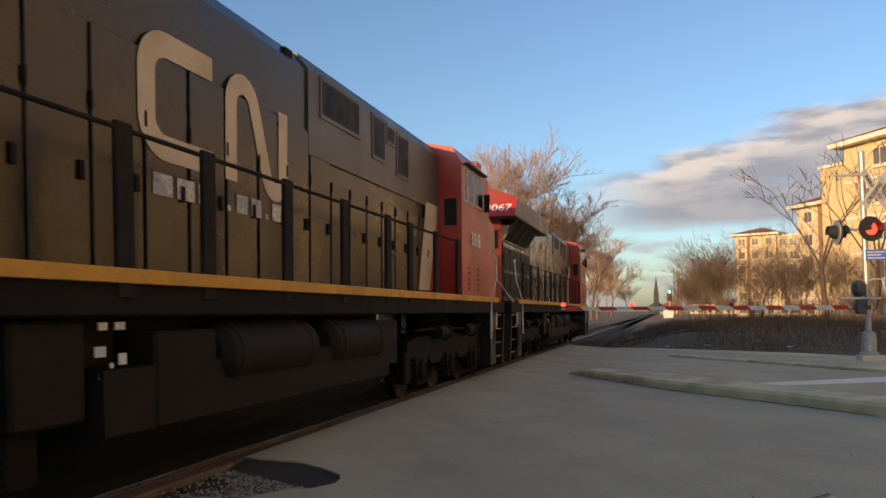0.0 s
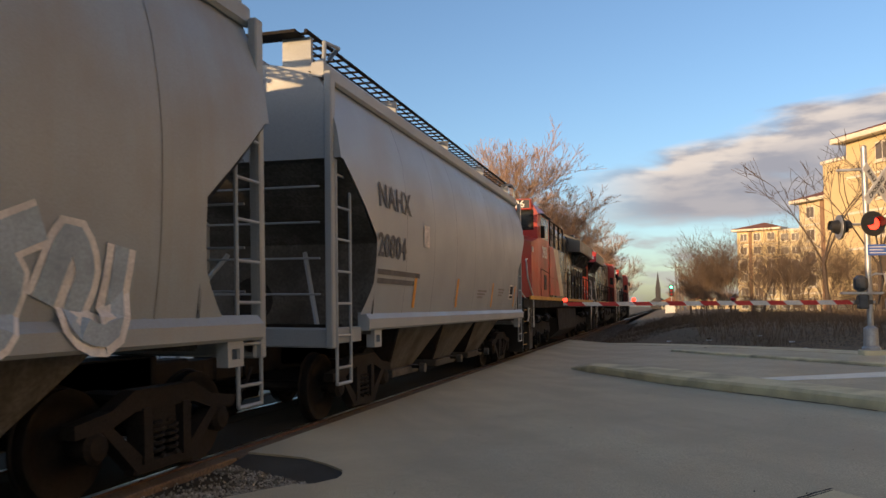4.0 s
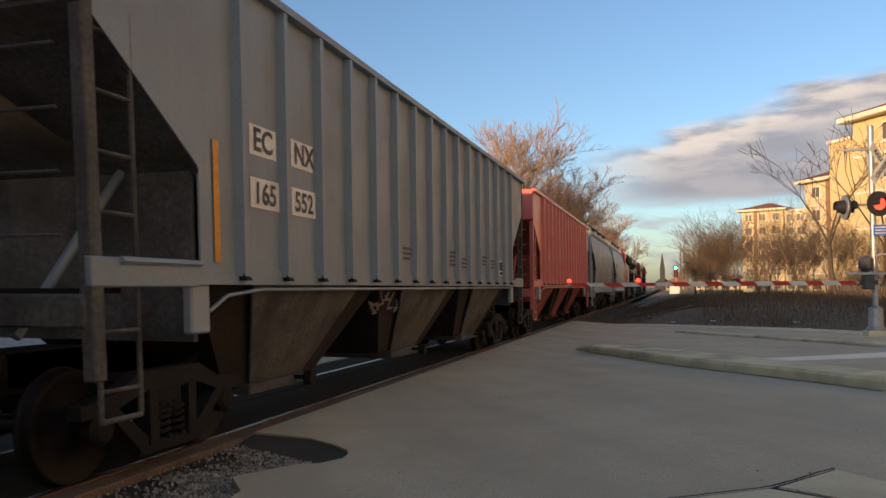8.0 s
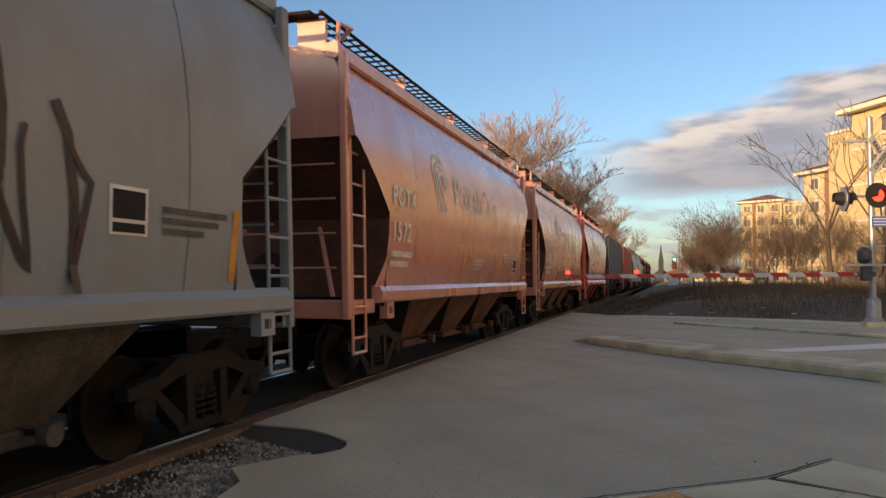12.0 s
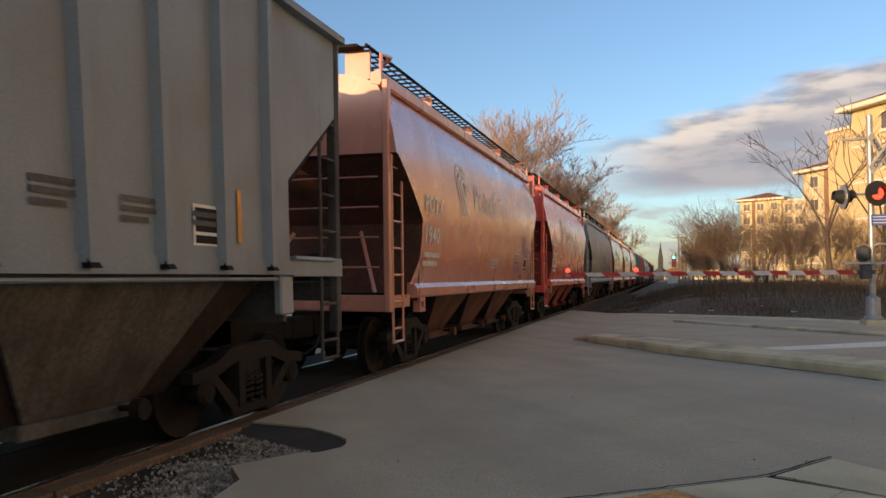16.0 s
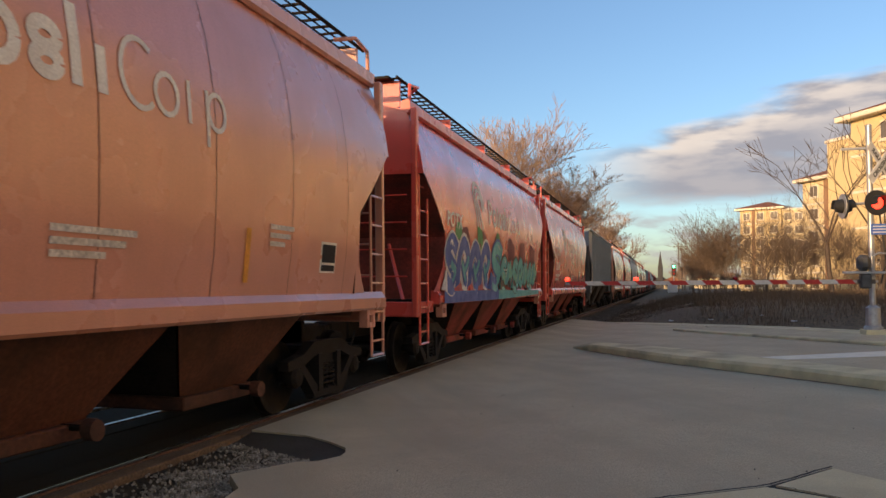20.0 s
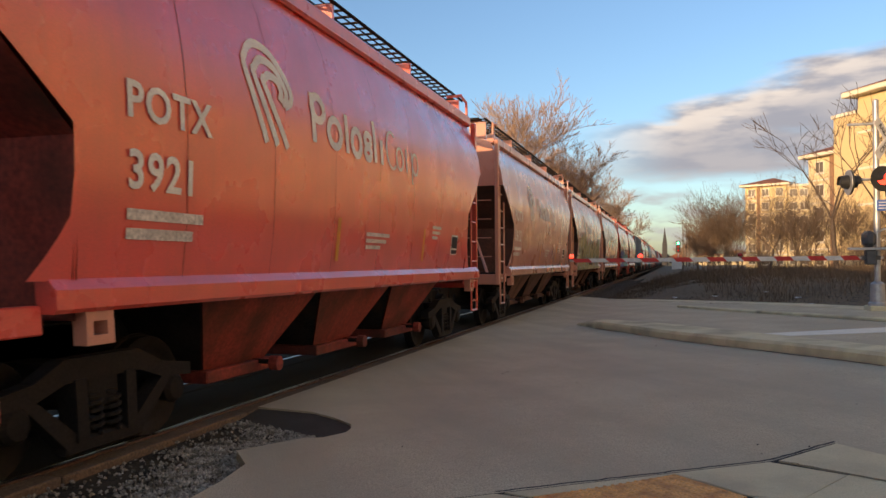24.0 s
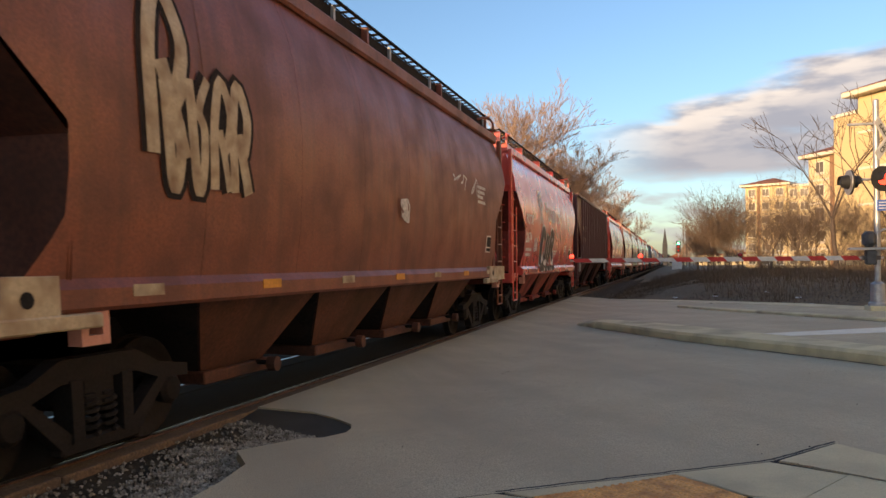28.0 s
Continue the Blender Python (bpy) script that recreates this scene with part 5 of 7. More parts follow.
        part("eave_rail", Shape().prism([(sx * x, z) for x, z in ((1.16, 4.46), (1.30, 4.43), (1.33, 4.47), (1.33, 4.62), (1.29, 4.66), (1.16, 4.62))], E(-1) - 0.02, E(1) + 0.02), rail_m or mat_, car, "rounded roof edge rail")
        for q in (-1, 1):
            y = q * (half - 0.45)
            pad = Shape()
            for a0, a1, b0, b1 in ((-0.14, -0.07, 1.0, 1.24), (0.07, 0.14, 1.0, 1.24), (-0.07, 0.07, 1.0, 1.07), (-0.07, 0.07, 1.17, 1.24)):
                pad.box(sx * 1.42 - 0.06, sx * 1.42 + 0.06, y + a0, y + a1, b0, b1)
            part("jacking_pad", pad, hop_white if mat_ in (hop_white, hop_grey) else gloss_tan, car, "square jacking bracket with a hole")
    # discharge hoppers
    room = 2 * (half - 2.0)
    for i in range(bays):
        y0 = -room / 2 + room * i / bays
        y1 = y0 + room / bays
        ym = (y0 + y1) / 2
        hb = (y1 - y0) * 0.24
        v = [(-1.28, y0, 1.3), (1.28, y0, 1.3), (1.28, y1, 1.3), (-1.28, y1, 1.3), (-0.82, ym - hb, 0.48), (0.82, ym - hb, 0.48), (0.82, ym + hb, 0.48), (-0.82, ym + hb, 0.48)]
        # dark paint copy: grime, with underfloor shade in the colour
        h_ = part("discharge_hopper", Shape().add([v[k] for k in (1, 2, 6, 5)] + [(x - 0.03, y, z) for x, y, z in (v[1], v[2], v[6], v[5])], [(0, 1, 2, 3), (7, 6, 5, 4), (0, 4, 5, 1), (1, 5, 6, 2), (2, 6, 7, 3), (3, 7, 4, 0)]), DIRT_SHADE.get(mat_.name, shade_contour), car, "grimy funnel-shaped discharge hopper")
        # down-facing slopes get their shade from a near-black colour
        part("hopper_slope", Shape().add(v, [(0, 1, 5, 4), (2, 3, 7, 6), (4, 5, 6, 7), (3, 0, 4, 7)]), shade_contour, h_, "inner slopes, coloured near-black for their shade")
        g = part("outlet_gate", Shape().box(-0.92, 0.92, ym - hb - 0.08, ym + hb + 0.08, 0.36, 0.49, 0.015), DIRT_SHADE.get(mat_.name, shade_contour), car, "outlet gate frame")
        part("gate_shaft", Shape().tube([(-1.12, ym + 0.35, 0.47), (1.12, ym + 0.35, 0.47)], 0.03, 6), grime, g)
        for sx in (-1, 1):
            part("gate_socket", Shape().lathe([(0.045, 0), (0.085, 0.0), (0.085, 0.1), (0.045, 0.1)], (sx * 1.12 - 0.05, ym + 0.35, 0.46), "x", 12), DIRT_SHADE.get(mat_.name, shade_contour), g)
    part("centre_sill", Shape().box(-0.2, 0.2, -half, half, 0.75, 1.05), under, car)
    # roof: trough hatches and a grated walkway
    wz = 5.06 if raised_walk else 5.01
    for i in range(4 if bays == 3 else 5):
        k = 4 if bays == 3 else 5
        y = E(-1) + 2 * end * (i + 0.5) / k
        part("roof_hatch", Shape().box(-0.32, 0.32, y - end / k * 0.86, y + end / k * 0.86, 4.66, 4.84, 0.03), mat_, car)
    for sx in (-1, 1):
        w = walk_m or grime
        board = part("running_board", Shape().tube([(sx * 1.13, E(-1) - 0.1, wz), (sx * 1.13, E(1) + 0.1, wz)], 0.026, 6).tube([(sx * 0.70, E(-1) - 0.1, wz), (sx * 0.70, E(1) + 0.1, wz)], 0.02, 6).tube([(sx * 0.99, E(-1) - 0.1, wz), (sx * 0.99, E(1) + 0.1, wz)], 0.012, 4).tube([(sx * 0.85, E(-1) - 0.1, wz), (sx * 0.85, E(1) + 0.1, wz)], 0.012, 4), w, car, "grated roof walkway")
        m_ = int(end * 2 / 0.55)
        bars = Shape()
        for i in range(m_ * 2 + 1):
            y = E(-1) + i * 0.275
            bars.box(sx * 0.915 - 0.21, sx * 0.915 + 0.21, y - 0.02, y + 0.02, wz - 0.012, wz + 0.012)
        part("tread_bars", bars, w, board)["kind"] = "stuff"
        for i in range(5):
            y = E(-1) + 0.1 + (2 * end - 0.2) * i / 4
            part("walk_bracket", Shape().box(sx * 0.915 - 0.2, sx * 0.915 + 0.2, y - 0.03, y + 0.03, 4.55, wz - 0.02), mat_, car)
        for q in (-1, 1):
            part("roof_grab", Shape().tube([(sx * 1.28, E(q) - q * 0.1, 4.60), (sx * 1.28, E(q) - q * 0.12, 4.92), (sx * 1.28, E(q) - q * 0.55, 4.98), (sx * 1.05, E(q) - q * 0.75, 4.92)], 0.03, 6), rail_m or mat_, car)
    for q in (-1, 1):
        part("end_walkway", Shape().box(-1.0, 1.0, E(q) - 0.14, E(q) + 0.14, wz - 0.02, wz + 0.02), walk_m or grime, car)
    car["half"] = half
    return car


def rib_hopper(label, mat_, half, first=-6.35, pitch=0.862, bays=3):
    """Covered hopper with flat sides and outside posts."""
    car = base("ribbed_hopper_car", label, "hopper car", "covered hopper cars")
    end, top, sill, w = half, 4.50, 1.70, 1.47
    cut = 1.35
    end_m = dirt_shade_grey if mat_ is rib_grey else mat_
    for sx in (-1, 1):
        e2 = end - cut
        o = [(-end, top), (end, top), (end, 3.62), (e2, 2.62), (e2, sill), (-e2, sill), (-e2, 2.62), (-end, 3.62)]
        s = Shape()
        for x in (w, w - 0.02):
            s.v += [(sx * x, y, z) for y, z in o]
        m = len(o)
        f = [(7, 2, 1, 0), (6, 3, 2, 7), (5, 4, 3, 6)]
        s.f += [q[::sx] for q in f] + [tuple(i + m for i in q)[::-sx] for q in f] + [(i, (i + 1) % m, (i + 1) % m + m, i + m) for i in range(m)]
        side = part("side_sheet", s, mat_, car, "flat steel side sheet")
        prof = [(0, -0.075), (0.085, -0.04), (0.085, 0.04), (0, 0.075)]
        rib = cached("rib|%s%d" % (mat_.name, sx), lambda: Shape().prism([(sx * x, y) for x, y in prof], sill - 0.02, top, "z"), mat_)
        foot = cached("rib_foot|%s%d" % (mat_.name, sx), lambda: Shape().prism([(0.0, sill - 0.06), (sx * 0.11, sill - 0.06), (sx * 0.03, sill + 0.06), (0, sill + 0.06)], -0.05, 0.05), grime)
        for i in range(16):
            y = first + pitch * i
            part("rib", rib, mat_, side, at=pose(sx * w, y, 0))
            part("rib_foot", foot, grime, side, at=pose(sx * w, y, 0))
        part("top_chord", Shape().prism([(sx * x, z) for x, z in ((w - 0.05, top - 0.05), (w + 0.10, top - 0.05), (w + 0.10, top + 0.03), (w - 0.05, top + 0.06))], -end, end), mat_, car)
        part("side_sill", Shape().prism([(sx * x, z) for x, z in ((1.40, sill - 0.10), (1.49, sill - 0.10), (1.49, sill + 0.05), (1.40, sill + 0.05))], -end + 0.2, end - 0.2), mat_, car)
        part("train_pipe", Shape().tube([(sx * 1.44, -end + 1.5, sill - 0.34), (sx * 1.44, -end + 1.8, sill - 0.20), (sx * 1.45, -end + 2.4, sill - 0.145), (sx * 1.45, end - 1.6, sill - 0.145)], 0.02, 6), mat_, car, "pipe along the foot of the side")
        for q in (-1, 1):
            e = q * end
            part("end_post", Shape().box(sx * 1.42 - 0.06, sx * 1.42 + 0.06, e - q * 0.08 - 0.06, e - q * 0.08 + 0.06, 0.9, top, 0.012), end_m, car)
            y = q * (end - cut - 0.02)
            part("bolster_plate", Shape().box(sx * 1.40 - 0.05, sx * 1.40 + 0.05, y - 0.14, y + 0.14, 1.17, sill - 0.09, 0.02), hop_white, car, "pale stencilled bolster plate")
            part("handhold", Shape().tube([(sx * 1.5, e - q * 0.3, 1.78), (sx * 1.5, e - q * 1.3, 1.78)], 0.03, 6), mat_, car)
            part("side_step", Shape().box(sx * 1.46 - 0.03, sx * 1.46 + 0.03, min(e, e - q * 1.3), max(e, e - q * 1.3), sill - 0.12, sill + 0.10, 0.01), mat_, car)
    part("roof", Shape().prism([(w, top), (0.4, top + 0.17), (-0.4, top + 0.17), (-w, top), (-w + 0.05, top - 0.04), (w - 0.05, top - 0.04)], -end, end), mat_, car)
    for q in (-1, 1):
        e = q * end
        part("end_sheet", Shape().box(-w, w, e - 0.02, e + 0.02, 3.62, top), mat_, car)
        # darker colour on the slope sheet stands for the recess shade
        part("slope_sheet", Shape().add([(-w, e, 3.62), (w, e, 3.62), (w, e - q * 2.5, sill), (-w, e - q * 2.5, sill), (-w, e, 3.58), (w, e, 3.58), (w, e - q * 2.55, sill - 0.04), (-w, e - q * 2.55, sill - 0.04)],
                                        [(0, 1, 2, 3), (7, 6, 5, 4), (0, 4, 5, 1)]), DIRT_SHADE.get(mat_.name, mat_), car, "sloping end sheet, the shade of its recess put in the colour")
        part("bulkhead", Shape().box(-1.4, 1.4, e - q * cut - 0.03, e - q * cut + 0.03, 1.1, 2.6), DIRT_SHADE.get(mat_.name, mat_), car)
        for sx in (-1, 1):
            part("slope_brace", Shape().tube([(sx * 0.7, e - q * 0.1, 1.2), (sx * 0.7, e - q * 1.4, 2.7)], 0.04, 6), mat_, car)
        end_gear(car, half, q, end_m, sill, end, q < 0, 0.31)
        freight_truck(car, q * (end - 1.45))
        part("roof_grab", Shape().tube([(1.2, e, top + 0.02), (1.2, e, top + 0.28), (0.6, e, top + 0.32)], 0.025, 6), grime, car)
    room = 2 * (end - 1.5)
    ends = [-room / 2 + room * i / bays for i in range(bays + 1)]
    for i in range(bays):
        y0, y1 = ends[i], ends[i + 1]
        ym = (y0 + y1) / 2
        hb = (y1 - y0) * 0.24
        v = [(-1.30, y0, sill - 0.05), (1.30, y0, sill - 0.05), (1.30, y1, sill - 0.05), (-1.30, y1, sill - 0.05), (-0.82, ym - hb, 0.5), (0.82, ym - hb, 0.5), (0.82, ym + hb, 0.5), (-0.82, ym + hb, 0.5)]
        face = [(1.40, ym - 1.42, sill - 0.05), (1.40, ym + 1.42, sill - 0.05), (0.86, ym + 0.62, 0.5), (0.86, ym - 0.62, 0.5)]
        # face in the dark paint copy: grime plus underfloor shade as colour
        h_ = part("discharge_hopper", Shape().add(face + [(x - 0.03, y, z) for x, y, z in face], [(0, 1, 2, 3), (7, 6, 5, 4), (0, 4, 5, 1), (1, 5, 6, 2), (2, 6, 7, 3), (3, 7, 4, 0)]), DIRT_SHADE.get(mat_.name, shade_contour), car, "grimy funnel-shaped discharge hopper")
        # shade between the bays is painted on as near-black slopes
        part("hopper_slope", Shape().add(v, [(0, 1, 5, 4), (2, 3, 7, 6), (4, 5, 6, 7), (3, 0, 4, 7), (1, 2, 6, 5)]), shade_contour, h_, "inner slopes, coloured near-black for their shade")
        g = part("outlet_gate", Shape().box(-0.92, 0.92, ym - 0.72, ym + 0.72, 0.38, 0.50, 0.015), dirt_shade_red if mat_ is rib_brown else DIRT_SHADE.get(mat_.name, shade_contour), car, "outlet gate frame")
        part("gate_shaft", Shape().tube([(-1.12, ym + 0.35, 0.47), (1.12, ym + 0.35, 0.47)], 0.03, 6), grime, g)
        for sx in (-1, 1):
            part("gate_socket", Shape().lathe([(0.05, 0), (0.09, 0.0), (0.09, 0.1), (0.05, 0.1)], (sx * 1.12 - 0.05, ym + 0.35, 0.47), "x", 12), grime, g)
    part("centre_sill", Shape().box(-0.2, 0.2, -half + 0.5, half - 0.5, 0.75, 1.05), under, car)
    for i in range(5):
        y = -end + 2 * end * (i + 0.5) / 5
        part("roof_hatch", Shape().box(-0.32, 0.32, y - end * 0.17, y + end * 0.17, top + 0.16, top + 0.27, 0.03), mat_, car)
    for sx in (-1, 1):
        board = part("running_board", Shape().tube([(sx * 0.95, -end - 0.1, top + 0.20), (sx * 0.95, end + 0.1, top + 0.20)], 0.02, 6).tube([(sx * 0.55, -end - 0.1, top + 0.20), (sx * 0.55, end + 0.1, top + 0.20)], 0.02, 6), grime, car, "grated roof walkway")
        bars = Shape()
        for i in range(int(2 * end / 0.4) + 1):
            y = -end + i * 0.4
            bars.box(sx * 0.75 - 0.21, sx * 0.75 + 0.21, y - 0.02, y + 0.02, top + 0.188, top + 0.212)
        part("tread_bars", bars, grime, board)["kind"] = "stuff"
    car["half"] = half
    return car

def loco_truck(loco, y):
    t = part("truck", cached("truck|locobolster", lambda: Shape().box(-1.0, 1.0, -0.35, 0.35, 0.75, 1.1, 0.04), loco_frame), loco_frame, loco, "cast steel three-axle truck", at=pose(0, y, 0))
    r, sp = 0.535, 2.0

    def frame_():
        s = Shape()
        x0, x1 = 0.98, 1.16
        s.prism([(-2.75, 0.80), (-2.75, 1.02), (-2.2, 1.10), (2.2, 1.10), (2.75, 1.02), (2.75, 0.80), (2.3, 0.72), (-2.3, 0.72)], x0, x1, "x")
        for k in (-1, 0, 1):
            c = k * sp
            s.prism([(c - 0.36, 0.75), (c + 0.36, 0.75), (c + 0.24, 0.26), (c - 0.24, 0.26)], x0 - 0.02, x1 + 0.02, "x")
        for k in (-1, 1):
            s.prism([(k * 1.0 - 0.55, 0.76), (k * 1.0 + 0.55, 0.76), (k * 1.0 + 0.3, 0.58), (k * 1.0 - 0.3, 0.58)], x0, x1, "x")
            s.box(x0, x1, k * 2.7 - 0.16, k * 2.7 + 0.16, 0.32, 0.85, 0.03)
        return s

    f = cached("side_frame|l", frame_, loco_frame)
    box_ = cached("journal_box|l", lambda: Shape().lathe([(0.20, -0.06), (0.20, 0.03), (0.15, 0.06), (0.14, 0.03), (0.0, 0.03)], (0, 0, 0), "x", 18), loco_frame)
    cyl = cached("brake_cylinder|l", lambda: Shape().lathe([(0.0, -0.3), (0.12, -0.28), (0.13, 0.2), (0.16, 0.22), (0.16, 0.28), (0.0, 0.3)], (0, 0, 0), "y", 16), loco_frame)
    spr = cached("spring|l", lambda: coil(0.10, 0.36, 0.74, 5), loco_frame)
    for sx in (-1, 1):
        o = part("side_frame", f, loco_frame, t, at=pose(0, 0, 0, 0, 0, 0 if sx > 0 else 180))
        for k in (-1, 0, 1):
            part("journal_box", box_, loco_frame, o, at=pose(1.2, k * sp, 0.5))
            for d in (-0.46, 0.46):
                part("spring", spr, loco_frame, o, at=pose(1.07, k * sp + d, 0))
        for k in (-1, 1):
            part("brake_cylinder", cyl, loco_frame, o, at=pose(1.28, k * 1.05, 1.16))
        part("brake_pipe", Shape().tube([(1.24, -2.6, 1.22), (1.26, -1.0, 1.24), (1.24, 0.6, 1.2), (1.24, 2.5, 1.24)], 0.022, 6), loco_frame, o)
    w = cached("wheelset|l", lambda: wheel_shape(r, 1.1), wheel_m, True)
    for k in (-1, 0, 1):
        part("wheelset", w, wheel_m, t, at=pose(0, k * sp, r))["roll"] = r
    return t


def locomotive(label, number, near, red_rear=True):
    """Six-axle diesel: cab and nose at +y, radiator wings at -y. near: the flank (+1 or -1) that faces the road."""
    c = base("locomotive", label, "locomotive", "locomotives")
    fx, tail = (1.2, 0.0) if near > 0 else (0.1, 0.43)      # cab set forward, hood drawn out behind
    P, R = (11.4, 10.75) if near > 0 else (10.8, 11.75)            # front and rear ends of the frame
    part("underframe", Shape().box(-1.45, 1.45, -R, P, 1.52, 1.80, 0.02), loco_frame, c)
    for sx in (-1, 1):
        part("sill_stripe", Shape().box(sx * 1.46, sx * 1.50, -R + 0.9, P - 0.9, 1.775, 1.89, 0.006), yellow_sill, c, "yellow sill stripe")
        part("walkway", Shape().box(sx * 0.96, sx * 1.46, -R + 0.9, P - 0.9, 1.80, 1.84), grime, c)
    # long hood
    H0, H1, hw, top = (-9.65 if near > 0 else -10.5), 5.75 + fx, 0.95, 4.92
    hood = part("long_hood", Shape().prism([(-hw, 1.72), (hw, 1.72), (hw, top - 0.22), (hw - 0.16, top), (-hw + 0.16, top), (-hw, top - 0.22)], H0, H1), loco_black, c, "sooty black engine hood")
    upper = part("upper_hood", Shape().prism([(-hw - 0.03, 3.6), (hw + 0.03, 3.6), (hw + 0.03, top - 0.2), (hw - 0.14, top + 0.03), (-hw + 0.14, top + 0.03), (-hw - 0.03, top - 0.2)], 1.0, H1), loco_grey, c, "dusty grey blower cabinet")
    for sx in (-1, 1):
        for i in range(17 if near > 0 else 16):
            y = -4.9 + 0.66 * i
            d = part("hood_door", Shape().box(sx * hw, sx * (hw + 0.025), y + 0.03, y + 0.63, 1.86, (3.9 if y < 1.2 else 3.35), 0.008), loco_black, hood)
            part("latch", Shape().box(sx * (hw + 0.025), sx * (hw + 0.05), y + 0.52, y + 0.57, 2.6, 2.75), grime, d)
            part("hinge", Shape().box(sx * (hw + 0.02), sx * (hw + 0.04), y + 0.0, y + 0.03, 3.2, 3.34), grime, d)
        for y0, y1, z0, z1 in ((1.4, 2.68, 4.22, 4.68), (3.3, 3.78, 4.05, 4.66), (3.95, 4.25, 4.42, 4.64), (4.45, 5.0, 3.95, 4.62)):
            part("intake_screen", Shape().box(sx * (hw + 0.03), sx * (hw + 0.05), y0, y1, z0, z1), screen_m, upper, "dark air intake screen")
            part("screen_frame", Shape().box(sx * (hw + 0.028), sx * (hw + 0.045), y0 - 0.06, y1 + 0.06, z0 - 0.06, z1 + 0.06), loco_grey, upper)
        # engine doors below the radiators, with dark grilles
        for i in range(5):
            y = H0 + 0.1 + (0.92 + tail / 2.6) * i
            d = part("grille_door", Shape().box(sx * hw, sx * (hw + 0.03), y + 0.04, y + 0.9, 1.86, 3.55, 0.01), loco_black, hood)
            for z0, z1 in ((2.0, 2.66), (2.76, 3.42)):
                part("grille", Shape().box(sx * (hw + 0.03), sx * (hw + 0.045), y + 0.14, y + 0.8, z0, z1), screen_m, d)
    # radiator section with overhanging wings
    wing = [(-1.48, 4.18), (1.48, 4.18), (1.50, 4.22), (1.50, 4.74), (0.9, 4.99), (0.12, 5.30), (-0.12, 5.30), (-0.9, 4.99), (-1.50, 4.74), (-1.50, 4.22)]
    W = -10.52 - tail
    raked = lambda z, d=0.0: W + d + 0.85 * (z - 4.15)
    box = Shape().prism(wing, 0, -4.3)
    box.v = [(x, raked(z, 0.06) if y == 0 else y, z) for x, y, z in box.v]
    rad = part("radiator_wing", box, loco_grey, c, "dusty grey overhanging radiator roof")
    core = part("radiator_core", Shape().prism([(-hw, 3.6), (hw, 3.6), (1.38, 4.20), (-1.38, 4.20)], H0 + 0.01, -5.75), loco_black, c)
    part("core_ledge", Shape().box(-hw - 0.06, hw + 0.06, H0 + 0.01, -5.75, 3.55, 3.62, 0.01), loco_grey, core)
    for sx in (-1, 1):
        for i in range(4):
            y = H0 + 0.02 + (0.97 + tail / 2.2) * i
            q = [(sx * 1.0, 3.66), (sx * 1.37, 4.19), (sx * 1.39, 4.17), (sx * 1.02, 3.64)]
            part("radiator_screen", Shape().prism(q, y + 0.06, y + 0.98), screen_m, core, "dark radiator screen")
            b_ = [(sx * 0.99, 3.64), (sx * 1.38, 4.20), (sx * 1.43, 4.17), (sx * 1.04, 3.61)]
            part("core_bar", Shape().prism(b_, y - 0.03, y + 0.03), loco_grey, core)
    for y0, y1, z in ((-7.9, -7.0, 5.12), (-5.9, -5.2, 5.10)):
        part("radiator_fan", Shape().box(-1.1, 1.1, y0, y1, 4.95, z, 0.06), loco_black, rad)
    rear_m = loco_red if red_rear else loco_black
    face = Shape().prism([(x * 1.004, z + (0.004 if z > 4.5 else -0.004)) for x, z in wing], 0, 1)
    face.v = [(x, raked(z, 0.06 * y - 0.002), z) for x, y, z in face.v]
    part("rear_panel", face, rear_m, c, "red raked number panel")
    B = H0 - 0.39
    wall = part("rear_wall", Shape().prism([(-hw, H0), (-0.36, B), (0.36, B), (hw, H0)], 1.74, 4.175, "z"), rear_m, c, "red three-sided rear end of the hood")
    part("rear_door", Shape().box(-0.3, 0.3, B - 0.04, B, 1.82, 3.45, 0.01), rear_m, wall)
    part("door_window", Shape().box(-0.2, 0.2, B - 0.05, B - 0.04, 2.85, 3.35, 0.01), window_dark, wall)
    for sx in (-1, 1):
        a_, b_, n_ = Vector((sx * 0.36, B, 0)), Vector((sx * hw, H0, 0)), Vector((sx * 0.55, -0.83, 0))
        for nm, u0, u1, z0, z1, d_, m_ in (("rear_grille_frame", 0.12, 0.92, 3.28, 3.92, 0.012, rear_m), ("rear_grille", 0.18, 0.86, 3.33, 3.87, 0.02, screen_m)):
            q = [a_.lerp(b_, u) + n_ * d for u, d in ((u0, 0.0), (u1, 0.0), (u1, d_), (u0, d_))]
            part(nm, Shape().prism([(p_.x, p_.y) for p_ in q], z0, z1, "z"), m_, wall)
        g_ = a_.lerp(b_, 0.3) + n_ * 0.05
        part("grab_iron", Shape().tube([(g_.x, g_.y + 0.04, 2.25), (g_.x, g_.y, 2.28), (g_.x, g_.y, 3.02), (g_.x, g_.y + 0.04, 3.05)], 0.014, 6), rail_white, wall)
    part("headlight_plate", Shape().box(-0.28, 0.28, B - 0.06, B, 3.84, 4.12, 0.03), letter_white, wall, "cream headlight plate")
    for x in (-0.13, 0.13):
        part("rear_headlight", Shape().lathe([(0.0, -0.04), (0.10, -0.03), (0.11, 0.05)], (x, B - 0.07, 3.98), "y", 14), lamp_glass, wall, smooth=True)
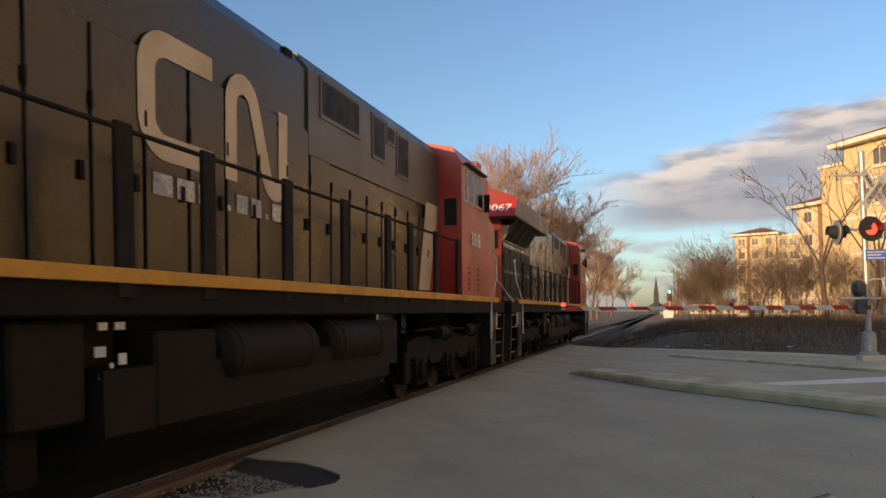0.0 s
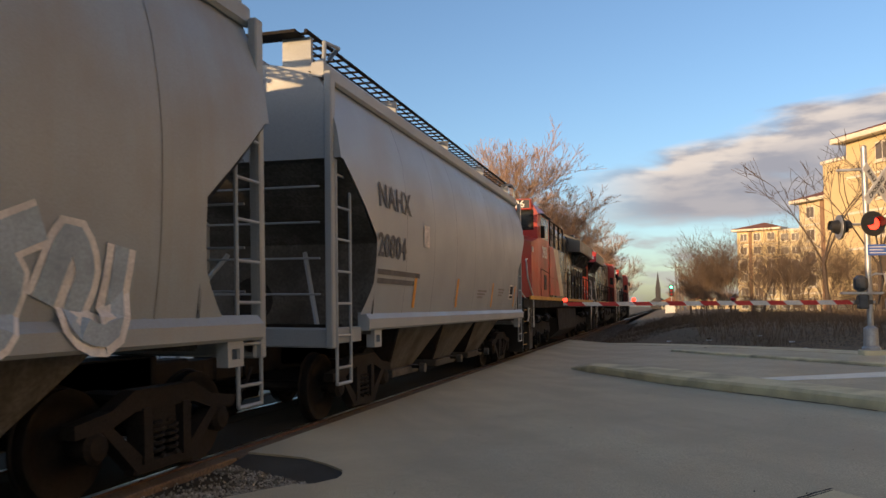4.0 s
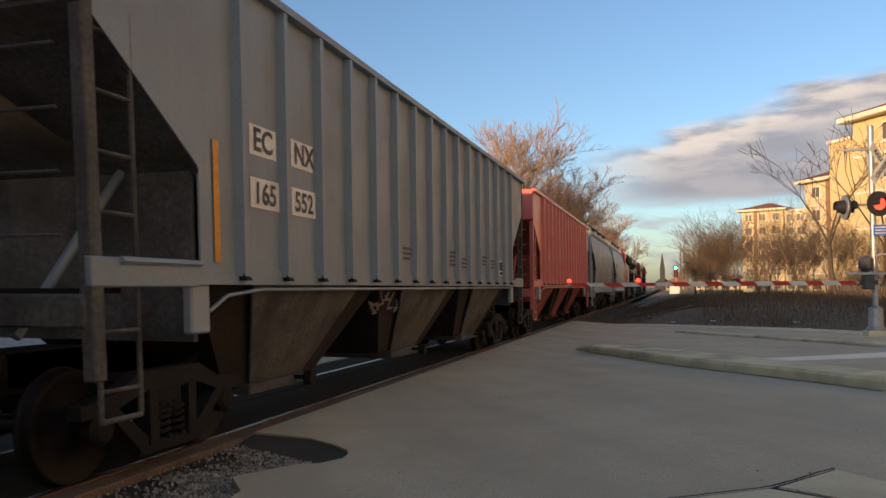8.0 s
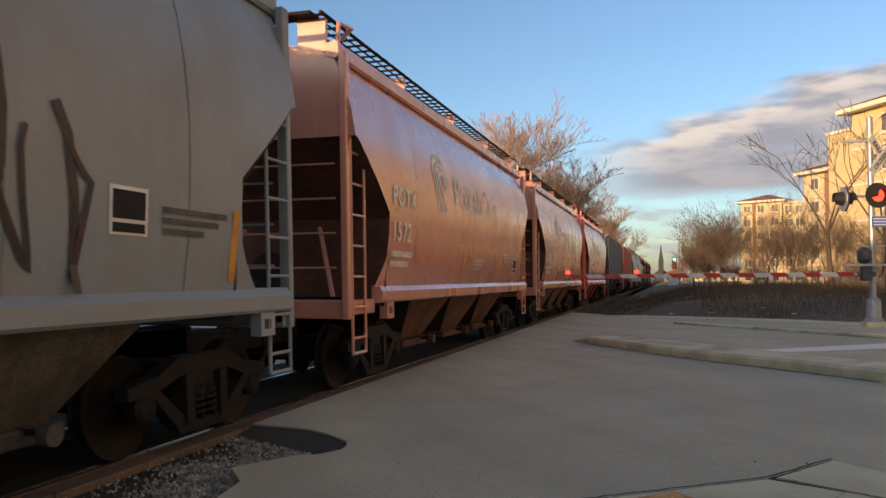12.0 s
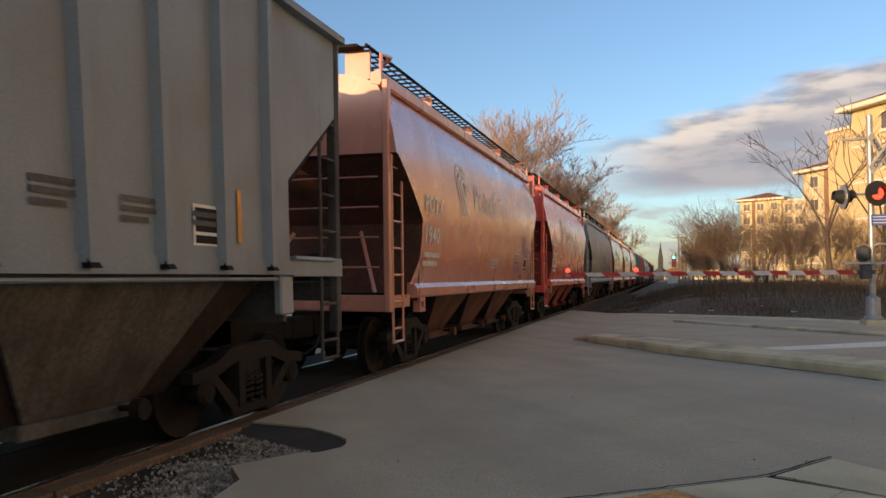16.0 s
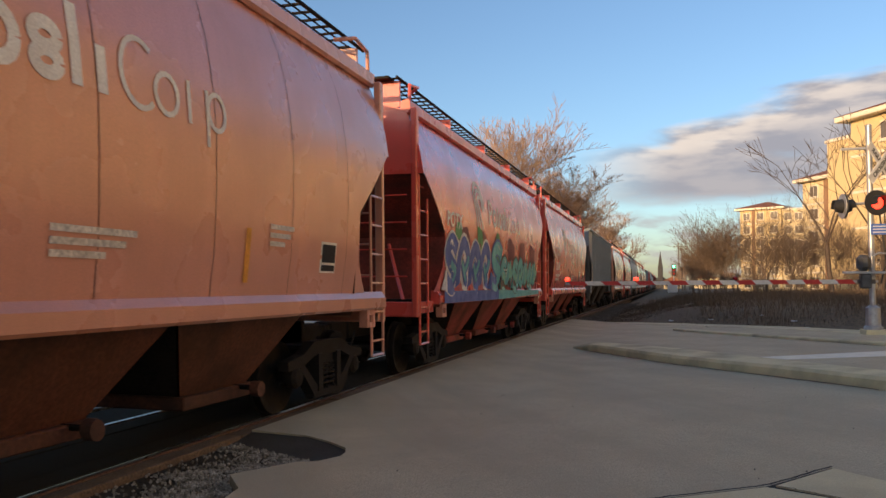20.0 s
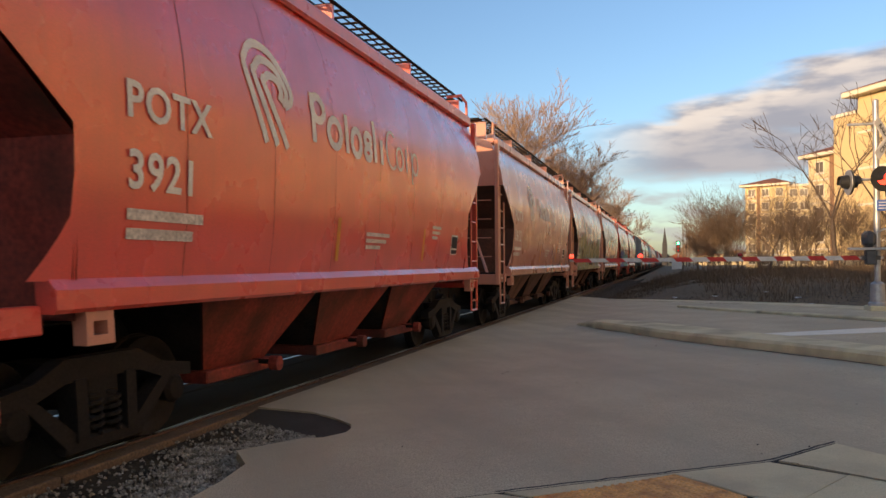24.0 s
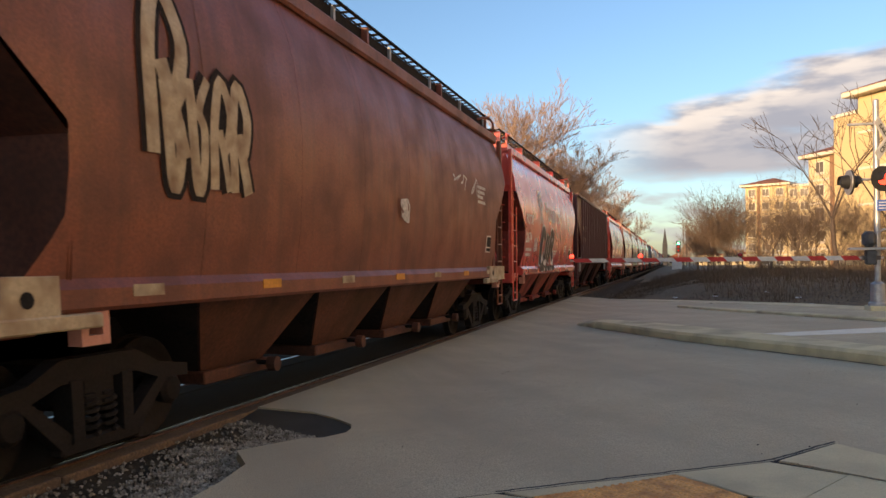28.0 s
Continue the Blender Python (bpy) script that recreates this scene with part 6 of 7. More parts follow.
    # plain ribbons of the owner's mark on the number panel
    for pts in ([(-0.36, 4.94), (-0.72, 4.94), (-0.82, 4.86), (-0.78, 4.60), (-0.68, 4.52), (-0.3, 4.52)], [(-0.22, 4.50), (-0.26, 4.84), (-0.16, 4.93), (0.04, 4.56), (0.14, 4.53), (0.16, 4.96)]):
        part("mark_ribbon", Shape().tube([(x, raked(z, -0.004), z) for x, z in pts], 0.036, 4), letter_white, c)
    # cab and nose
    C0, C1 = 5.75 + fx, 8.25 + fx
    cab_o = [(-1.48, 1.82), (1.48, 1.82), (1.48, 4.60), (1.28, 4.92), (0.5, 5.06), (-0.5, 5.06), (-1.28, 4.92), (-1.48, 4.60)]
    cab = part("cab", Shape().prism(cab_o, C0, C1), loco_red, c, "red driver's cab")
    nose = Shape()
    nose.add([(-1.48, C1, 1.82), (1.48, C1, 1.82), (1.48, C1, 3.74), (-1.48, C1, 3.74), (-1.44, 9.2 + fx, 1.82), (1.44, 9.2 + fx, 1.82), (1.42, 9.15 + fx, 3.57), (-1.42, 9.15 + fx, 3.57),
              (-0.45, 9.72 + fx, 1.82), (0.45, 9.72 + fx, 1.82), (0.45, 9.66 + fx, 3.80), (-0.45, 9.66 + fx, 3.80), (0.45, C1, 4.02), (-0.45, C1, 4.02)],
             [(1, 5, 6, 2), (0, 3, 7, 4), (5, 9, 10, 6), (4, 7, 11, 8), (8, 11, 10, 9), (2, 6, 10, 12), (3, 13, 11, 7), (13, 12, 10, 11), (0, 4, 8, 9, 5, 1), (0, 1, 2, 12, 13, 3)])
    part("nose", nose, loco_red, c, "red sloping nose")
    part("nose_door", Shape().box(-0.35, 0.35, 9.66 + fx, 9.77 + fx, 1.78, 3.1, 0.02), loco_red, c)
    part("headlight_housing", Shape().box(-0.2, 0.2, 9.66 + fx, 9.80 + fx, 2.98, 3.56, 0.03), under, c, "black headlight housing")
    for z in (3.12, 3.42):
        part("headlight", Shape().lathe([(0.0, 0.05), (0.11, 0.04), (0.12, -0.02)], (0, 9.80 + fx, z), "y", 14), lamp_glass, c, smooth=True)
    for x in (-0.8, 0.8):
        board = part("number_board", Shape().box(x - 0.5, x + 0.5, C1 - 0.3, C1 + 0.08, 4.68, 5.04, 0.03), loco_red, c, "red number board with black face")
        face = part("number_board_face", Shape().box(x - 0.44, x + 0.44, C1 + 0.08, C1 + 0.085, 4.73, 4.99), number_black, board)
        me = text_mesh(number, 0.32)
        me.materials.append(letter_white)
        part("lettering", me, letter_white, board, at=pose(x + 0.36, C1 + 0.09, 4.755, 90, 0, 180))
    # plain ribbon of the owner's mark across the two nose facets
    for sx in (-1, 1):
        n0, n1 = Vector((sx * 0.5, 9.695 + fx, 0)), Vector((sx * 1.38, 9.215 + fx, 0))
        pts = [(-0.02, 2.86), (0.10, 2.62), (0.24, 2.40), (0.36, 2.33), (0.46, 2.42), (0.49, 2.6), (0.49, 3.05)]
        part("mark_ribbon", Shape().tube([tuple(n0.lerp(n1, u) + Vector((0, 0, z))) for u, z in pts], 0.075, 4), letter_cream, c, "cream ribbon mark")
    for sx in (-1, 1):
        part("windscreen", Shape().box(sx * 0.10, sx * 1.30, C1 - 0.01, C1 + 0.02, 4.08, 4.62, 0.05), window_dark, cab)
        part("wiper", Shape().tube([(sx * 0.3, C1 + 0.05, 4.6), (sx * 0.75, C1 + 0.05, 4.2)], 0.012, 5), under, cab)
        part("windscreen_gasket", Shape().box(sx * 0.05, sx * 1.36, C1 - 0.02, C1 + 0.012, 4.02, 4.68, 0.05), under, cab)
        for y0, y1 in ((C0 + 0.28, C0 + 0.46), (C0 + 0.58, C0 + 1.02), (C0 + 1.12, C0 + 1.84)):
            part("side_window", Shape().box(sx * 1.475, sx * 1.49, y0, y1, 3.86, 4.53, 0.01), window_dark, cab)
            part("window_frame", Shape().box(sx * 1.47, sx * 1.486, y0 - 0.045, y1 + 0.045, 3.82, 4.57, 0.01), galv, cab)
        part("sun_shade", Shape().box(sx * 1.48, sx * 1.60, C0 + 0.2, C0 + 1.95, 4.59, 4.62, 0.01), loco_grey, cab)
        part("mirror", Shape().box(sx * 1.5, sx * 1.63, C0 + 1.93, C0 + 1.98, 3.8, 4.2, 0.01), under, cab)
        if near < 0:
            part("cab_vent", Shape().box(sx * 1.475, sx * 1.492, 6.55, 7.04, 2.12, 2.62), screen_m, cab)
            part("cab_seam", Shape().tube([(sx * 1.482, C0 + 0.02, 2.72), (sx * 1.482, C0 + 1.9, 2.80)], 0.012, 5), grime, cab)
            part("cab_seam", Shape().tube([(sx * 1.482, C0 + 1.9, 1.9), (sx * 1.482, C0 + 1.9, 2.80)], 0.010, 5), grime, cab)
            part("marker_light", Shape().box(sx * 1.43, sx * 1.47, 9.0 + fx, 9.1 + fx, 3.25, 3.42, 0.01), letter_white, c, "small cream marker lamp")
        else:
            for k in range(2):
                for i in range(5):
                    part("louvre", Shape().box(sx * 1.478, sx * 1.50, C0 + 0.55 + 0.8 * k, C0 + 1.15 + 0.8 * k, 2.0 + 0.11 * i, 2.05 + 0.11 * i), loco_red, cab)
        part("cab_door_back", Shape().box(sx * 1.05, sx * 1.44, C0 - 0.02, C0, 1.8, 3.9, 0.01), loco_red, cab)
        part("back_window", Shape().box(sx * 1.12, sx * 1.38, C0 - 0.03, C0 - 0.01, 3.3, 3.85, 0.01), window_dark, cab)
    # left flank: full-width electrical cabinet with a railed top; both flanks: slanting pale stripe
    e0 = 1.5
    part("cabinet", Shape().box(-1.47, -hw, e0, C0, 1.82, 3.72, 0.02), loco_black, c, "full-width electrical cabinet")
    for i in range(3):
        part("cabinet_door", Shape().box(-1.49, -1.47, e0 + 0.1 + i * 1.33, e0 + 1.38 + i * 1.33, 1.9, 3.45, 0.01), loco_black, c)
    part("cabinet_seam", Shape().tube([(-1.49, e0, 2.48), (-1.49, C0, 2.60)], 0.014, 5), grime, c)
    part("cabinet_rail", Shape().tube([(-1.42, e0 + 0.1, 3.7), (-1.42, e0 + 0.15, 4.65), (-1.42, C0 - 0.1, 4.65)], 0.022, 6).tube([(-1.42, e0 + 0.15, 4.2), (-1.42, C0 - 0.1, 4.2)], 0.018, 6), under, c)
    for i in range(4):
        y = e0 + 0.2 + i * 1.2
        part("cabinet_post", Shape().box(-1.45, -1.40, y - 0.07, y + 0.07, 3.7, 4.67, 0.01), under, c)
    for sx, fl in ((-1, 1.492), (1, hw + 0.027)):
        f = lambda z: fl
        lo, hi = (1.96, 3.68)
        y_hi, y_lo = (C0 - 0.95, C0 - 2.85) if sx < 0 else (C0 - 0.05, C0 - 0.75)
        side_patch(c, [(y_lo - (0.85 if sx < 0 else 0.6), lo), (y_lo + 0.10, lo), (y_hi, hi), (y_hi - (1.25 if sx < 0 else 0.8), hi)], loco_white, sx, f, "diagonal_stripe", 0.012, "slanting dirty white stripe", 9)
        side_patch(c, [(y_lo + 0.10, lo), (C0, lo), (C0, hi), (y_hi, hi)], loco_red, sx, f, "red_field", 0.010, "red paint ahead of the stripe", 9)
    mark(c, near, hw + 0.034, 0.0 if near > 0 else 0.85, 0.0 if near > 0 else -0.22)
    # steps and handrails
    for q in (-1, 1):
        for sx in (-1, 1):
            y = P - 0.5 if q > 0 else 0.5 - R
            o = lambda d: y - q * d
            st = part("step_well", Shape().box(sx * 1.0, sx * 1.43, min(o(0.5), o(1.08)), max(o(0.5), o(1.08)), 0.28, 1.72, 0.02), loco_black, c, "black side plate of the steps")
            for i in range(4):
                part("step", Shape().box(sx * 0.9, sx * 1.36, y - 0.42, y + 0.42, 0.42 + 0.34 * i, 0.45 + 0.34 * i), under, st)
                part("step_edge", Shape().box(sx * 1.36, sx * 1.375, y - 0.40, y + 0.40, 0.43 + 0.34 * i, 0.452 + 0.34 * i), yellow_sill, st, "yellow step edge")
            part("step_riser", Shape().box(sx * 0.86, sx * 0.9, y - 0.46, y + 0.46, 0.35, 1.72), under, st)
            part("end_handrail", Shape().tube([(sx * 1.46, o(1.16), 0.92), (sx * 1.46, o(1.13), 1.86), (sx * 1.43, o(0.34), 2.40), (sx * 1.40, o(0.28), 2.88), (sx * 1.36, o(0.38), 2.98), (sx * 1.36, o(0.6), 3.0)], 0.024, 8), rail_white, c, "white-painted handrail", smooth=True)
            part("end_handrail", Shape().tube([(sx * 1.40, o(0.40), 1.12), (sx * 1.43, o(0.42), 1.25), (sx * 1.42, o(0.38), 1.72), (sx * 1.25, o(0.1), 2.0), (sx * 0.8, o(-0.3), 2.7), (sx * 0.6, o(-0.36), 2.8)], 0.022, 8), rail_white, c, "white-painted handrail", smooth=True)
        part("pilot", Shape().prism([(-1.4, 0.25), (1.4, 0.25), (1.45, 1.5), (-1.45, 1.5)], (P if q > 0 else -R) - q * 0.06 - 0.05, (P if q > 0 else -R) - q * 0.06 + 0.05), loco_black, c, "black pilot plate")
        coupler(c, (P if q > 0 else -R) + q * 0.3, q)
        loco_truck(c, q * 6.55 + (0.6 if near > 0 and q > 0 else -1.1 if near < 0 and q < 0 else 0.0))
    for sx in (-1, 1):
        y0, y1 = -8.9, (C0 - 0.2 if sx > 0 else e0)
        part("handrail", Shape().tube([(sx * 1.44, y0, 2.95), (sx * 1.44, y1, 2.95)], 0.022, 8), under, c)
        n = int((y1 - y0) / 1.28)
        posts = (-8.9, -7.5, -6.0, -4.5, -3.12, -2.0, -0.48, 1.08, 2.7, 3.75, 5.2, y1) if sx == near > 0 else [y0 + (y1 - y0) * i / n for i in range(n + 1)]
        post = cached("stanchion|%d" % sx, lambda: Shape().box(sx * 1.42, sx * 1.47, -0.10, 0.10, 1.66, 3.0, 0.012), under)
        for y in posts:
            part("stanchion", post, under, c, at=pose(0, y, 0))
    # tank, reservoirs, underfloor boxes
    part("fuel_tank", Shape().prism([(-1.0, 0.32), (1.0, 0.32), (1.38, 0.62), (1.38, 1.12), (-1.38, 1.12), (-1.38, 0.62)], -3.3, 2.9), grime, c, "grimy fuel tank")
    part("tank_cover", Shape().prism([(-1.40, 0.66), (-1.36, 0.60), (-1.30, 1.46), (-1.36, 1.48)], -3.3, 2.9), grime, c)
    for y0, y1 in ((-1.75, 0.36), (0.72, 2.65)):
        for sx in (1,):
            for yb in (y0 + 0.3, y1 - 0.3):
                part("tank_strap", Shape().lathe([(0.315, yb - 0.03), (0.322, yb), (0.315, yb + 0.03)], (sx * 1.18, 0, 1.16), "y", 22), under, c)
            part("air_reservoir", Shape().lathe([(0.0, y0), (0.22, y0 + 0.04), (0.305, y0 + 0.14), (0.31, y1 - 0.14), (0.22, y1 - 0.04), (0.0, y1)], (sx * 1.18, 0, 1.16), "y", 22), grime, c, "horizontal air tank", smooth=True)
    part("tank_saddle", Shape().box(-0.98, 0.98, -4.2, 3.4, 1.06, 1.53), under, c)
    part("battery_box", Shape().box(0.9, 1.40, -2.7, -1.8, 0.6, 1.4, 0.03), grime, c)
    part("equipment_box", Shape().box(1.0, 1.38, 2.4, 3.3, 0.75, 1.42, 0.03), grime, c)
    part("equipment_box", Shape().box(0.9, 1.32, -4.1, -3.4, 0.75, 1.5, 0.03), grime, c)
    for y, z, w, h in ((-3.3, 1.42, 0.10, 0.06), (-3.12, 1.42, 0.12, 0.06), (-3.34, 1.22, 0.12, 0.08), (-3.08, 1.15, 0.09, 0.09), (-3.3, 1.05, 0.12, 0.06), (-3.18, 1.13, 0.04, 0.04)):
        part("notice_tag", Shape().box(1.33, 1.345, y, y + w, z, z + h, 0.003), gate_white, c, "small white notice")
    part("horn", Shape().tube([(0.3, 6.4, 4.8), (0.3, 6.9, 4.82)], 0.05, 8, 0.09), grime, c)
    part("exhaust", Shape().box(-0.25, 0.25, -1.2, -0.5, 4.8, 4.95, 0.03), under, c)
    for i in range(3):
        y = -3.9 + 2.2 * i
        part("lifting_lug", Shape().box(near * 0.8, near * 0.92, y, y + 0.2, 4.66, 4.86, 0.02), grime, c)
    # numbers
    if near > 0:
        side_text(c, number, C0 + 0.7, 2.95, 0.42, letter_white, near, lambda z: 1.49)
    else:
        side_text(c, number, 7.5, 3.2, 0.52, letter_white, near, lambda z: 1.49)
    back = text_mesh(number, 0.38)
    back.materials.append(letter_white)
    part("lettering", back, letter_white, c, at=pose(0.62, raked(4.34, -0.012), 4.34, 50, 0, 0))
    return c


def mark(c, sx, x, dy, dz):
    """The owner's mark as plain ribbons of cream paint, with a row of thin bars under it."""
    def ribbon(pts, w):
        s = Shape()
        n = len(pts)
        L, R = [], []
        for i, p in enumerate(pts):
            a, b = Vector(pts[max(i - 1, 0)]), Vector(pts[min(i + 1, n - 1)])
            d = (b - a).normalized()
            m_ = Vector((-d.y, d.x)) * w / 2
            L.append(Vector(p) + m_)
            R.append(Vector(p) - m_)
        s.v = [(sx * x, -1.0 + sx * u.x, u.y + dz) for u in L] + [(sx * x, -1.0 + sx * u.x, u.y + dz) for u in R]
        s.f = [(i, i + 1, n + i + 1, n + i) for i in range(n - 1)]
        part("mark_ribbon", s, letter_cream, c, "faded cream ribbon mark")

    def arc(cx, cy, r, a0, a1, k=7):
        return [(cx + r * math.cos(radians(a0 + (a1 - a0) * i / k)), cy + r * math.sin(radians(a0 + (a1 - a0) * i / k))) for i in range(k + 1)]

    u = dy - 1.25
    ribbon([(u + 1.05, 4.02)] + arc(u + 0.30, 3.74, 0.28, 90, 180) + arc(u + 0.30, 3.34, 0.28, 180, 270) + [(u + 1.05, 3.06)], 0.24)
    ribbon([(u + 1.40, 2.95)] + arc(u + 1.64, 3.80, 0.24, 180, 20) + arc(u + 2.35, 3.16, 0.20, 200, 350) + [(u + 2.55, 3.95)], 0.22)
    for i, (a, b, h) in enumerate(((0.1, 0.38, 0.2), (0.45, 0.73, 0.2), (0.8, 1.08, 0.2), (1.32, 1.38, 0.06), (1.5, 1.72, 0.2), (1.8, 2.02, 0.2), (2.12, 2.18, 0.06), (2.28, 2.5, 0.2), (2.58, 2.8, 0.2))):
        y = [-1.0 + sx * (u + a), -1.0 + sx * (u + b)]
        y.sort()
        side_patch(c, [(y[0], 2.62 + dz), (y[1], 2.62 + dz), (y[1], 2.62 + h + dz), (y[0], 2.62 + h + dz)], letter_fine, sx, lambda z: x, "print_bar", 0.0, "", 9)


# ---------------- the train ----------------
SPEED = 12.05
train = []                      # (thing, place of its centre along the track at 0 s, turned round)


def couple(car, centre, turned=False):
    car.matrix_basis = pose(TRACK, centre, 0, 0, 0, 180 if turned else 0)
    train.append((car, centre, turned))
    return car


def flat_shape(car, pts, mat_, off=0.008, flank=cyl_flank, name="marking", label=""):
    """A painted star-shaped outline of (y, z) on the near flank, following its curve."""
    cy, cz = sum(p[0] for p in pts) / len(pts), sum(p[1] for p in pts) / len(pts)
    s = Shape()
    n = len(pts)
    for k in (1.0, 0.5):
        s.v += [(flank(cz + (z - cz) * k) + off, cy + (y - cy) * k, cz + (z - cz) * k) for y, z in pts]
    s.v.append((flank(cz) + off, cy, cz))
    s.f = [(i, (i + 1) % n, n + (i + 1) % n, n + i) for i in range(n)] + [(n + i, n + (i + 1) % n, 2 * n) for i in range(n)]
    return part(name, s, mat_, car, label)


def stroke(car, pts, w, mat_, off=0.008, flank=cyl_flank, name="painted_stroke", label="", w2=None):
    """A painted line of (y, z) points on the near flank."""
    s = Shape()
    n = len(pts)
    for i, p in enumerate(pts):
        d = (Vector(pts[min(i + 1, n - 1)]) - Vector(pts[max(i - 1, 0)])).normalized()
        ww = (w + ((w2 if w2 is not None else w) - w) * i / max(1, n - 1)) / 2
        for k in (1, -1):
            y, z = p[0] - d.y * ww * k, p[1] + d.x * ww * k
            s.v.append((flank(z) + off, y, z))
    s.f = [(2 * i, 2 * i + 1, 2 * i + 3, 2 * i + 2) for i in range(n - 1)]
    return part(name, s, mat_, car, label)


def ring(y, z, ry, rz, a0=0, a1=360, k=16):
    return [(y + ry * math.cos(radians(a0 + (a1 - a0) * i / k)), z + rz * math.sin(radians(a0 + (a1 - a0) * i / k))) for i in range(k + 1)]


def bent(pts, k=4):
    """A line rounded through its points."""
    out = []
    n = len(pts)
    for i in range(n - 1):
        p0, p1, p2, p3 = (Vector(pts[max(0, min(n - 1, i + d))]) for d in (-1, 0, 1, 2))
        for j in range(k):
            t = j / k
            q = 0.5 * ((2 * p1) + (p2 - p0) * t + (2 * p0 - 5 * p1 + 4 * p2 - p3) * t * t + (3 * p1 - p0 - 3 * p2 + p3) * t ** 3)
            out.append((q.x, q.y))
    return out + [tuple(pts[-1])]


def wordmark(car, y, z, size):
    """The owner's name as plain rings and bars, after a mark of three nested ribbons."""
    for k in range(3):
        leg = [(0.34 + 0.21 * k, 0.0), (0.04 + 0.155 * k, 0.62 - 0.02 * k), (0.06 + 0.155 * k, 0.80 - 0.09 * k), (0.24 + 0.11 * k, 0.94 - 0.13 * k), (0.58 + 0.02 * k, 0.90 - 0.12 * k), (0.86 - 0.09 * k, 0.66 - 0.05 * k), (0.88 - 0.11 * k, 0.50), (0.74 - 0.05 * k, 0.42 + 0.02 * k)]
        stroke(car, bent([(y - 1.12 + a, z - 0.16 + b) for a, b in leg]), 0.085, letter_white, name="owner_mark", label="white ribbon mark")
    w, t = 0.115 * size, 0.055 * size
    bar = lambda u, a, b, ww=w: stroke(car, [(y + u, z + a * size), (y + u, z + (a + b) / 2 * size), (y + u, z + b * size)], ww, letter_white, name="name_bar")
    oval = lambda u, v, a, b, ww=w, a0=0, a1=360: stroke(car, ring(y + u, z + v * size, a, b * size, a0, a1), ww, letter_white, name="name_ring")
    bar(0.27, 0.0, 0.66)
    oval(0.40, 0.47, 0.15, 0.16)
    oval(0.82, 0.22, 0.17, 0.19)
    bar(1.17, 0.0, 0.56)
    oval(1.46, 0.20, 0.14, 0.19)
    oval(1.84, 0.31, 0.10, 0.09)
    oval(1.84, 0.11, 0.10, 0.09)
    bar(2.09, 0.0, 0.66)
    bar(2.33, 0.0, 0.40)
    oval(2.74, 0.30, 0.21, 0.31, t, 50, 310)
    oval(3.05, 0.20, 0.14, 0.19, t)
    bar(3.34, 0.0, 0.42, t)
    bar(3.60, -0.18, 0.40, t)
    oval(3.74, 0.20, 0.13, 0.19, t)


def dress_smooth(car, number):
    d = {"2218": 0.42, "3445": 0.42, "3921": 0.4, "1570": 0.2}.get(number, 0.0)
    side_text(car, "POTX", d - 5.45, 2.66, 0.38, letter_white, 1, cyl_flank, 1.1)
    side_text(car, number, d - 5.45, 2.14, 0.40, letter_white, 1, cyl_flank, 1.1)
    stencil(car, d - 5.45, 1.90, 2, 0.95, 0.085, letter_fine, 1, cyl_flank)
    stencil(car, -0.45, 1.93, 3, 0.85, 0.05, letter_fine, 1, cyl_flank)
    stencil(car, 2.4, 2.14, 3, 0.5, 0.05, letter_fine, 1, cyl_flank)
    panel(car, 3.6, 1.72, cyl_flank)
    for y in (-1.35, 1.95):
        side_patch(car, [(y, 1.60), (y + 0.09, 1.60), (y + 0.09, 2.12), (y, 2.12)], orange_strip, 1, cyl_flank, "reflector")
    m = {"2218": 0.1, "3445": -0.3, "3921": -0.3, "1570": 0.15}.get(number, 0.0)
    wordmark(car, d * 0.8 + m - 2.28, 2.92, 0.84)


def panel(car, y, z, flank):
    side_patch(car, [(y, z), (y + 0.42, z), (y + 0.42, z + 0.36), (y, z + 0.36)], letter_white, 1, flank, "consolidated_stencil", 0.006, "black and white data panel")
    side_patch(car, [(y + 0.03, z + 0.12), (y + 0.39, z + 0.12), (y + 0.39, z + 0.33), (y + 0.03, z + 0.33)], panel_black, 1, flank, "stencil_field", 0.010)
    side_patch(car, [(y + 0.03, z + 0.02), (y + 0.39, z + 0.02), (y + 0.39, z + 0.09), (y + 0.03, z + 0.09)], panel_black, 1, flank, "stencil_field", 0.010)


couple(locomotive("black and red diesel locomotive with a red cab leading the train", "3067", 1), 31.15)
couple(locomotive("dusty black diesel locomotive with red cab and cream mark", "3018", 1), 8.05)
couple(locomotive("black diesel locomotive running backwards with red cab and white stripe", "2926", -1), -15.4, True)

red = cylinder_hopper("bright red smooth-sided covered hopper car", gloss_red, 5.75)
tan = cylinder_hopper("faded salmon-orange smooth-sided covered hopper car", gloss_tan, 5.75)
reds = {}
# the last red car, unlettered, is added mostly out of view for its shade
REDS = [(-99.82, "3445"), (-160.7, "3920"), (-208.5, "2218"), (-222.3, "3940"), (-279.4, "3921"), (-311.25, "2674"), (-342.2, "")]
TANS = [(-114.2, "1570"), (-128.75, "1572"), (-175.4, "1940"), (-236.5, "1050"), (-250.8, "2810"), (-264.6, "1612")]
for tmpl, rows in ((red, REDS), (tan, TANS)):
    cars = [tmpl] + [copy_thing(tmpl, Matrix()) for _ in rows[1:]]
    for car, (s, number) in zip(cars, rows):
        if number:
            dress_smooth(car, number)
        couple(car, s)
        reds.setdefault(number, car)

nahx = couple(cylinder_hopper("light grey smooth-sided covered hopper car", hop_white, 5.9), -32.6)
c2 = couple(cylinder_hopper("grey covered hopper car with white graffiti", hop_grey, 6.6), -47.95)
grey = couple(cylinder_hopper("grey covered hopper car with black scrawled graffiti", hop_grey, 7.4, 4, raised_walk=True), -144.6)
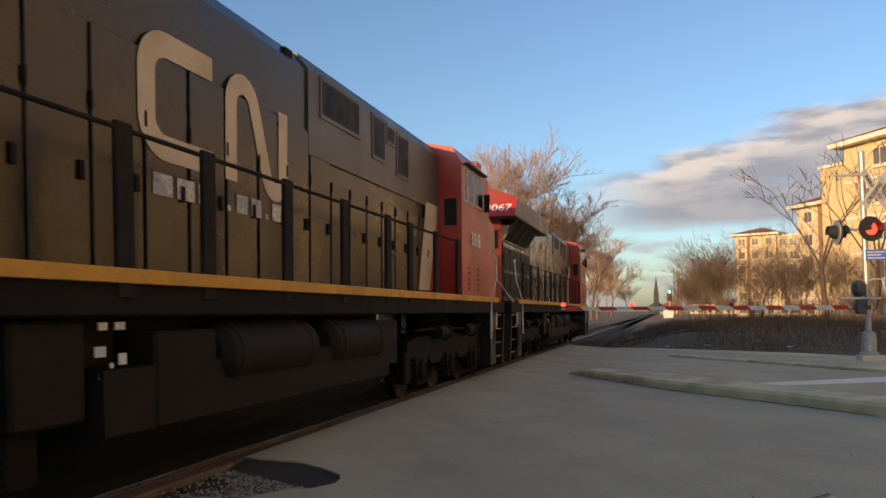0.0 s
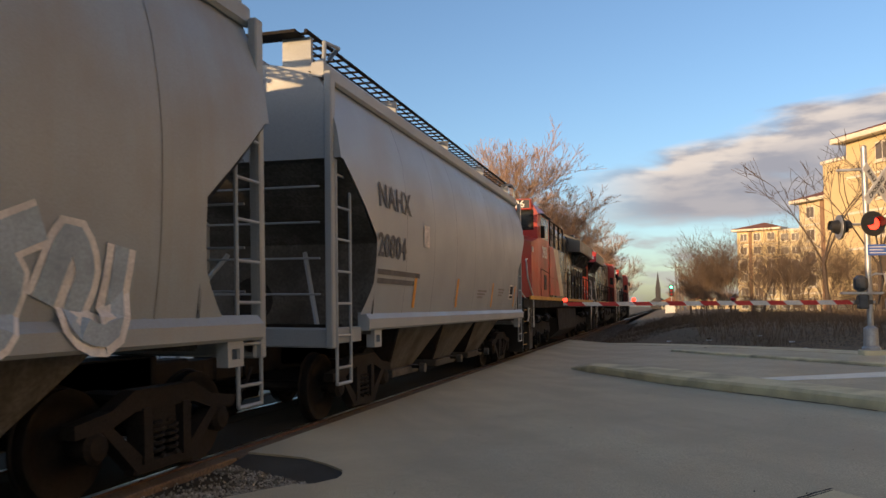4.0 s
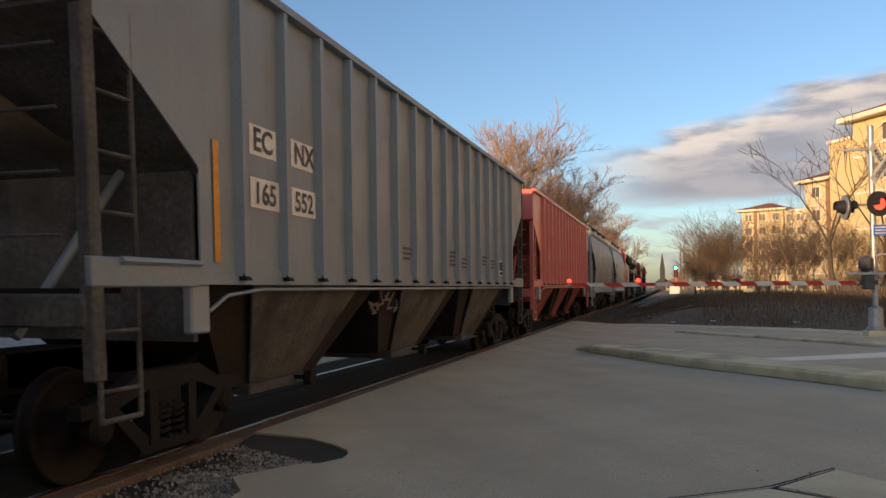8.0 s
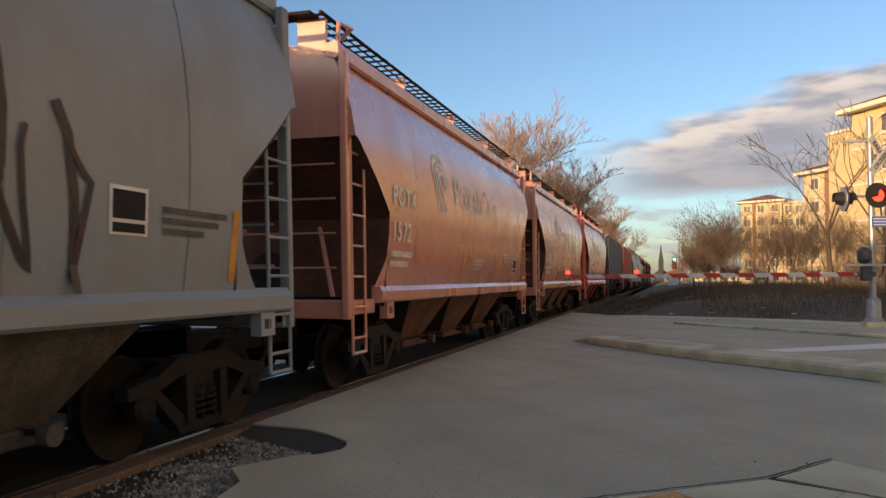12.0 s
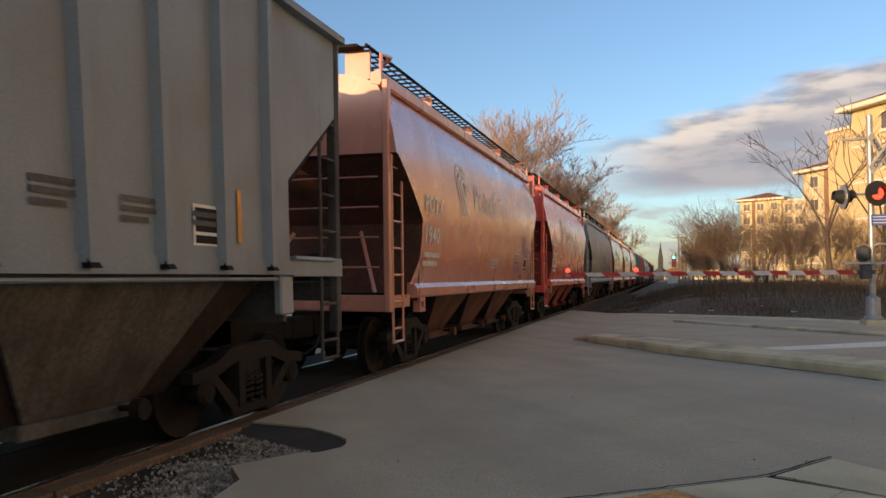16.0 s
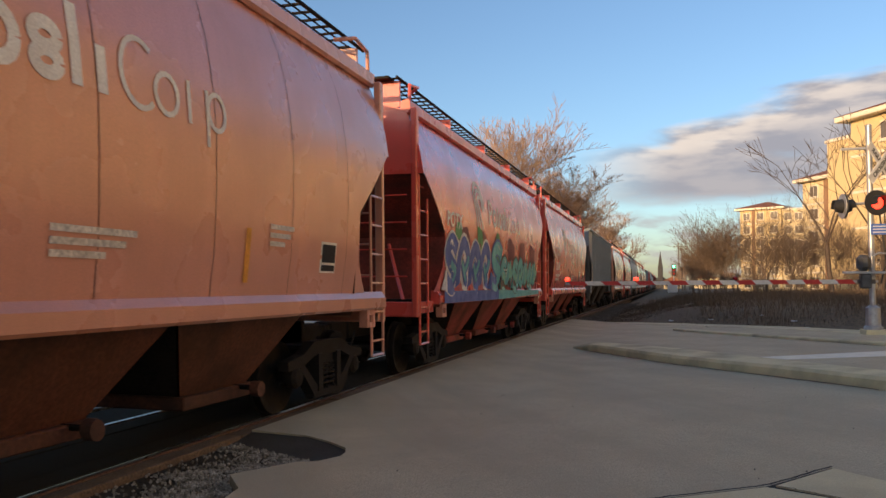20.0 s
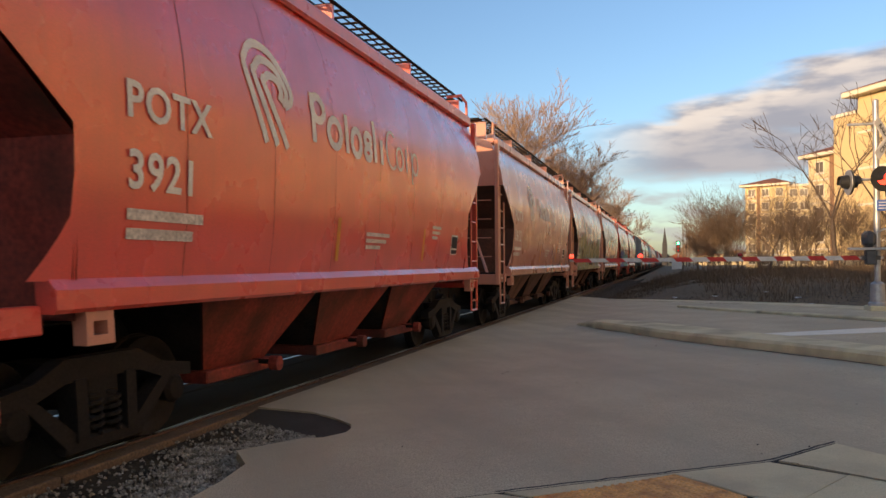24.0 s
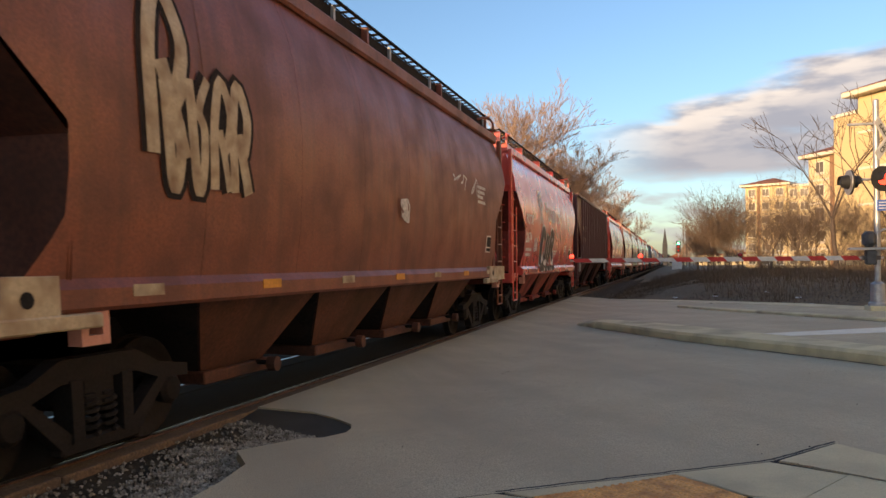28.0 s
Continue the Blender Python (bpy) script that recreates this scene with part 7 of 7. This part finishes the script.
rusty = couple(cylinder_hopper("rust-brown covered hopper car with faded graffiti", rust_brown, 7.0, 4, raised_walk=True), -326.4)
r1 = couple(rib_hopper("red ribbed covered hopper car", rib_red, 8.1, -6.33, 0.864), -65.5)
e1 = rib_hopper("grey ribbed covered hopper car with rust streaks", rib_grey, 8.3, -6.32, 0.853)
e2 = copy_thing(e1, Matrix())
couple(e1, -83.65)
couple(e2, -192.28)
brown = couple(rib_hopper("dark brown ribbed covered hopper car", rib_brown, 7.95, -6.16, 0.85), -296.15)

# ---------------- lettering and graffiti of the single cars ----------------
teal = material("spray_teal", (0.10, 0.42, 0.42), 0.5, grain=(30, 0.15), stain=(4, 0.5, (0.06, 0.25, 0.34)))
mint = material("spray_mint", (0.22, 0.52, 0.36), 0.5, stain=(4, 0.4, None))
olive = material("spray_olive", (0.40, 0.36, 0.18), 0.55, grain=(20, 0.2), stain=(3.0, 0.95, (0.10, 0.15, 0.08)))
pale_blue = material("spray_pale_blue", (0.30, 0.38, 0.45), 0.55, stain=(4, 0.3, None))
blue = material("spray_blue", (0.05, 0.11, 0.36), 0.5, stain=(4, 0.4, None))
spray_black = material("spray_black", (0.02, 0.018, 0.018), 0.5, stain=(5, 0.5, (0.10, 0.05, 0.04)))
spray_white = material("spray_white", (0.66, 0.64, 0.62), 0.55, stain=(4, 0.35, None))
spray_green = material("spray_green", (0.06, 0.28, 0.09), 0.55, stain=(4, 0.4, None))
maroon = material("spray_maroon", (0.19, 0.03, 0.035), 0.55, stain=(4, 0.4, None))
spray_cream = material("spray_cream", (0.50, 0.40, 0.25), 0.6, stain=(5, 0.6, (0.22, 0.12, 0.06)))
spray_yellow = material("spray_yellow", (0.58, 0.42, 0.08), 0.6, stain=(5, 0.4, None))


def blob(r, y, z, w, h, k=18):
    """A swollen letter-like outline."""
    ph = [r.uniform(0, 6.28) for _ in range(3)]
    lean = r.uniform(-0.18, 0.12)
    pts = []
    for i in range(k):
        a = 2 * math.pi * i / k
        q = 1 + 0.10 * math.sin(2 * a + ph[0]) + 0.09 * math.sin(3 * a + ph[1]) + 0.07 * math.sin(5 * a + ph[2])
        c, s = math.cos(a), math.sin(a)
        c, s = math.copysign(abs(c) ** 0.6, c), math.copysign(abs(s) ** 0.6, s)
        pts.append((y + (c * w / 2 + lean * s * h / 2) * q, z + s * h / 2 * q))
    return pts


def grown(pts, k):
    cy, cz = sum(p[0] for p in pts) / len(pts), sum(p[1] for p in pts) / len(pts)
    out = []
    for y, z in pts:
        d = math.hypot(y - cy, z - cz) or 1
        out.append((y + (y - cy) / d * k, z + (z - cz) / d * k))
    return out


def skirt(z):
    """Flank of shell and side sill together."""
    return max(cyl_flank(z), 1.535 if z < 1.50 else 0.0)


def piece(car, y0, y1, z0, z1, n, fill, line, seed, flank=skirt, holes=None, edge=0.07):
    """Graffiti: a row of bulging shapes with a contour, each with a slit or two."""
    r = random.Random(seed)
    w = (y1 - y0) / n
    for i in range(n):
        h = (z1 - z0) * r.uniform(0.72, 1.0)
        p = blob(r, y0 + w * (i + 0.5), z0 + h / 2, w * 1.02, h)
        flat_shape(car, grown(p, edge), line, 0.010 + 0.0015 * (i % 2), flank, "graffiti_contour")
        flat_shape(car, p, fill, 0.016 + 0.0015 * (i % 2), flank, "graffiti_shape")
        for k in range(2):
            yy, zz = y0 + w * (i + 0.35 + 0.3 * k) + r.uniform(-0.05, 0.05), z0 + h * r.uniform(0.3, 0.55)
            stroke(car, [(yy, zz), (yy + r.uniform(-0.08, 0.08), zz + h * 0.18), (yy + r.uniform(-0.12, 0.12), zz + h * r.uniform(0.25, 0.38))], 0.05, holes or line, 0.022, flank, "graffiti_stroke", "", 0.03)


def scrawl(car, y0, y1, z0, z1, n, w, mat_, seed, flank=skirt):
    """A hurried spray line of loops."""
    r = random.Random(seed)
    for i in range(n):
        y = y0 + (y1 - y0) * (i + 0.5) / n
        ww = (y1 - y0) / n
        pts = [(y + r.uniform(-0.7, 0.7) * ww, r.uniform(z0, z1)) for _ in range(4)]
        line = []
        for k in range(13):
            u = k / 12 * 3
            j = min(2, int(u))
            f = u - j
            g = f * f * (3 - 2 * f)
            line.append((pts[j][0] + (pts[j + 1][0] - pts[j][0]) * f + 0.06 * math.sin(k), pts[j][1] + (pts[j + 1][1] - pts[j][1]) * g))
        stroke(car, line, w, mat_, 0.014 + 0.001 * (i % 3), flank, "graffiti_stroke", "", w * 0.5)


# hooks, waves, arrows and loops, not letters of any alphabet
GLYPH = [[(0.0, 0.1), (0.15, 0.9), (0.35, 0.3), (0.55, 0.95), (0.7, 0.2), (1.0, 0.75)], [(0.95, 0.8), (0.5, 1.0), (0.1, 0.75), (0.45, 0.5), (0.9, 0.3), (0.55, 0.0), (0.0, 0.15)],
         [(0.0, 0.95), (0.3, 0.1), (0.6, 0.0), (0.75, 0.5), (0.45, 0.7), (1.0, 1.0)], [(0.1, 0.0), (0.0, 0.6), (0.4, 1.0), (0.9, 0.7), (0.6, 0.35), (0.3, 0.55), (0.95, 0.0)],
         [(0.0, 0.3), (0.3, 0.95), (0.5, 0.6), (0.35, 0.1), (0.8, 0.0), (1.0, 0.9)], [(0.05, 0.9), (0.6, 0.95), (0.1, 0.35), (0.5, 0.05), (1.0, 0.4), (0.8, 0.85)]]


def sprayed(car, y0, y1, z0, z1, n, fill, line, seed, w, flank=skirt, shine=None, fill2=None):
    """Graffiti: thick interlocked strokes with a dark contour and thin highlights."""
    r = random.Random(seed)
    step = (y1 - y0) / n
    for i in range(n):
        g = GLYPH[r.randrange(len(GLYPH))]
        h, lean = (z1 - z0 - w) * r.uniform(0.8, 1.0), r.uniform(-0.08, 0.14)
        pts = bent([(y0 + step * (i + 0.08 + 0.84 * (u + lean * v)), z0 + w / 2 + h * v) for u, v in g])
        o = 0.0012 * (i % 3)
        stroke(car, pts, w + 0.11, line, 0.010 + o, flank, "graffiti_contour")
        stroke(car, pts, w, fill, 0.016 + o, flank, "graffiti_shape", "", w * r.uniform(0.7, 1.2))
        if fill2:
            stroke(car, pts[len(pts) // 2:], w * 0.5, fill2, 0.0195 + o, flank, "graffiti_shade", "", w * 0.3)
        if shine:
            stroke(car, [(y - w * 0.3, z + w * 0.18) for y, z in pts[1:5]], 0.035, shine, 0.022 + o, flank, "graffiti_highlight", "", 0.015)


# teal and blue lettering shapes low on a red car
p = reds["3940"]
for i in range(6):
    flat_shape(p, blob(random.Random(60 + i), -4.2 + 1.55 * i, 2.45, 0.8, 0.55), maroon, 0.006, skirt, "graffiti_cloud")
stroke(p, [(-5.5, 1.36), (-3.0, 1.36), (-0.7, 1.36)], 0.22, blue, 0.009, skirt, "graffiti_band")
stroke(p, [(-0.9, 1.36), (2.0, 1.36), (4.9, 1.37)], 0.22, teal, 0.011, skirt, "graffiti_band", "", 0.12)
for i in range(3):
    flat_shape(p, blob(random.Random(9 + i), -4.6 + 1.75 * i, 2.3, 0.6, 0.9), spray_green, 0.008, skirt, "graffiti_cloud")
sprayed(p, -5.5, -1.9, 1.42, 2.62, 4, blue, spray_white, 3, 0.30, fill2=teal)
sprayed(p, -1.9, -0.6, 1.42, 2.75, 1, teal, blue, 4, 0.30, shine=spray_white)
sprayed(p, -0.7, 4.4, 1.40, 2.38, 7, teal, spray_black, 8, 0.26, shine=spray_white, fill2=mint)
# camouflage-coloured blocks with pale outlines on a faded car
p = reds["2810"]
for i in range(5):
    flat_shape(p, blob(random.Random(70 + i), -4.0 + 1.8 * i, 2.2, 0.6, 1.0), maroon, 0.006, skirt, "graffiti_cloud")
stroke(p, [(-5.5, 1.37), (0.0, 1.37), (4.6, 1.37)], 0.24, olive, 0.010, skirt, "graffiti_band", "", 0.14)
sprayed(p, -5.4, -2.0, 1.40, 3.0, 2, olive, pale_blue, 13, 0.52, shine=spray_white)
sprayed(p, -2.0, 4.3, 1.40, 2.8, 5, olive, pale_blue, 16, 0.46, shine=spray_white)
for y in (-3.6, 0.6, 2.6):
    side_patch(p, [(y, 1.52), (y + 0.12, 1.52), (y + 0.12, 2.2), (y, 2.2)], spray_yellow, 1, lambda z: skirt(z) + 0.03, "reflector")
# black bulging shapes with a white rim
p = reds["2674"]
for k, (pts, w) in enumerate((([(-2.25, 2.28), (-2.33, 2.47), (-2.57, 2.52), (-2.78, 2.3), (-2.88, 1.98), (-2.88, 1.70), (-2.70, 1.52), (-2.42, 1.60), (-2.18, 1.78)], 0.34),
                              ([(-1.74, 2.46), (-1.93, 2.13), (-2.02, 1.80), (-1.88, 1.60), (-1.68, 1.78), (-1.56, 2.16), (-1.46, 2.46)], 0.26),
                              ([(-1.34, 1.55), (-1.21, 2.03), (-1.06, 2.40)], 0.30), ([(-1.06, 2.42), (-0.75, 2.54), (-0.50, 2.38), (-0.69, 2.15), (-1.03, 2.06)], 0.28), ([(-0.98, 2.02), (-0.62, 1.80), (-0.36, 1.55)], 0.26))):
    stroke(p, bent(pts), w + 0.13, spray_white, 0.010 + 0.0006 * k, skirt, "graffiti_contour")
    stroke(p, bent(pts), w, spray_black, 0.017 + 0.0006 * k, skirt, "graffiti_shape")
stroke(p, [(-3.05, 1.40), (-1.5, 1.40), (-0.2, 1.41)], 0.16, spray_black, 0.021, skirt, "graffiti_band")
for y in (-2.3, -1.72, -1.1, -0.75):
    flat_shape(p, [(y - 0.12, 1.32), (y + 0.10, 1.32), (y + 0.02, 1.50)], spray_white, 0.024, skirt, "graffiti_highlight")
for i in range(6):
    stroke(p, [(-4.2 + 0.1 * i, 1.9), (-4.1 + 0.1 * i, 2.3)], 0.05, spray_white, 0.01, skirt, "graffiti_stroke")
scrawl(reds["3445"], -4.0, -2.9, 1.6, 2.5, 6, 0.045, spray_black, 31)
scrawl(reds["1940"], 3.2, 4.5, 2.0, 2.7, 9, 0.035, blue, 33)
scrawl(reds["1940"], 2.3, 3.0, 1.5, 2.2, 5, 0.035, blue, 39)
scrawl(grey, -1.4, 4.3, 1.3, 3.1, 15, 0.085, spray_black, 35)
scrawl(grey, -5.4, -2.4, 1.5, 2.6, 6, 0.09, spray_yellow, 36)
scrawl(c2, -2.0, 3.0, 1.55, 2.3, 8, 0.08, spray_black, 37)
sprayed(c2, -2.4, 4.6, 1.30, 2.25, 8, pale_blue, spray_white, 38, 0.2)
sprayed(rusty, -6.05, -5.5, 2.35, 4.05, 1, spray_cream, shade_contour, 41, 0.15)
sprayed(rusty, -5.85, -4.55, 2.15, 3.3, 4, spray_cream, shade_contour, 47, 0.13)
scrawl(rusty, 2.5, 4.6, 2.9, 3.3, 4, 0.05, letter_fine, 43)
piece(rusty, -0.4, 0.0, 2.2, 2.6, 1, letter_fine, rust_brown, 44)
panel(rusty, 6.0 - 0.9, 1.8, cyl_flank)
for i in range(7):
    y = -6.2 + 1.9 * i
    part("reflector", Shape().box(1.53, 1.537, y, y + 0.36, 1.33, 1.42), orange_strip if i % 2 else spray_cream, rusty)
stencil(rusty, 4.2, 3.1, 4, 0.7, 0.06, letter_fine, 1, cyl_flank)

# pale corner plates of the sill, each with an oval hole
for y0, y1, l0, l1, hole in ((5.45, 7.0, 5.15, 6.2, 5.78), (-7.7, -6.92, -7.55, -6.55, -7.2)):
    cp = part("corner_plate", Shape().box(1.40, 1.538, y0, y1, 1.18, 1.495, 0.006), spray_cream, rusty, "cream-painted end of the side sill")
    part("plate_hole", Shape().lathe([(0.0, 0.0), (0.055, 0.0), (0.055, 0.006), (0.0, 0.006)], (1.537, hole, 1.345), "x", 16), under, cp)
    part("plate_lip", Shape().box(1.46, 1.555, l0, l1, 1.13, 1.235, 0.012), spray_cream, cp, "folded lower lip")

# light grey car: dark letters
side_text(nahx, "NAHX", -5.65, 2.98, 0.46, letter_dark, 1, cyl_flank, 1.1)
side_text(nahx, "20804", -5.68, 2.28, 0.46, letter_dark, 1, cyl_flank, 1.05)
stencil(nahx, -5.65, 2.02, 2, 1.9, 0.075, letter_dark, 1, cyl_flank)
stencil(nahx, 0.3, 1.88, 3, 0.84, 0.04, letter_grey, 1, cyl_flank)
stencil(nahx, 2.4, 1.95, 3, 0.7, 0.04, letter_grey, 1, cyl_flank)
panel(nahx, 3.8, 1.75, cyl_flank)
for y in (-4.0, -1.4, 1.72, 4.4):
    side_patch(nahx, [(y, 1.55), (y + 0.13, 1.55), (y + 0.15, 2.1), (y + 0.02, 2.1)], orange_strip, 1, cyl_flank, "reflector")
side_patch(nahx, [(-3.6, 2.55), (-3.3, 2.55), (-3.3, 2.9), (-3.6, 2.9)], letter_fine, 1, cyl_flank, "consolidated_stencil")
panel(grey, 4.6, 1.9, cyl_flank)
stencil(grey, 5.2, 2.1, 3, 0.9, 0.05, letter_dark, 1, cyl_flank)
for y in (-5.0, -1.5, 2.0, 6.2):
    side_patch(grey, [(y, 1.55), (y + 0.1, 1.55), (y + 0.12, 2.2), (y + 0.02, 2.2)], orange_strip, 1, cyl_flank, "reflector")
# dark side boards under the raised walkways of the two long cars
for car in (grey, rusty):
    h = car["half"]
    for sx in (-1, 1):
        part("walkway_board", Shape().box(sx * 1.0 - 0.015, sx * 1.0 + 0.015, -h - 0.9, h + 0.1, 4.78, 5.02), under, car, "dark board along the roof walkway")
        for i in range(8):
            y = -h - 0.8 + (2 * h + 0.8) * i / 7
            part("walkway_post", Shape().box(sx * 1.04 - 0.02, sx * 1.04 + 0.02, y - 0.03, y + 0.03, 4.5, 5.04), galv, car)

RIBSIDE = lambda z: 1.472


def plate_text(car, words, y, z, size, w, h, dark=letter_dark):
    side_patch(car, [(y, z), (y + w, z), (y + w, z + h), (y, z + h)], letter_white, 1, RIBSIDE, "number_plate", 0.004, "white painted panel")
    side_text(car, words, y + 0.06, z + 0.05, size, dark, 1, RIBSIDE, 1.0, off=0.010)


plate_text(e1, "EC", -6.11, 2.88, 0.32, 0.52, 0.30)
plate_text(e1, "NX", -5.26, 2.88, 0.32, 0.52, 0.30)
plate_text(e1, "165", -6.11, 2.36, 0.30, 0.58, 0.30)
plate_text(e1, "552", -5.26, 2.36, 0.30, 0.58, 0.30)
plate_text(e2, "EC", -6.84, 2.52, 0.32, 0.52, 0.30)
plate_text(e2, "NX", -6.10, 2.52, 0.32, 0.52, 0.30)
plate_text(e2, "165", -6.84, 2.02, 0.30, 0.58, 0.30)
plate_text(e2, "503", -6.10, 2.02, 0.30, 0.58, 0.30)
# number panels high on the rear end sheets
for car, number in ((e1, "165552"), (e2, "165503")):
    e = -car["half"]
    part("number_plate", Shape().box(0.30, 1.30, e - 0.024, e - 0.021, 3.68, 3.93), letter_white, car, "white painted panel")
    part("lettering", text_mesh(number, 0.22), letter_dark, car, at=pose(0.38, e - 0.028, 3.73, 90, 0, 0)).data.materials.append(letter_dark)
for car, a, b in ((r1, "GA", "CX"), (brown, "GA", "CX")):
    m_ = letter_white if car is r1 else letter_cream
    y = -5.45 if car is r1 else -5.85
    side_text(car, a, y, 3.02, 0.36, m_, 1, RIBSIDE)
    side_text(car, b, y + 0.82, 3.02, 0.36, m_, 1, RIBSIDE)
    side_text(car, "470", y, 2.48, 0.36, m_, 1, RIBSIDE)
    side_text(car, "474" if car is r1 else "017", y + 0.82, 2.48, 0.36, m_, 1, RIBSIDE)
    stencil(car, y, 2.22, 2, 0.5, 0.06, m_, 1, RIBSIDE)
    stencil(car, y + 0.82, 2.22, 2, 0.5, 0.06, m_, 1, RIBSIDE)
for car, m_ in ((e1, letter_dark), (e2, letter_dark)):
    for k, (y, z, n) in enumerate(((-1.7, 2.15, 3), (0.9, 2.2, 4), (1.75, 2.1, 3), (3.45, 2.2, 3), (4.3, 2.15, 3), (5.2, 2.1, 2))):
        stencil(car, y, z, n, 0.5, 0.045, m_, 1, RIBSIDE)
    panel(car, 5.2, 1.85, RIBSIDE)
for i, ww in enumerate((0.36, 0.46, 0.40)):
    for k in range(4):
        y = 0.10 + k * ww / 4
        side_patch(brown, [(y, 2.31 - 0.165 * i), (y + ww / 5, 2.31 - 0.165 * i), (y + ww / 5, 2.41 - 0.165 * i), (y, 2.41 - 0.165 * i)], letter_cream, 1, RIBSIDE, "print_bar")
        side_patch(r1, [(y + 0.78, 2.36 - 0.165 * i), (y + 0.78 + ww / 5, 2.36 - 0.165 * i), (y + 0.78 + ww / 5, 2.46 - 0.165 * i), (y + 0.78, 2.46 - 0.165 * i)], letter_dark, 1, RIBSIDE, "print_bar")
stencil(brown, 1.82, 2.24, 4, 0.52, 0.05, olive, 1, RIBSIDE)
stencil(brown, 2.80, 2.16, 3, 0.42, 0.05, letter_cream, 1, RIBSIDE)
stencil(brown, 4.45, 2.28, 3, 0.36, 0.035, letter_fine, 1, RIBSIDE)
stencil(brown, 5.3, 2.24, 3, 0.34, 0.035, letter_fine, 1, RIBSIDE)
panel(brown, 5.95, 1.93, RIBSIDE)
stencil(r1, 0.86, 1.97, 3, 0.5, 0.03, letter_fine, 1, RIBSIDE)
stencil(r1, 2.70, 2.36, 6, 0.38, 0.05, letter_fine, 1, RIBSIDE)
panel(r1, 5.6, 1.95, RIBSIDE)
for a, b in (((-2.52, 3.05), (-2.27, 3.07)), ((-2.27, 3.07), (-2.25, 2.76)), ((-2.25, 2.76), (-2.50, 2.74)), ((-2.50, 2.74), (-2.52, 3.05)), ((-2.42, 2.97), (-2.34, 2.97)), ((-2.42, 2.85), (-2.34, 2.85)), ((-2.42, 2.97), (-2.42, 2.85))):
    stroke(r1, [a, b], 0.025, letter_fine, 0.006, RIBSIDE, "painted_stroke")
side_patch(r1, [(-2.80, 1.76), (-2.70, 1.76), (-2.70, 2.22), (-2.80, 2.22)], orange_strip, 1, RIBSIDE, "reflector")
for car in (e1, e2):
    for y in (-6.75 if car is e1 else -6.95, -2.1, 2.15, 5.9):
        side_patch(car, [(y, 1.80), (y + 0.09, 1.80), (y + 0.09, 2.9), (y, 2.9)] if y < -6.5 else [(y, 1.9), (y + 0.07, 1.9), (y + 0.07, 2.4), (y, 2.4)], orange_strip, 1, RIBSIDE, "reflector")
for i in range(7):
    y = -4.75 + 1.92 * i
    part("reflector", Shape().box(1.475, 1.482, y, y + 0.44, 1.70, 1.79), orange_strip, brown)
scrawl(r1, 4.9, 6.3, 1.8, 2.45, 7, 0.06, spray_black, 51, RIBSIDE)
scrawl(e1, -3.0, -1.6, 1.2, 1.55, 6, 0.05, spray_black, 52, lambda z: 1.36)
scrawl(brown, -1.9, -1.2, 1.85, 2.4, 5, 0.05, letter_fine, 53, RIBSIDE)


# ---------------- the train rolls ----------------
def motions():
    """The train rolls by at an even pace; its wheels turn with it."""
    for car, s, turned in train:
        walk(car, [(t, pose(TRACK, s + SPEED * t, 0, 0, 0, 180 if turned else 0)) for t in (0.0, 7.0, 14.0, 21.0, 28.0)])
        for o in car.children_recursive:
            if o.name.split(".")[0] == "wheelset":
                r = o["roll"]
                at = o.matrix_basis.translation
                q = 1 if turned else -1
                walk(o, [(k / FPS, pose(at.x, at.y, at.z, q * math.degrees(SPEED * k / FPS / r))) for k in range(0, 841)])


motions()
